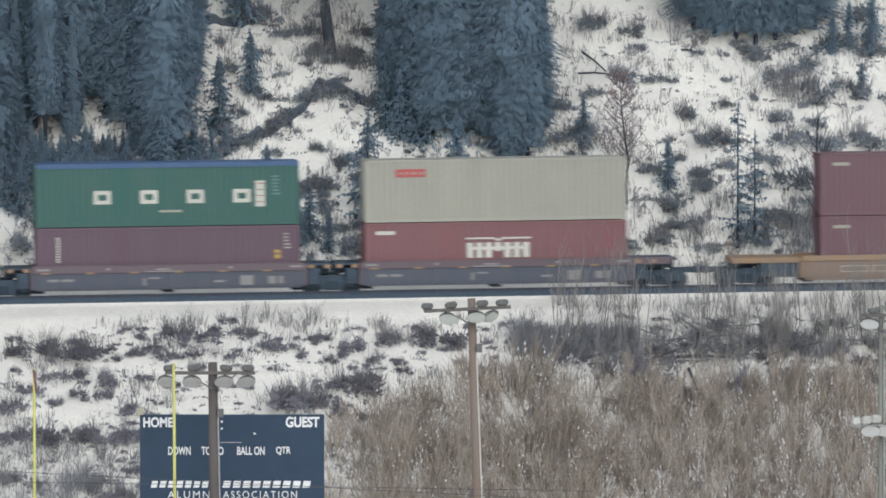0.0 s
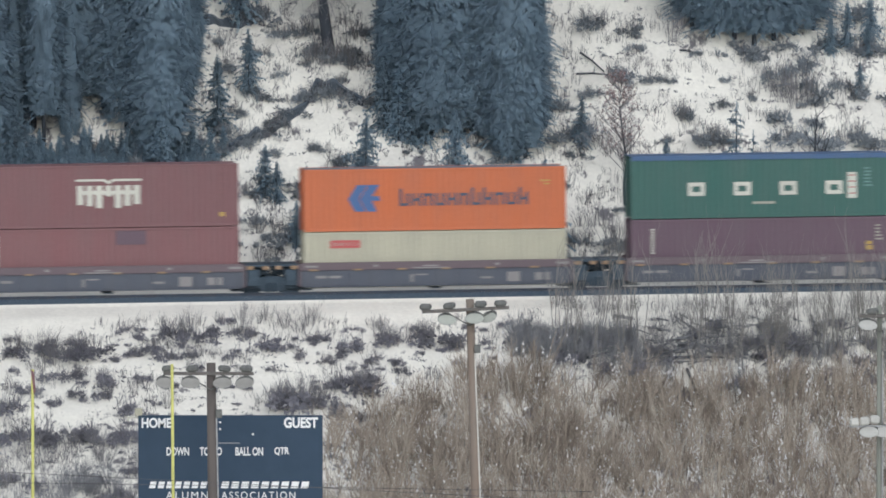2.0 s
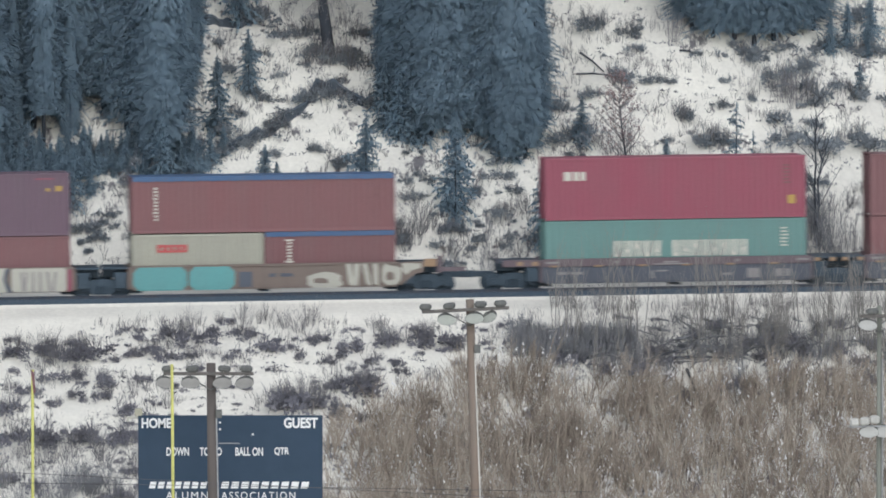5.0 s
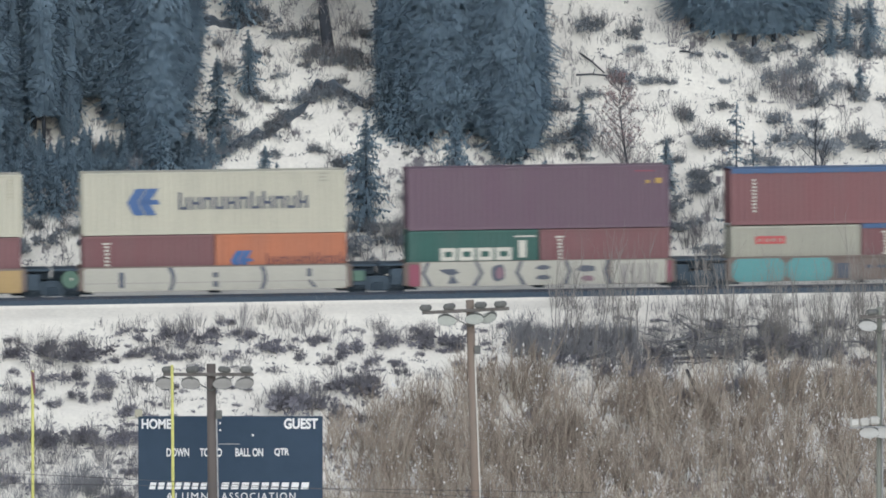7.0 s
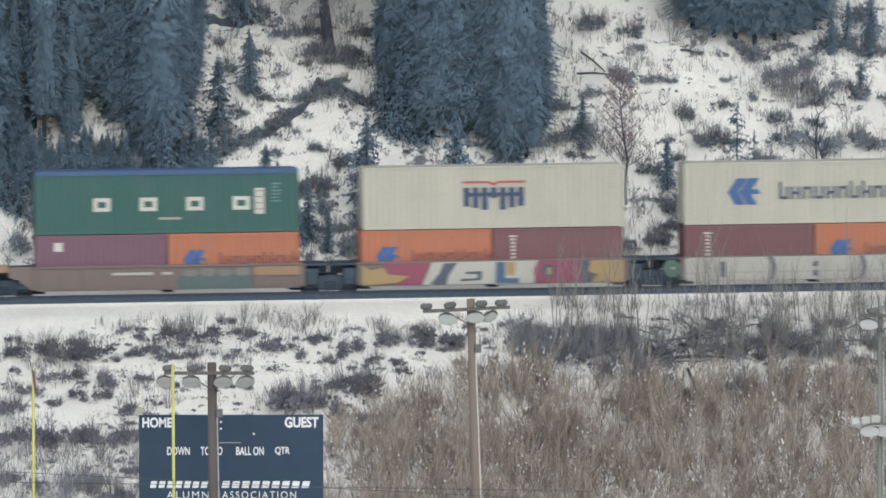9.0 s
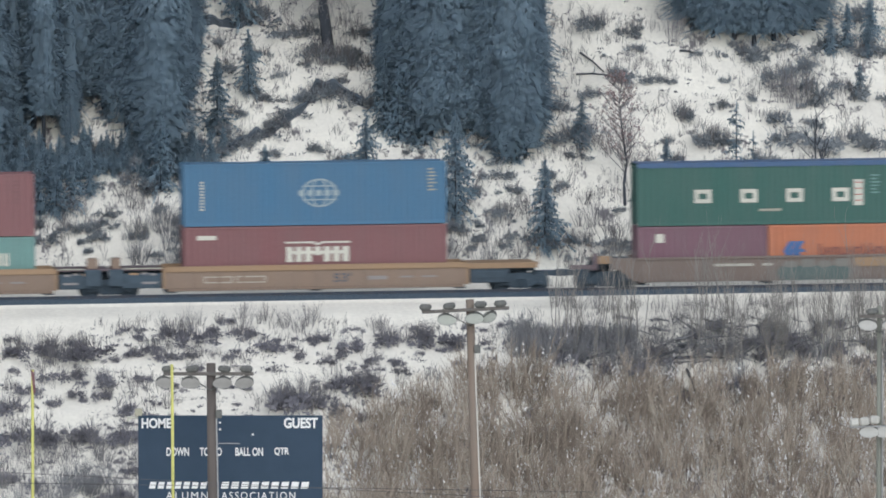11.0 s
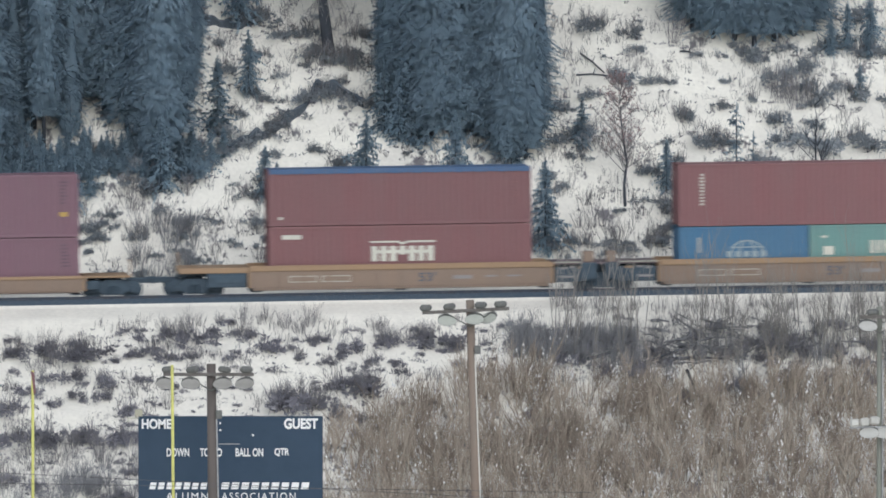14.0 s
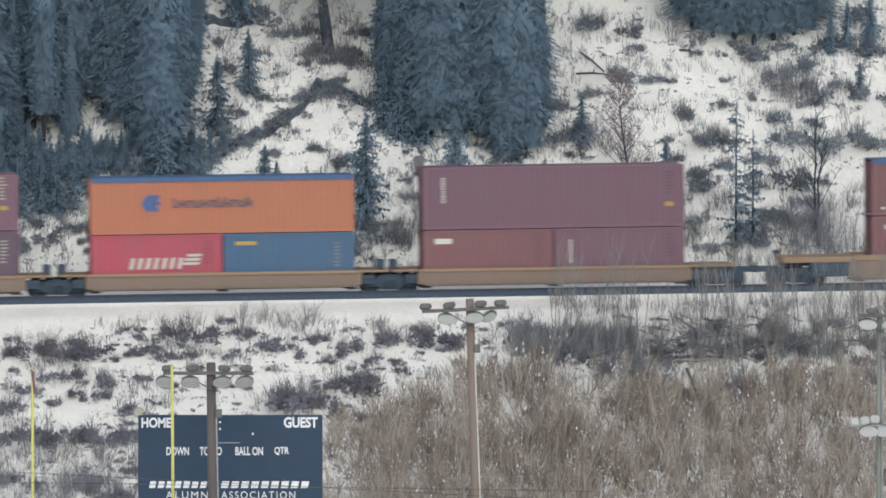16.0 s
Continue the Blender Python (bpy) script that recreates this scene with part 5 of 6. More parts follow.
BUSHY_b = [(-6, 17.35, 1.37), (-5.31, 17.31, 1.26), (-4.62, 16.98, 1.26), (-3.94, 16.74, 1.36), (-9.51, 21.89, 1.66), (-8.82, 21.75, 1.21), (-10.54, 18.38, 1.1), (-8.39, 20.69, 0.99), (-7.29, 21.09, 1.1), (-6.46, 21.21, 0.99), (-5.9, 20.16, 1.37), (-4.79, 19.51, 1.21), (-3.98, 21.44, 1.1), (-8.58, 16.71, 0.82), (-9.93, 15.89, 1.09), (-10.73, 14.96, 1.25), (-7.79, 18.24, 0.82), (-6.71, 19.04, 0.71), (-5.05, 18.09, 0.82), (-4.52, 20.29, 0.94), (-8.91, 19.24, 0.82), (-9.41, 17.04, 1.09), (-1.74, 14.19, 0.65), (1.8, 14.62, 0.81), (2.88, 13.67, 0.97), (-1.73, 12.39, 0.81), (3.27, 12.2, 0.97), (2.59, 10.94, 1.08), (-0.65, 12.49, 0.81), (0.43, 10.04, 1.34)]
BUSHY_c = [(-2.26, 10.24, 0.97), (-18.86, 8.08, 1.34), (-20.18, 7.66, 1.6), (-17.82, 8.73, 1.18), (-19.43, 8.88, 1.07), (5.64, 17.12, 1.09), (5.88, 15.09, 1.36), (4.74, 9.94, 1.34), (3.12, 9.49, 0.8), (-13.1, 12.38, 1.62), (-11.75, 12.76, 1.35), (-14.45, 12.26, 1.62), (-16.35, 12.43, 1.62), (-18.23, 12.26, 1.62), (-20.12, 12.13, 1.89), (-20.43, 13.01, 1.08), (-20.87, 10.85, 1.61), (-19.53, 10.98, 1.61)]
TWIGGY_a = [(-18.11, -8.45, 1.9), (-19.40, -8.35, 1.5), (-11.42, -6.50, 1.5), (-9.22, -5.55, 1.4), (-8.13, -5.60, 1.3), (-6.32, -5.55, 1.6), (-7.35, -6.00, 1.2), (-15.03, -16.90, 1.6), (-6.36, -11.55, 2), (-7.24, -11.85, 1.6), (-5.59, -11.40, 1.6), (-6.49, -6.40, 1.4), (-2.69, -6.55, 1.3), (-13.89, -11.45, 1.2), (-12.33, -12.20, 1.3), (-16.77, -15.75, 1.4), (-18.26, -16.35, 1.4), (-3.21, -5.70, 1), (-17.56, -9.25, 1.3), (5.37, -2.95, 1.6), (6.93, -3.35, 1.8)]
TWIGGY_b = [(-6.60, 21.20, 1.4), (-4.25, 21.01, 1.6), (-3.69, 19.61, 1.2), (7.21, 23.00, 1.5), (9.17, 22.63, 1.6), (11.30, 22.23, 1.9), (17.07, 18.36, 2.6), (16.50, 18.66, 2.2), (17.74, 18.57, 2.2), (11.57, 17.01, 1.5), (12.86, 16.08, 1.4), (-2.26, 9.44, 2), (-1.45, 9.41, 1.8), (-3.06, 9.46, 1.6), (10.13, 10.34, 2), (11.48, 10.47, 1.8), (12.30, 10.80, 1.6), (-5.34, 19.51, 2), (-4.51, 19.19, 1.8), (-6.16, 19.59, 1.8), (-14.94, 10.76, 1.6), (-12.25, 10.96, 1.5), (-8.22, 11.89, 1.4), (-6.05, 11.74, 1.5), (8.24, 9.92, 1.6), (16.36, 11.12, 2), (17.19, 11.80, 1.8), (7.24, 14.92, 1.6), (8.60, 14.54, 1.4)]
STAND = [(-20.93, 14.87, 1), (-19.68, 14.38, 1.05), (-18.50, 15.24, 0.95), (-17.54, 15.13, 1), (-16.32, 15.39, 1.05), (-15.20, 14.50, 0.9), (-14.15, 13.24, 0.9), (-13.51, 12.70, 0.85), (-13.25, 12.82, 0.75), (-21.98, 14.07, 1), (-22.00, 11.90, 0.9), (-19.13, 12.88, 0.8), (-12.97, 17.11, 0.7), (-12.43, 15.70, 0.42), (-12.31, 17.87, 0.4), (-12.22, 19.68, 0.4), (-12.13, 21.50, 0.42)]
STAND_far = [(-20.36, 17.23, 1), (-18.98, 17.01, 1), (-17.36, 17.46, 1), (-15.98, 17.23, 0.9), (-14.64, 18.06, 1.1), (-13.66, 17.40, 1), (-13.43, 18.87, 0.9), (-21.83, 19.30, 1), (-19.95, 20.18, 1), (-18.31, 20.63, 1), (-16.68, 21.13, 1), (-15.00, 20.53, 1), (-13.67, 22.11, 0.9), (-1.21, 19.79, 0.9), (0.17, 20.27, 1), (1.82, 20.07, 1), (3.19, 19.79, 0.95)]
STAND_b = [(-1.34, 16.03, 0.85), (-0.52, 15.20, 0.9), (0.44, 15.34, 0.95), (1.39, 15.53, 0.95), (2.29, 15.26, 0.9), (3.02, 14.83, 0.95), (3.97, 14.02, 0.72), (4.12, 15.58, 0.7), (3.15, 13.89, 0.6), (-0.80, 18.43, 0.9), (1.26, 18.92, 1), (3.19, 18.69, 0.8), (12.23, 23.11, 0.85), (13.25, 22.70, 0.9), (14.30, 22.65, 0.95), (15.26, 22.48, 0.9), (16.24, 22.77, 0.9), (17.22, 23.01, 0.85), (18.21, 23.50, 0.8), (4.27, 16.99, 0.42), (4.43, 19.15, 0.4), (-2.57, 16.31, 0.42), (-2.63, 18.26, 0.45), (-2.54, 20.42, 0.45), (4.31, 20.99, 0.4)]
STAND_c = [(-17.9, 13.6, 0.36), (-20.6, 13.2, 0.42), (-13.9, 12.2, 0.4), (-1.0, 15.2, 0.4)]
SAPLINGS_b = [(-9.92, 21.40, 0.95), (-2.83, 15.09, 0.7), (-2.15, 14.75, 0.7), (-1.52, 14.61, 0.6), (-0.87, 14.72, 0.6), (-2.57, 15.96, 0.6), (-21.18, 11.73, 0.4), (-20.24, 11.77, 0.35), (-19.30, 11.91, 0.4), (-18.27, 11.85, 0.32), (-17.28, 11.99, 0.3), (-16.33, 12.03, 0.3), (-15.39, 12.12, 0.32), (-14.45, 12.26, 0.4)]
SAPLINGS_c = [(-13.50, 12.40, 0.5), (-12.69, 12.42, 0.5), (-12.03, 12.78, 0.4), (0.84, 15.13, 0.4), (1.80, 15.27, 0.45), (18.98, 21.92, 0.4), (19.83, 22.35, 0.45), (20.96, 22.80, 0.5), (-20.81, 12.32, 0.25), (-19.57, 11.98, 0.28), (-17.96, 12.13, 0.42), (-17.14, 12.06, 0.36), (-15.79, 12.08, 0.28), (-14.99, 12.21, 0.28), (-20.04, 10.48, 0.5)]
SAPLINGS_d = [(-18.70, 10.61, 0.5), (-20.94, 9.54, 0.6), (-20.12, 9.27, 0.55), (-19.19, 9.56, 0.6), (-18.38, 9.43, 0.55), (-17.59, 9.86, 0.6), (-16.81, 10.53, 0.45), (-20.62, 11.33, 0.45), (-19.54, 11.23, 0.45), (-18.34, 11.49, 0.4), (-17.13, 11.81, 0.4), (-16.06, 11.91, 0.35), (-14.98, 12.16, 0.35), (-14.17, 12.23, 0.4), (-13.09, 12.23, 0.4), (-12.02, 12.38, 0.4), (-11.16, 12.76, 0.35), (-10.55, 13.42, 0.3), (-2.29, 15.24, 0.3), (2.75, 14.40, 0.4)]
SAPLINGS = [(-13.46, 11.00, 0.75), (-14.85, 12.17, 0.3), (-6.95, 8.70, 0.45), (-3.66, 10.46, 1.02), (0.6, 10.79, 1.0), (4.87, 9.65, 0.85), (-9.41, 17.04, 0.62), (-10.85, 14.60, 0.75), (-6.42, 9.20, 0.55), (20.29, 19.15, 0.35), (-5.48, 8.84, 0.4), (6.69, 14.72, 0.5), (-8.48, 11.26, 0.5), (10.74, 13.40, 0.5), (3.28, 13.70, 0.6), (-7.93, 11.01, 0.4), (20.83, 21.89, 0.35)]
LOGS = [(6.73, 21.0, 7.85, 19.45), (6.50, 19.66, 8.1, 19.2), (11.58, 21.45, 12.44, 21.48)]
BANK = [(-10.29, 13.75), (-9.35, 14.19), (-8.41, 14.67), (-6.93, 16.06), (-6.08, 17.34), (-4.90, 17.45), (-3.72, 16.56)]
LOGS_b = [(10.76, -6.30, 13.08, -6.40), (10.35, -7.05, 12.86, -7.05), (11.13, -7.70, 11.55, -9.50), (8.65, -8.05, 11.15, -6.35), (6.60, -7.60, 8.69, -6.40), (14.35, -7.05, 17.13, -5.60)]
BANK_b = [(-11.93, 21.06), (-11.02, 21.25), (-10.05, 21.24), (-9.10, 21.67), (-8.47, 22.18)]
SHRUBS = [shrub_mesh(i) for i in range(8)]
TWIGS = [twig_mesh(20 + i) for i in range(5)]
random.seed(5)


def plant_twigs(spots, group):
    for i, (x, y, w) in enumerate(spots):
        ob = piece("bare_bush", TWIGS[i % 5], None, pose(x, y, height(x, y), 0, 0, rnd(0, 360)) @ Matrix.Scale(w, 4))
        tagged(ob, "bare grey twiggy bush in the snow", "bush", group)


def plant_shrubs(spots, group, mat=None):
    for i, (x, y, w) in enumerate(spots):
        ob = piece("shrub", SHRUBS[i % 8], None, pose(x, y, height(x, y) - 0.04 * w, 0, 0, rnd(0, 360)) @ Matrix.Diagonal((w * 1.25, w * 1.1, w * rnd(0.85, 1.2), 1)), mat)
        tagged(ob, "low dark leafless shrub in the snow", "shrub", group)
        if i % 3 != 1:
            ob = piece("bare_bush", TWIGS[i % 5], None, pose(x + rnd(-0.3, 0.3), y + 0.1, height(x, y + 0.1), 0, 0, rnd(0, 360)) @ Matrix.Scale(w * rnd(0.55, 0.9) + 0.15, 4))
            tagged(ob, "bare grey twiggy bush in the snow", "bush", group.replace("shrubs", "bare bushes"))


for spots in (FRONT_a, FRONT_b, [(x, y, w * (0.85 if x < 16 else 0.65)) for x, y, w in RIGHT_a[:26]]):
    plant_shrubs(spots, "shrubs below the track")
for spots in (BACK_a, BACK_b, BUSHY_a, BUSHY_b, BUSHY_c):
    plant_shrubs(spots, "shrubs on the hill", SHRUB_HILL)


def wild(count, x0, x1, q0, q1, seed, size):
    """More shrubs of the same kinds, thick where a slow noise is high."""
    random.seed(seed)
    out = []
    while len(out) < count:
        x, q = rnd(x0, x1), rnd(q0, q1)
        if noise.noise((x * 0.3, q * 0.3, seed)) > rnd(-0.4, 0.3):
            out.append((x, q / math.cos(YAW) + x * math.tan(YAW), rnd(*size)))
    return out


def scatter(name, label, kinds, spots, flat=1.0, mat=None):
    """Plants too many to tell apart, joined into one mesh."""
    pts, faces, n = [], [], 0
    shapes = [([v.co.copy() for v in m.vertices], [tuple(f.vertices) for f in m.polygons]) for m in kinds]
    for i, (x, y, w) in enumerate(spots):
        vs, fs = shapes[i % len(shapes)]
        m = pose(x, y, height(x, y) - 0.03, 0, 0, rnd(0, 360)) @ Matrix.Diagonal((w * 1.2, w * 1.1, w * flat, 1))
        pts += [tuple(m @ v) for v in vs]
        faces += [tuple(k + n for k in f) for f in fs]
        n += len(vs)
    me = bpy.data.meshes.new("mesh")
    me.from_pydata(pts, [], faces)
    me.materials.append(mat or kinds[0].materials[0])
    return tagged(new(name, me), label, "brush", kind="stuff")


scatter("hill_shrubs", "countless dark low shrubs on the snowy hill", SHRUBS, wild(30, -18, -9, 7.7, 11.5, 61, (0.4, 1.1)) + wild(46, -9, 6, 7.7, 13, 62, (0.4, 1.2)) + wild(34, 6, 21, 7.7, 13, 63, (0.4, 1.1)) + wild(40, -12, 21, 12, 23, 64, (0.3, 0.9)), 1.0, SHRUB_HILL)
scatter("bank_brush", "dark roots and brush along an eroded edge of the hill", SHRUBS, [(a[0] + (b[0] - a[0]) * k / 7 + rnd(-0.12, 0.12), a[1] + (b[1] - a[1]) * k / 7 + rnd(0.1, 0.4), rnd(0.2, 0.45)) for a, b in zip(BANK, BANK[1:]) for k in range(0, 7, 3)], 1.0)


def earth_edge(path, tall, seed):
    """A frozen earth lip under the snow: an uneven overhanging band that follows the slope."""
    random.seed(seed)
    bm = bmesh.new()
    rows, steps = [], 10
    for (x0, y0), (x1, y1) in zip(path, path[1:]):
        for k in range(steps):
            x, y = x0 + (x1 - x0) * k / steps, y0 + (y1 - y0) * k / steps
            h = tall * (0.65 + 0.9 * noise.noise((x * 1.7, y, seed))) + 0.08
            u = 0.12 * noise.noise((x * 3, y, seed + 4))
            z = height(x, y + u)
            rows.append([bm.verts.new(c) for c in ((x, y + u - 0.02, z - 0.15), (x, y + u - 0.10, z + 0.3 * h), (x, y + u - 0.16, z + 0.75 * h), (x, y + u - 0.05, z + h), (x, y + u + 0.55, height(x, y + u + 0.55) - 0.05))])
    for a, b in zip(rows, rows[1:]):
        for i in range(4):
            bm.faces.new((a[i], b[i], b[i + 1], a[i + 1]))
    tagged(new("earth_edge", mesh_of(bm, EARTH)), "dark eroded earth edge breaking through the snow", "earth bank")


earth_edge(BANK, 0.62, 12)
earth_edge(BANK_b, 0.45, 13)
scatter("slope_shrubs", "countless small dark shrubs below the track", SHRUBS, wild(110, -20, 5, -16, -5.4, 66, (0.2, 0.7)) + wild(40, -20, -6, -20, -13, 67, (0.5, 1.2)))
scatter("hill_twigs", "countless bare grey bushes on the snowy hill", TWIGS, wild(60, -18, 21, 7.6, 12, 65, (0.7, 1.8)))
plant_twigs(TWIGGY_a, "bare bushes below the track")
plant_twigs(TWIGGY_b, "bare bushes on the hill")

# tall old spruces in dense stands, young ones on the open slope
OLD = [old_spruce_meshes(17.0, (2.2, 1.7, 2.4, 1.9, 2.1)[i], 40 + i, (0.025, 0.14, 0.02, 0.11, 0.04)[i], 60000, 440) for i in range(5)]
FAR = [old_spruce_meshes(17.0, 2.2, 46 + i, 0.03, 16000, 150) for i in range(2)]
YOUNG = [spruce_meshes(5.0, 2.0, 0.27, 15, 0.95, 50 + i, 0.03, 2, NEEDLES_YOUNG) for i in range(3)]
random.seed(9)
for i, (x, y, k) in enumerate(STAND + STAND_b):
    spruce(OLD[i % 5 if i < len(STAND) else (0, 2, 4)[i % 3]], x, y, k, rnd(0, 360), "tall dark blue-green spruce in a dense stand", "old spruces on the hill")
for i, (x, y, k) in enumerate(STAND_c):
    spruce(OLD[(0, 2, 4)[i % 3]], x, y, k, rnd(0, 360), "half-grown blue-green spruce at the edge of the stand", "old spruces on the hill")
for i, (x, y, k) in enumerate(STAND_far):
    spruce(FAR[i % 2], x, y, k, rnd(0, 360), "tall dark blue-green spruce deeper in the stand", "old spruces on the hill")
UNDER = [(x, q + x * math.tan(YAW), rnd(0.14, 0.4)) for x, q in ((rnd(-21.5, -12.0), rnd(12.9, 14.4)) for _ in range(40))]
for i, (x, y, k) in enumerate(SAPLINGS + SAPLINGS_b + SAPLINGS_c + SAPLINGS_d + UNDER):
    spruce(YOUNG[i % 3], x, y, k, rnd(0, 360), "young blue-green spruce on the snowy slope", "young spruces on the hill")


random.seed(10)
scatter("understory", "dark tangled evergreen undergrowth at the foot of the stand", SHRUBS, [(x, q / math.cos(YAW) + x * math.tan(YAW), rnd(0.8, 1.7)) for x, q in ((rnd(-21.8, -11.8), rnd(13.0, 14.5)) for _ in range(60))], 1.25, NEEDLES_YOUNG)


def leafy_tree(x, y, tall, leaves, seed, label, spread=0.5, limbs=36):
    """A slender tree: trunk, upright limbs that fork, and dry leaves where it still has them."""
    random.seed(seed)
    root = tagged(new("bare_tree"), label, "tree", "slender trees on the hill")
    root.matrix_basis = pose(x, y, height(x, y))
    bm = bmesh.new()
    bend = [Vector((rnd(-0.06, 0.06) * i, rnd(-0.06, 0.06) * i, tall * i / 6 - (0.3 if i == 0 else 0))) for i in range(7)]
    for i in range(6):
        tube(bm, bend[i], bend[i + 1], 0.085 * (1 - i / 6.5), 0.085 * (1 - (i + 1) / 6.5), 6, False)
    part("trunk", bm, BARK, root)
    s, f = Soup(), Soup()
    for i in range(limbs):
        k = rnd(0.22, 0.97)
        j = min(5, int(k * 6))
        o = bend[j] + (bend[j + 1] - bend[j]) * (k * 6 - j)
        a = rnd(0, 6.28)
        d = Vector((math.cos(a) * spread, math.sin(a) * spread, rnd(0.6, 1.1))).normalized()
        L = tall * (0.36 if leaves else 0.30) * (1.2 - k) * rnd(0.6, 1.2) + 0.25
        m, e = o + d * L * 0.5, o + d * L * 0.5 + (d + Vector((rnd(-0.3, 0.3), rnd(-0.3, 0.3), 0.3))).normalized() * L * 0.5
        s.rod(o, m, 0.026, 0.018), s.rod(m, e, 0.018, 0.005)
        for _ in range(6):
            b = o + (e - o) * rnd(0.3, 1)
            t = b + Vector((rnd(-0.4, 0.4), rnd(-0.4, 0.4), rnd(0.05, 0.5))) * L * 0.6
            s.rod(b, t, 0.010, 0.004)
            for _ in range(leaves):
                p = b + (t - b) * rnd(0.3, 1.1) + Vector((rnd(-0.08, 0.08), rnd(-0.08, 0.08), rnd(-0.08, 0.08)))
                u, v = Vector((rnd(-1, 1), rnd(-1, 1), rnd(-1, 1))).normalized() * 0.05, Vector((rnd(-1, 1), rnd(-1, 1), rnd(-1, 1))).normalized() * 0.04
                f.poly([tuple(p - u), tuple(p - v), tuple(p + u), tuple(p + v)])
    piece("limb_crown", s.mesh(TWIG if leaves else BARK), root)
    if leaves:
        piece("dry_leaves", f.mesh(DRY), root, None, None, "dry reddish leaves still on the twigs")
    return root


DRY = material("dry_red_leaves", (0.36, 0.25, 0.25), (0.26, 0.185, 0.19), rough=0.9, scale=3, bump=0.0)
leafy_tree(8.74, 12.41, 6.1, 3, 71, "slender tree with dry reddish leaves behind the track", 0.95, 66)
leafy_tree(17.75, 11.6, 6.6, 0, 72, "bare forked tree behind the track", 1.0, 15)
leafy_tree(17.91, 10.9, 6.0, 0, 75, "bare grey tree close behind the track", 0.5, 20)
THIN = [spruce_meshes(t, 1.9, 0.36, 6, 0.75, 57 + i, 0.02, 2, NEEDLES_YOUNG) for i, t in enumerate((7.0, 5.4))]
for (x, y), meshes in zip(((13.98, 10.3), (14.79, 10.4)), THIN):
    spruce(meshes, x, y, 1.0, 0, "slender half-bare spruce with short drooping boughs", "young spruces on the hill")


def fallen_log(x0, y0, x1, y1, r):
    """A bare trunk that lies on the snow, with a broken stub."""
    bm = bmesh.new()
    a, b = Vector((x0, y0, height(x0, y0) + r)), Vector((x1, y1, height(x1, y1) + r))
    mid = (a + b) / 2 + Vector((0, 0, 0.06))
    mid.z = max(mid.z, height(mid.x, mid.y) + r * 0.6)
    tube(bm, a, mid, r, r * 0.85, 8)
    tube(bm, mid, b, r * 0.85, r * 0.55, 8)
    tube(bm, mid, mid + Vector((0.12, -0.1, 0.28)), r * 0.4, r * 0.2, 6)
    tagged(new("fallen_log", mesh_of(bm, BARK)), "dark fallen tree trunk lying on the snow", "log", "fallen logs on the hill")


for log in LOGS:
    fallen_log(*log, 0.05)
for log in LOGS_b:
    fallen_log(*log, 0.075)


def brush_pile(count, seed):
    """Tangled dead branches, too many to count, heaped on the bank below the bench."""
    random.seed(seed)
    s = Soup()
    for _ in range(count):
        x, q = rnd(9.6, 13.6) if random.random() < 0.6 else rnd(5.5, 19.5), rnd(-8.7, -6.2)
        y = q / math.cos(YAW) + x * math.tan(YAW)
        p = Vector((x, y, height(x, y) + rnd(0.02, 0.75)))
        a, L, r = rnd(0, 6.28), rnd(0.5, 2.0), rnd(0.02, 0.055)
        d = Vector((math.cos(a), math.sin(a) * 0.7, rnd(-0.45, 0.45)))
        m = p + d * L * 0.55
        e = m + (d + Vector((rnd(-0.3, 0.3), 0, rnd(-0.3, 0.3)))) * L * 0.45
        for c in (m, e):
            c.z = max(c.z, height(c.x, c.y) + 0.03)
        s.rod(p, m, r, r * 0.8)
        s.rod(m, e, r * 0.8, r * 0.3)
        for _ in range(3):
            b = p + (m - p) * rnd(0.2, 1)
            s.rod(b, b + Vector((rnd(-0.4, 0.4), rnd(-0.3, 0.3), rnd(-0.1, 0.5))), r * 0.4, r * 0.15)
    tagged(new("brush_pile", s.mesh(DEADWOOD)), "dark tangled dead branches heaped on the snowy bank", "brush pile", kind="stuff")


brush_pile(120, 33)


def old_pine(x, y):
    """A thick bare lower trunk with flared roots; its crown starts high up."""
    root = tagged(new("pine_tree"), "old pine with a thick bare lower trunk", "pine tree")
    root.matrix_basis = pose(x, y, height(x, y))
    bm = bmesh.new()
    for a, b, r, q in ((-0.5, 0.5, 0.38, 0.28), (0.5, 4.0, 0.28, 0.24), (4.0, 14.0, 0.24, 0.06)):
        tube(bm, (-0.13 * max(a, 0), 0, a), (-0.13 * max(b, 0), 0, b), r, q, 12, False)
    part("trunk", bm, BARK, root, "", True)
    random.seed(77)
    s = Soup()
    for i in range(45):
        z, a = rnd(1.9, 6.5), rnd(0, 6.28)
        d = Vector((math.cos(a), math.sin(a), 0))
        p, L = Vector((-0.13 * z, 0, z)), rnd(0.8, 2.3)
        m = p + d * L * 0.5 + Vector((0, 0, 0.05))
        e = p + d * L + Vector((0, 0, -L * rnd(0.25, 0.7)))
        s.rod(p, m, 0.022, 0.015)
        s.rod(m, e, 0.015, 0.006)
        for k in range(14):
            b = m + (e - m) * rnd(-0.6, 1)
            s.rod(b, b + Vector((rnd(-0.35, 0.35), rnd(-0.3, 0.3), -rnd(0.25, 0.95))), 0.009, 0.003)
    piece("limb_crown", s.mesh(PALE_TWIG), root, None, None, "drooping grey leafless lower branches")
    piece("crown", OLD[0][1], root, pose(-0.5, 0, 3.6) @ Matrix.Diagonal((1.2, 1.2, 0.65, 1)))


old_pine(-5.55, 20.2)


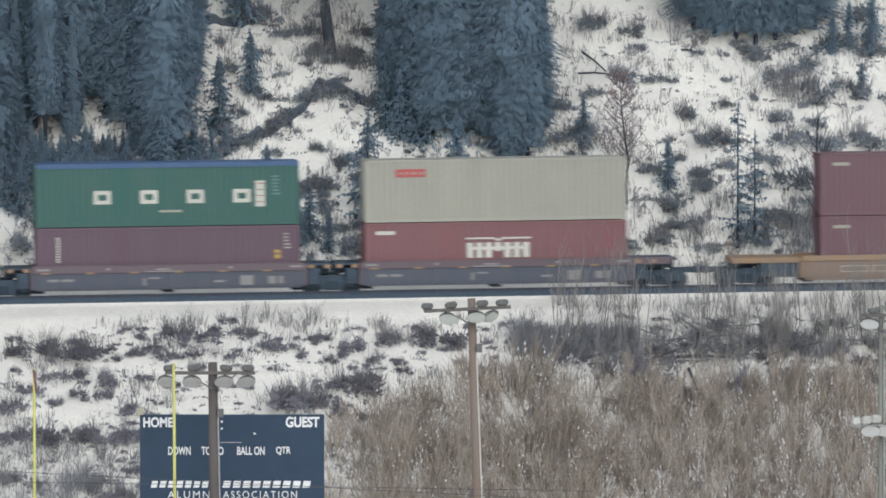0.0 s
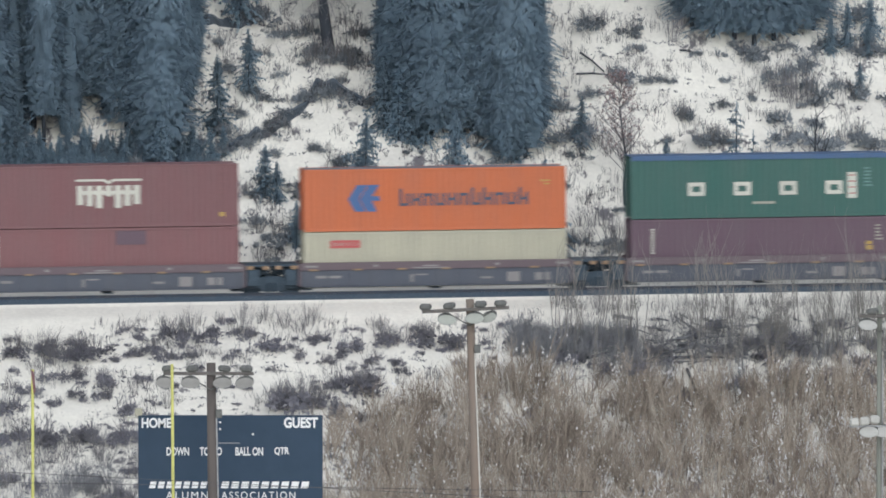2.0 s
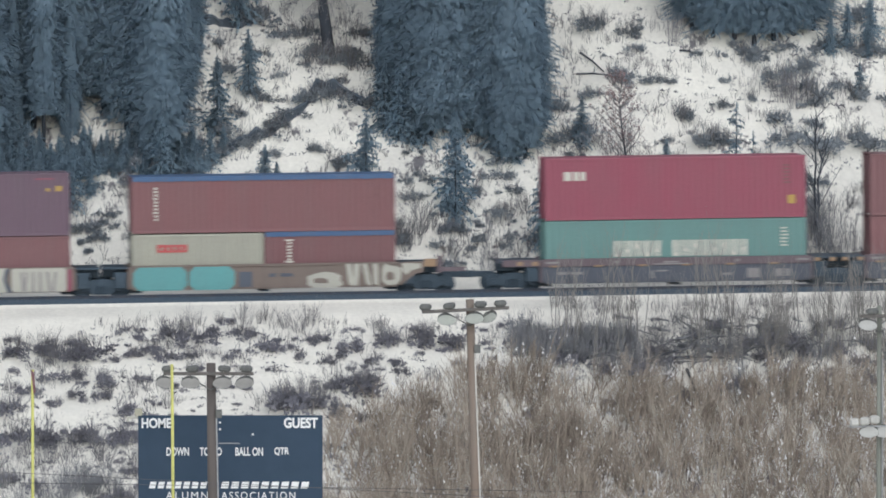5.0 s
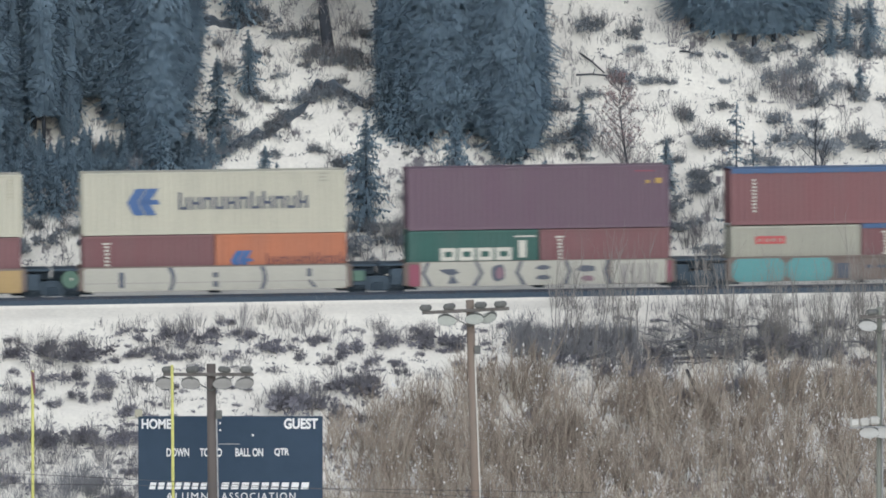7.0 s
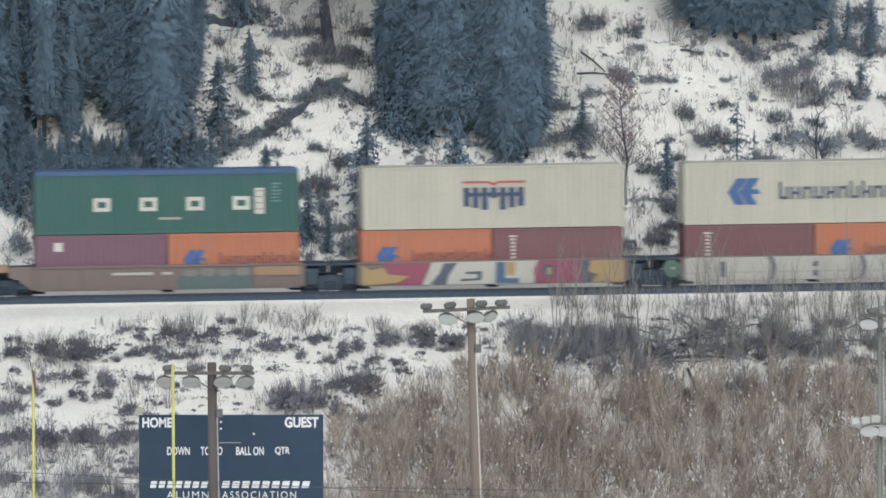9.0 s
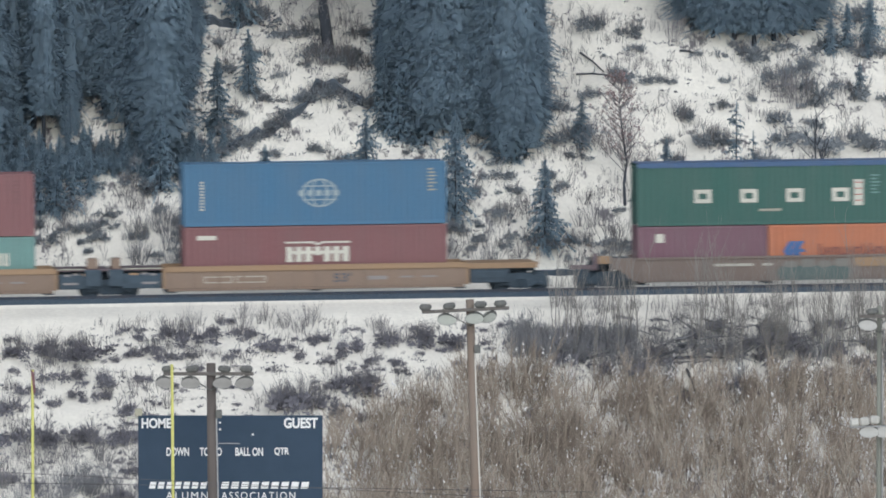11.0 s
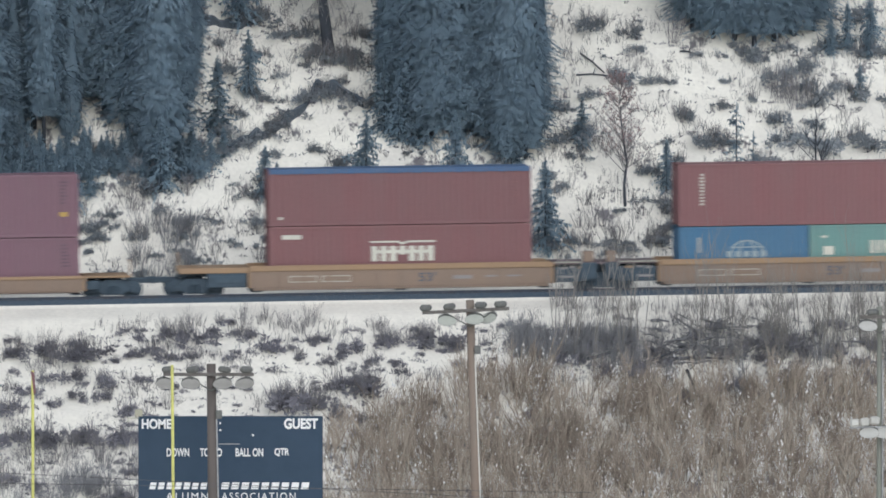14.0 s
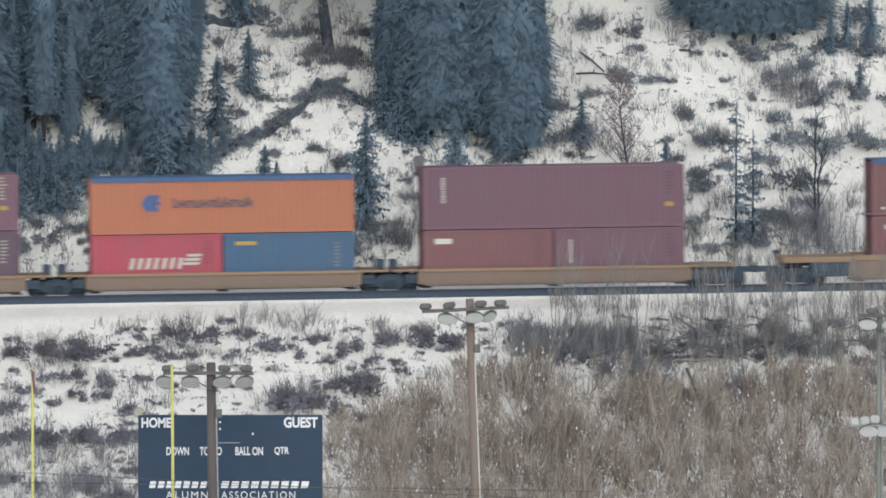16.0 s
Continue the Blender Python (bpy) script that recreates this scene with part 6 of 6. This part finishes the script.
def tufts(label, count, x0, x1, q0, q1, seed, keep):
    """Countless small clumps of dead grass and twigs that stick out of the snow."""
    random.seed(seed)
    s = Soup()
    while count:
        x, q = rnd(x0, x1), rnd(q0, q1)
        y = q / math.cos(YAW) + x * math.tan(YAW)
        if noise.noise((x * 0.45, q * 0.45, seed)) < keep:
            continue
        count -= 1
        z, k = height(x, y), rnd(0.08, 0.26)
        for _ in range(9):
            p = Vector((x + rnd(-k, k), y + rnd(-k, k), z + rnd(-0.02, 0.04)))
            o = Vector((rnd(-1, 1), rnd(-1, 1), rnd(0.1, 1.1))).normalized()
            side = o.cross(Vector((rnd(-1, 1), rnd(-1, 1), rnd(-1, 1)))).normalized()
            L, w = rnd(0.08, 0.25), rnd(0.012, 0.04)
            s.poly([tuple(p - side * w), tuple(p + o * L * 0.6 - side * w), tuple(p + o * L), tuple(p + o * L * 0.6 + side * w)])
    return tagged(new("grass_tufts", s.mesh(SHRUB)), label, "grass", kind="stuff")


tufts("dark dead grass tufts in the snow below the track", 900, -22, 22, -20, -5.2, 3, -0.12)
tufts("dark dead grass tufts on the snowy hill", 1500, -22, 23, 7.5, 25, 4, -0.15)


def dry_stems(label, count, x0, x1, q0, q1, seed, keep):
    """Thin upright stems of dead weeds, each a bent pair of rods."""
    random.seed(seed)
    s = Soup()
    while count:
        x, q = rnd(x0, x1), rnd(q0, q1)
        if noise.noise((x * 0.7, q * 0.7, seed)) < keep:
            continue
        count -= 1
        for _ in range(5):
            u, v = x + rnd(-0.22, 0.22), q + rnd(-0.2, 0.2)
            y = v / math.cos(YAW) + u * math.tan(YAW)
            p = Vector((u, y, height(u, y) - 0.03))
            m = p + Vector((rnd(-0.06, 0.06), rnd(-0.06, 0.06), rnd(0.1, 0.3)))
            s.rod(p, m, 0.010, 0.008)
            s.rod(m, m + Vector((rnd(-0.15, 0.15), rnd(-0.1, 0.1), rnd(0.02, 0.28))), 0.008, 0.003)
    return tagged(new("dry_weeds", s.mesh(TWIG)), label, "weeds", kind="stuff")


dry_stems("thin grey weed stems on the snow below the track", 900, -22, 12, -19, -4.6, 14, 0.1)
dry_stems("thin grey weed stems on the bench beside the track", 420, 5.5, 22, -7.5, -3.8, 16, -0.1)
dry_stems("thin grey weed stems on the snowy hill", 1700, -22, 23, 7.4, 25, 15, 0.12)


def thicket(name, label, mat, count, region, tall, r, stems, seed, lean=0.5, fork=6, spread=0.55):
    """Bare bushes too many to count, in one sheet of stems."""
    random.seed(seed)
    s = Soup()
    made = 0
    while made < count:
        x, y = rnd(region[0], region[1]), rnd(region[2], region[3])
        if not region[4](x, y):
            continue
        twiggy(s, (x, y, height(x, y) - 0.05), rnd(*tall), lean, stems, r, fork, spread)
        made += 1
    return tagged(new(name, s.mesh(mat)), label, "thicket", kind="stuff")


def edge(x):
    """The uphill limit of the willow thicket, as a distance from the track."""
    return float(np.interp(x, [-6, -3, 1, 4, 9, 14, 20, 30], [-14.8, -11.9, -10.0, -9.6, -10.2, -10.0, -10.0, -10.0]))


def loose(x, y, k):
    """Thins the thicket out in patches, so that the snow shows."""
    return noise.noise((x * 0.5, across(x, y) * 0.5, 17)) > k + (0.12 if x < 1.5 else 0.0)


thicket("willow_thicket", "dense brown leafless willow thicket on the lower slope", WILLOW, 620, (-5.5, 22, -27, -8, lambda x, y: -23 < across(x, y) < edge(x) and loose(x, y, -0.52)), (1.2, 2.6), 0.027, 4, 81, 0.75, 7, 0.6)
thicket("willow_thicket", "russet leafless willow stems among the thicket", WILLOW_RED, 610, (-4, 22, -25, -8, lambda x, y: -22 < across(x, y) < edge(x) - 0.3 and loose(x, y, -0.42)), (1.0, 2.3), 0.019, 5, 82, 0.8, 8, 0.7)
thicket("willow_thicket", "pale forked willow stems that rise from the thicket", WILLOW_PALE, 60, (-3, 22, -25, -10, lambda x, y: -21 < across(x, y) < edge(x) - 0.8), (2.0, 3.6), 0.030, 2, 87, 0.6, 6, 0.6)
thicket("willow_thicket", "tall arching pale willow stems in front of the thicket", WILLOW_PALE, 60, (-4.5, 22, -27, -12, lambda x, y: -24 < across(x, y) < edge(x) - 2.0), (2.2, 3.8), 0.027, 2, 90, 0.7, 6, 0.6)


def gap_snow(count, seed):
    """White slivers added among the twigs for bright ground snow seen through gaps."""
    random.seed(seed)
    s = Soup()
    while count:
        x, y = rnd(-5.5, 22), rnd(-27, -8)
        q = across(x, y)
        if not -23 < q < edge(x) + 0.3 or noise.noise((x * 1.3, q * 1.0, 5)) < rnd(0.1, 0.5):
            continue
        count -= 1
        c = Vector((x, y, height(x, y) + abs(random.gauss(0, 0.6))))
        a, w, t = rnd(0, 3.14), rnd(0.02, 0.06), rnd(0.04, 0.14)
        u, v = Vector((math.cos(a), math.sin(a), rnd(-0.5, 0.5))) * w, Vector((-math.sin(a), math.cos(a), 0)) * w * 0.6
        top, low = tuple(c + Vector((rnd(-0.02, 0.02), 0, t))), tuple(c - Vector((0, 0, t * 0.6)))
        ring = [tuple(c + u), tuple(c + v), tuple(c - u), tuple(c - v)]
        for i in range(4):
            s.poly([ring[i], ring[(i + 1) % 4], top])
            s.poly([ring[(i + 1) % 4], ring[i], low])
    return tagged(new("gap_snow", s.mesh(SNOWCLUMP)), "white slivers added for bright ground snow seen between the stems", "snow", kind="stuff")


gap_snow(8000, 91)
thicket("grey_brush", "sparse grey leafless brush at the foot of the slope", TWIG, 230, (-22, -4, -24, -12, lambda x, y: -22 < across(x, y) < -14.5), (0.6, 1.5), 0.010, 6, 83, 0.8)
thicket("grey_brush", "dense grey leafless brush beside the scoreboard", BRUSH, 46, (-20, -13.6, -26, -12, lambda x, y: -22.5 < across(x, y) < (-17.0 if x > -17.0 else -20.8) and noise.noise((x * 0.35, y * 0.25, 33)) > -0.2), (0.8, 1.8), 0.014, 8, 96, 0.7, 8)
thicket("grey_brush", "dense dark leafless brush in a mound below the bench", BRUSH, 150, (3.2, 8.8, -10, -5, lambda x, y: -8.6 < across(x, y) < -6.3), (0.55, 1.3), 0.014, 9, 88, 1.1, 8)
thicket("grey_brush", "dark leafless brush between the saplings", BRUSH, 75, (10, 22, -11, -5, lambda x, y: -9.8 < across(x, y) < -6.3 and noise.noise((x * 0.4, y * 0.4, 9)) > 0.0), (0.6, 1.3), 0.013, 8, 89, 0.9, 8)
thicket("grey_brush", "tall grey leafless saplings beside the track bench", SAPLING, 38, (5.0, 22, -12, -4, lambda x, y: -9.2 < across(x, y) < -5.2 and noise.noise((x * 0.45, 3, 1)) > -0.25), (3.2, 6.0), 0.026, 2, 84, 0.22, 9, 0.4)
thicket("grey_brush", "fine pale leafless whips that reach up before the wagons", SAPLING, 16, (6.0, 22, -12, -4, lambda x, y: -9.0 < across(x, y) < -5.4 and noise.noise((x * 0.5, 8, 2)) > -0.2), (2.4, 4.6), 0.012, 4, 92, 0.35, 9, 0.5)
thicket("grey_brush", "dense hazy thicket of leafless saplings on the bank", SAPLING, 16, (14.5, 22, -12, -3, lambda x, y: -10.0 < across(x, y) < -5.2), (2.6, 5.2), 0.016, 4, 93, 0.3, 10, 0.5)
thicket("grey_brush", "low grey brush on the slope above the willows", TWIG, 150, (4.0, 22, -14, -5, lambda x, y: -11.8 < across(x, y) < -6.2), (0.7, 1.6), 0.011, 7, 85, 0.8)
thicket("hill_brush", "dense grey leafless brush at the foot of the hill", BRUSH, 30, (-14.5, -11.6, 4, 11, lambda x, y: 7.6 < across(x, y) < 10.6 and noise.noise((x * 0.7, y * 0.7, 21)) > -0.12), (0.9, 2.2), 0.013, 7, 94, 0.6, 8)
thicket("hill_brush", "tall grey leafless brush behind the track", BRUSH, 26, (15.2, 19.5, 8, 13, lambda x, y: 7.6 < across(x, y) < 10.2), (1.2, 3.0), 0.014, 6, 95, 0.45, 8)
thicket("hill_brush", "grey leafless brush behind the track", BRUSH, 16, (-3.5, 3.0, 6, 12, lambda x, y: 7.6 < across(x, y) < 9.8 and noise.noise((x * 0.7, y * 0.7, 25)) > -0.1), (0.8, 1.9), 0.012, 6, 96, 0.6, 8)
thicket("hill_brush", "scattered grey twigs on the snowy hill", TWIG, 320, (-22, 22, 5, 26, lambda x, y: 7.5 < across(x, y) < 24 and noise.noise((x * 0.35, y * 0.35, 2)) > -0.05), (0.3, 1.0), 0.010, 5, 86, 0.8, 4)


# ---- sports ground in front of the slope ----
def beam(bm, a, b, r, sides=10):
    tube(bm, a, b, r, r, sides)


def floodlight(root, x, z, size, tilt, glass):
    """A bowl reflector that opens downwards and towards the field."""
    bm = bmesh.new()
    loops = []
    for r, d in ((0.07, 0.0), (0.15, 0.05), (0.24, 0.18), (0.27, 0.32)):
        loops.append([bm.verts.new((r * math.cos(i * math.pi / 8), -d * 0.75 + r * math.sin(i * math.pi / 8) * 0.66, -d * 0.66 + r * math.sin(i * math.pi / 8) * 0.75)) for i in range(16)])
    for a, b in zip(loops, loops[1:]):
        for i in range(16):
            j = (i + 1) % 16
            bm.faces.new((a[i], a[j], b[j], b[i]))
    bm.faces.new(loops[0])
    ob = part("lamp", bm, LAMPDARK, root, "", True)
    ob.matrix_basis = pose(x, -0.2, z, 0, 0, tilt) @ Matrix.Diagonal((size * 1.25, size, size * 0.85, 1))
    bm = bmesh.new()
    bm.faces.new([bm.verts.new((0.262 * math.cos(i * math.pi / 8), -0.235 + 0.262 * math.sin(i * math.pi / 8) * 0.66, -0.205 + 0.262 * math.sin(i * math.pi / 8) * 0.75)) for i in range(16)])
    part("glass", bm, glass, ob)
    return ob


def light_pole(x, y, top, lean, arm, lamps, boxes, label, wood, glass, r=0.19, rise=0.0):
    root = tagged(new("floodlight_pole"), label, "floodlight pole", "floodlight poles of the sports ground")
    root.matrix_basis = pose(x, y, FIELD)
    h = top - FIELD
    bm = bmesh.new()
    tube(bm, (lean * h, 0, -0.3), (0, 0, h), r * 1.25, r, 14)
    part("post", bm, wood, root, "", True)
    bm = bmesh.new()
    box(bm, arm[0], arm[1], -0.29, -0.17, -0.07, 0.07, 0.015)
    ob = part("crossarm", bm, ARM, root)
    ob.matrix_basis = pose(0, 0, h - 0.42, 0, -math.degrees(math.atan(rise)))
    for d in (-1, 1):
        bm = bmesh.new()
        tube(bm, (0, -0.2, h - 1.1), (d * 0.95, -0.3, h - 0.5 + d * 0.95 * rise), 0.028, 0.028, 6)
        part("brace", bm, LAMPDARK, root)
    for lx, t in lamps:
        floodlight(root, lx, h - 0.58 + lx * rise, 1.2, t, glass)
        bm = bmesh.new()
        tube(bm, (lx, -0.23, h - 0.62 + lx * rise), (lx, -0.23, h - 0.48 + lx * rise), 0.03, 0.03, 6)
        part("bracket", bm, LAMPDARK, root)
    for lx in boxes:
        bm = bmesh.new()
        box(bm, -0.25, 0.25, -0.17, 0.17, -0.08, 0.18, 0.08)
        ob = part("ballast_box", bm, LAMPDARK, root)
        ob.matrix_basis = pose(lx, -0.23, h - 0.27 + lx * rise, rnd(-8, 8), rnd(-10, 10), rnd(-20, 20))
    bm = bmesh.new()
    box(bm, 0.19, 0.45, -0.25, -0.05, h - 2.25, h - 1.9, 0.02)
    part("junction_box", bm, LAMPDARK, root)
    bm = bmesh.new()
    tube(bm, (r + 0.03, -0.1, h - 2.2), (r * 1.25 + 0.03 + lean * h, -0.1, 0.0), 0.032, 0.032, 8)
    part("conduit", bm, PIPE if glass is LAMPGLASS else LAMPGREY, root, "thin conduit along the pole")
    return root


random.seed(31)
light_pole(-9.5, -47.5, -0.16, 0.012, (-1.95, 1.75), [(-1.95, 20), (-0.85, 5), (0.5, -5), (1.45, -15)], [-1.75, -0.75, 0.55, 1.45], "dark weathered wooden floodlight pole with a lamp crossarm", POLEWOOD_DARK, LAMPGLASS_DULL)
light_pole(1.13, -40, 2.02, 0.03, (-2.0, 1.65), [(-1.02, 12), (0.22, -6), (0.92, -35)], [-1.85, -0.85, 0.45, 1.28], "weathered wooden floodlight pole with a tilted lamp crossarm", POLEWOOD, LAMPGLASS, 0.17, 0.05)
p = light_pole(18.27, -40, 1.75, 0.0, (-0.8, 1.6), [(-0.55, 10), (0.5, 0), (1.3, -10)], [-0.3, 0.9], "grey floodlight pole with two rows of lamps", GALV, LENS, 0.10)
bm = bmesh.new()
box(bm, -1.25, 1.3, -0.27, -0.17, 8.95, 9.05, 0.01)
part("lower_crossarm", bm, LAMPGREY, p)
for lx, lz, w in ((-1.05, 9.2, 0.2), (-0.62, 9.24, 0.2), (-0.2, 9.3, 0.2), (0.5, 9.3, 0.2), (0.95, 9.34, 0.2)):
    bm = bmesh.new()
    box(bm, -w, w, -0.12, 0.11, -0.17, 0.17, 0.07)
    ob = part("lamp_box", bm, LENS, p)
    ob.matrix_basis = pose(lx, -0.385, lz, rnd(-12, 4), rnd(-8, 8), rnd(-12, 12))
for lx in (-0.42, 0.2, 0.85):
    floodlight(p, lx, 9.0, 1.25, rnd(-15, 15), LENS)


def goal_posts():
    root = tagged(new("goal_posts"), "bright yellow football goal posts", "goal posts")
    root.matrix_basis = pose(-13.82, -51, FIELD)
    for x, top in ((-2.83, 12.1), (2.83, 12.32)):
        bm = bmesh.new()
        beam(bm, (x + (0.06 if x > 0 else 0.0), 0, 3.05), (x, 0, top), 0.06, 12)
        part("upright", bm, GOAL, root, "", True)
    bm = bmesh.new()
    beam(bm, (-2.89, 0, 3.05), (2.89, 0, 3.05), 0.075, 12)
    part("crossbar", bm, GOAL, root, "", True)
    bm = bmesh.new()
    beam(bm, (0, 1.6, -0.2), (0, 1.6, 2.4), 0.1, 12)
    beam(bm, (0, 1.6, 2.4), (0, 0.05, 3.05), 0.09, 12)
    part("gooseneck", bm, GOAL, root, "", True)
    bm = bmesh.new()
    plate(bm, [(-2.9, 12.1), (-2.78, 11.1), (-2.7, 11.2), (-2.76, 12.0)], -0.07)
    part("wind_ribbon", bm, PAINT["brown_red"], root, "small faded red wind ribbon")


goal_posts()


def scoreboard():
    root = tagged(new("scoreboard"), "navy blue football scoreboard with white lettering", "scoreboard")
    root.matrix_basis = pose(-12.61, -44, FIELD)
    w, top, low = 7.63, 9.73, 5.4
    bm = bmesh.new()
    box(bm, 0, w, -0.10, 0.25, low, top, 0.02)
    part("panel", bm, BOARD, root)
    for x in (1.0, w - 1.0):
        bm = bmesh.new()
        box(bm, x - 0.12, x + 0.12, 0.02, 0.24, -0.3, low - 0.002, 0.02)
        part("post", bm, LAMPGREY, root)
    k = 1 / 42.75

    def spot(px, py):
        return (px - 245) * k, top - (py - 736) * k

    for text, x0, x1, y0, y1, bold in (("HOME", 251, 304, 758, 740, 0.035), ("GUEST", 503, 563, 758, 739, 0.035), ("DOWN", 295, 335, 807, 792, 0.025), ("TO GO", 354, 393, 807, 792, 0.025), ("BALL ON", 417, 466, 807, 792, 0.025), ("QTR", 486, 512, 807, 792, 0.025), ("ALUMNI", 294, 376, 884, 871, 0.0), ("ASSOCIATION", 392, 523, 884, 871, 0.0)):
        a, b = spot(x0, y0), spot(x1, y1)
        stencil(root, text, a[0], a[1], b[0] - a[0], b[1] - a[1], LETTER, -0.112, bold, 1.3 if text[0] == "A" else 1.0)
    # clock colon, dot and fine line
    for px, py, s in ((390, 748, 1.7), (390, 760, 1.7), (448, 769, 1.7)):
        bm = bmesh.new()
        a = spot(px, py)
        rect(bm, a[0] - s * k, a[0] + s * k, a[1] - s * k, a[1] + s * k, -0.108)
        part("dot", bm, LETTER, root)
    bm = bmesh.new()
    a, b = spot(387, 785.5), spot(425, 784)
    rect(bm, a[0], b[0], a[1], b[1], -0.108)
    part("fine_line", bm, LAMPGREY, root)
    # sponsor line: heavy plain blocks
    for x0, x1, n in ((264, 369, 7), (391, 550, 9)):
        step = (x1 - x0) / n
        for i in range(n):
            bm = bmesh.new()
            a, b = spot(x0 + i * step, 865), spot(x0 + i * step + step * 0.8, 853)
            plate(bm, [(a[0], a[1]), (b[0] - 0.03, a[1]), (b[0] + 0.03, b[1]), (a[0] + 0.06, b[1])], -0.108)
            part("name_block", bm, LETTER, root, "heavy white block of a word mark")
    bm = bmesh.new()
    box(bm, -0.14, 0.17, -0.16, 0.2, top + 0.002, top + 0.29, 0.02)
    part("junction_box", bm, PAINT["cream"], root, "cream metal box on the board's corner")
    bm = bmesh.new()
    box(bm, -0.47, -0.003, -0.06, 0.06, top - 0.12, top - 0.03, 0.012)
    box(bm, -0.47, -0.36, -0.06, 0.06, top - 0.24, top - 0.122, 0.012)
    part("bracket", bm, PAINT["mark_white"], root, "white bent bracket beside the board")


scoreboard()


def cable(points, r=0.012):
    bm = bmesh.new()
    cord(bm, points, r)
    return tagged(new("cable", mesh_of(bm, WIRE)), "thin dark overhead cable across the sports ground", "cable", "cables")


for z0, z1 in ((-4.12, -4.75), (-4.55, -4.72)):
    cable([(-60 + 6 * i, -55, z0 + (z1 - z0) * ((-60 + 6 * i) + 17.8) / 13 - 0.002 * (i - 5) ** 2 + 0.08) for i in range(12)])


# ---- what moves: the train rolls to the right and gains a little speed ----
def gone(t):
    """Metres rolled since the start."""
    return 13.8315 * t + 0.0081 * t * t


def motions():
    seconds = [float(i) for i in range(17)]
    for ob, s, z in TRAIN:
        walk(ob, [(t, TRACK @ Matrix.Translation((s + gone(t), 0, z))) for t in seconds])
    ticks = [i / FPS for i in range(16 * FPS + 1)]
    for ob, a in WHEELS:
        walk(ob, [(t, Matrix.Translation((a, 0, 0.46)) @ Matrix.Rotation(gone(t) / 0.46, 4, "Y")) for t in ticks])


motions()
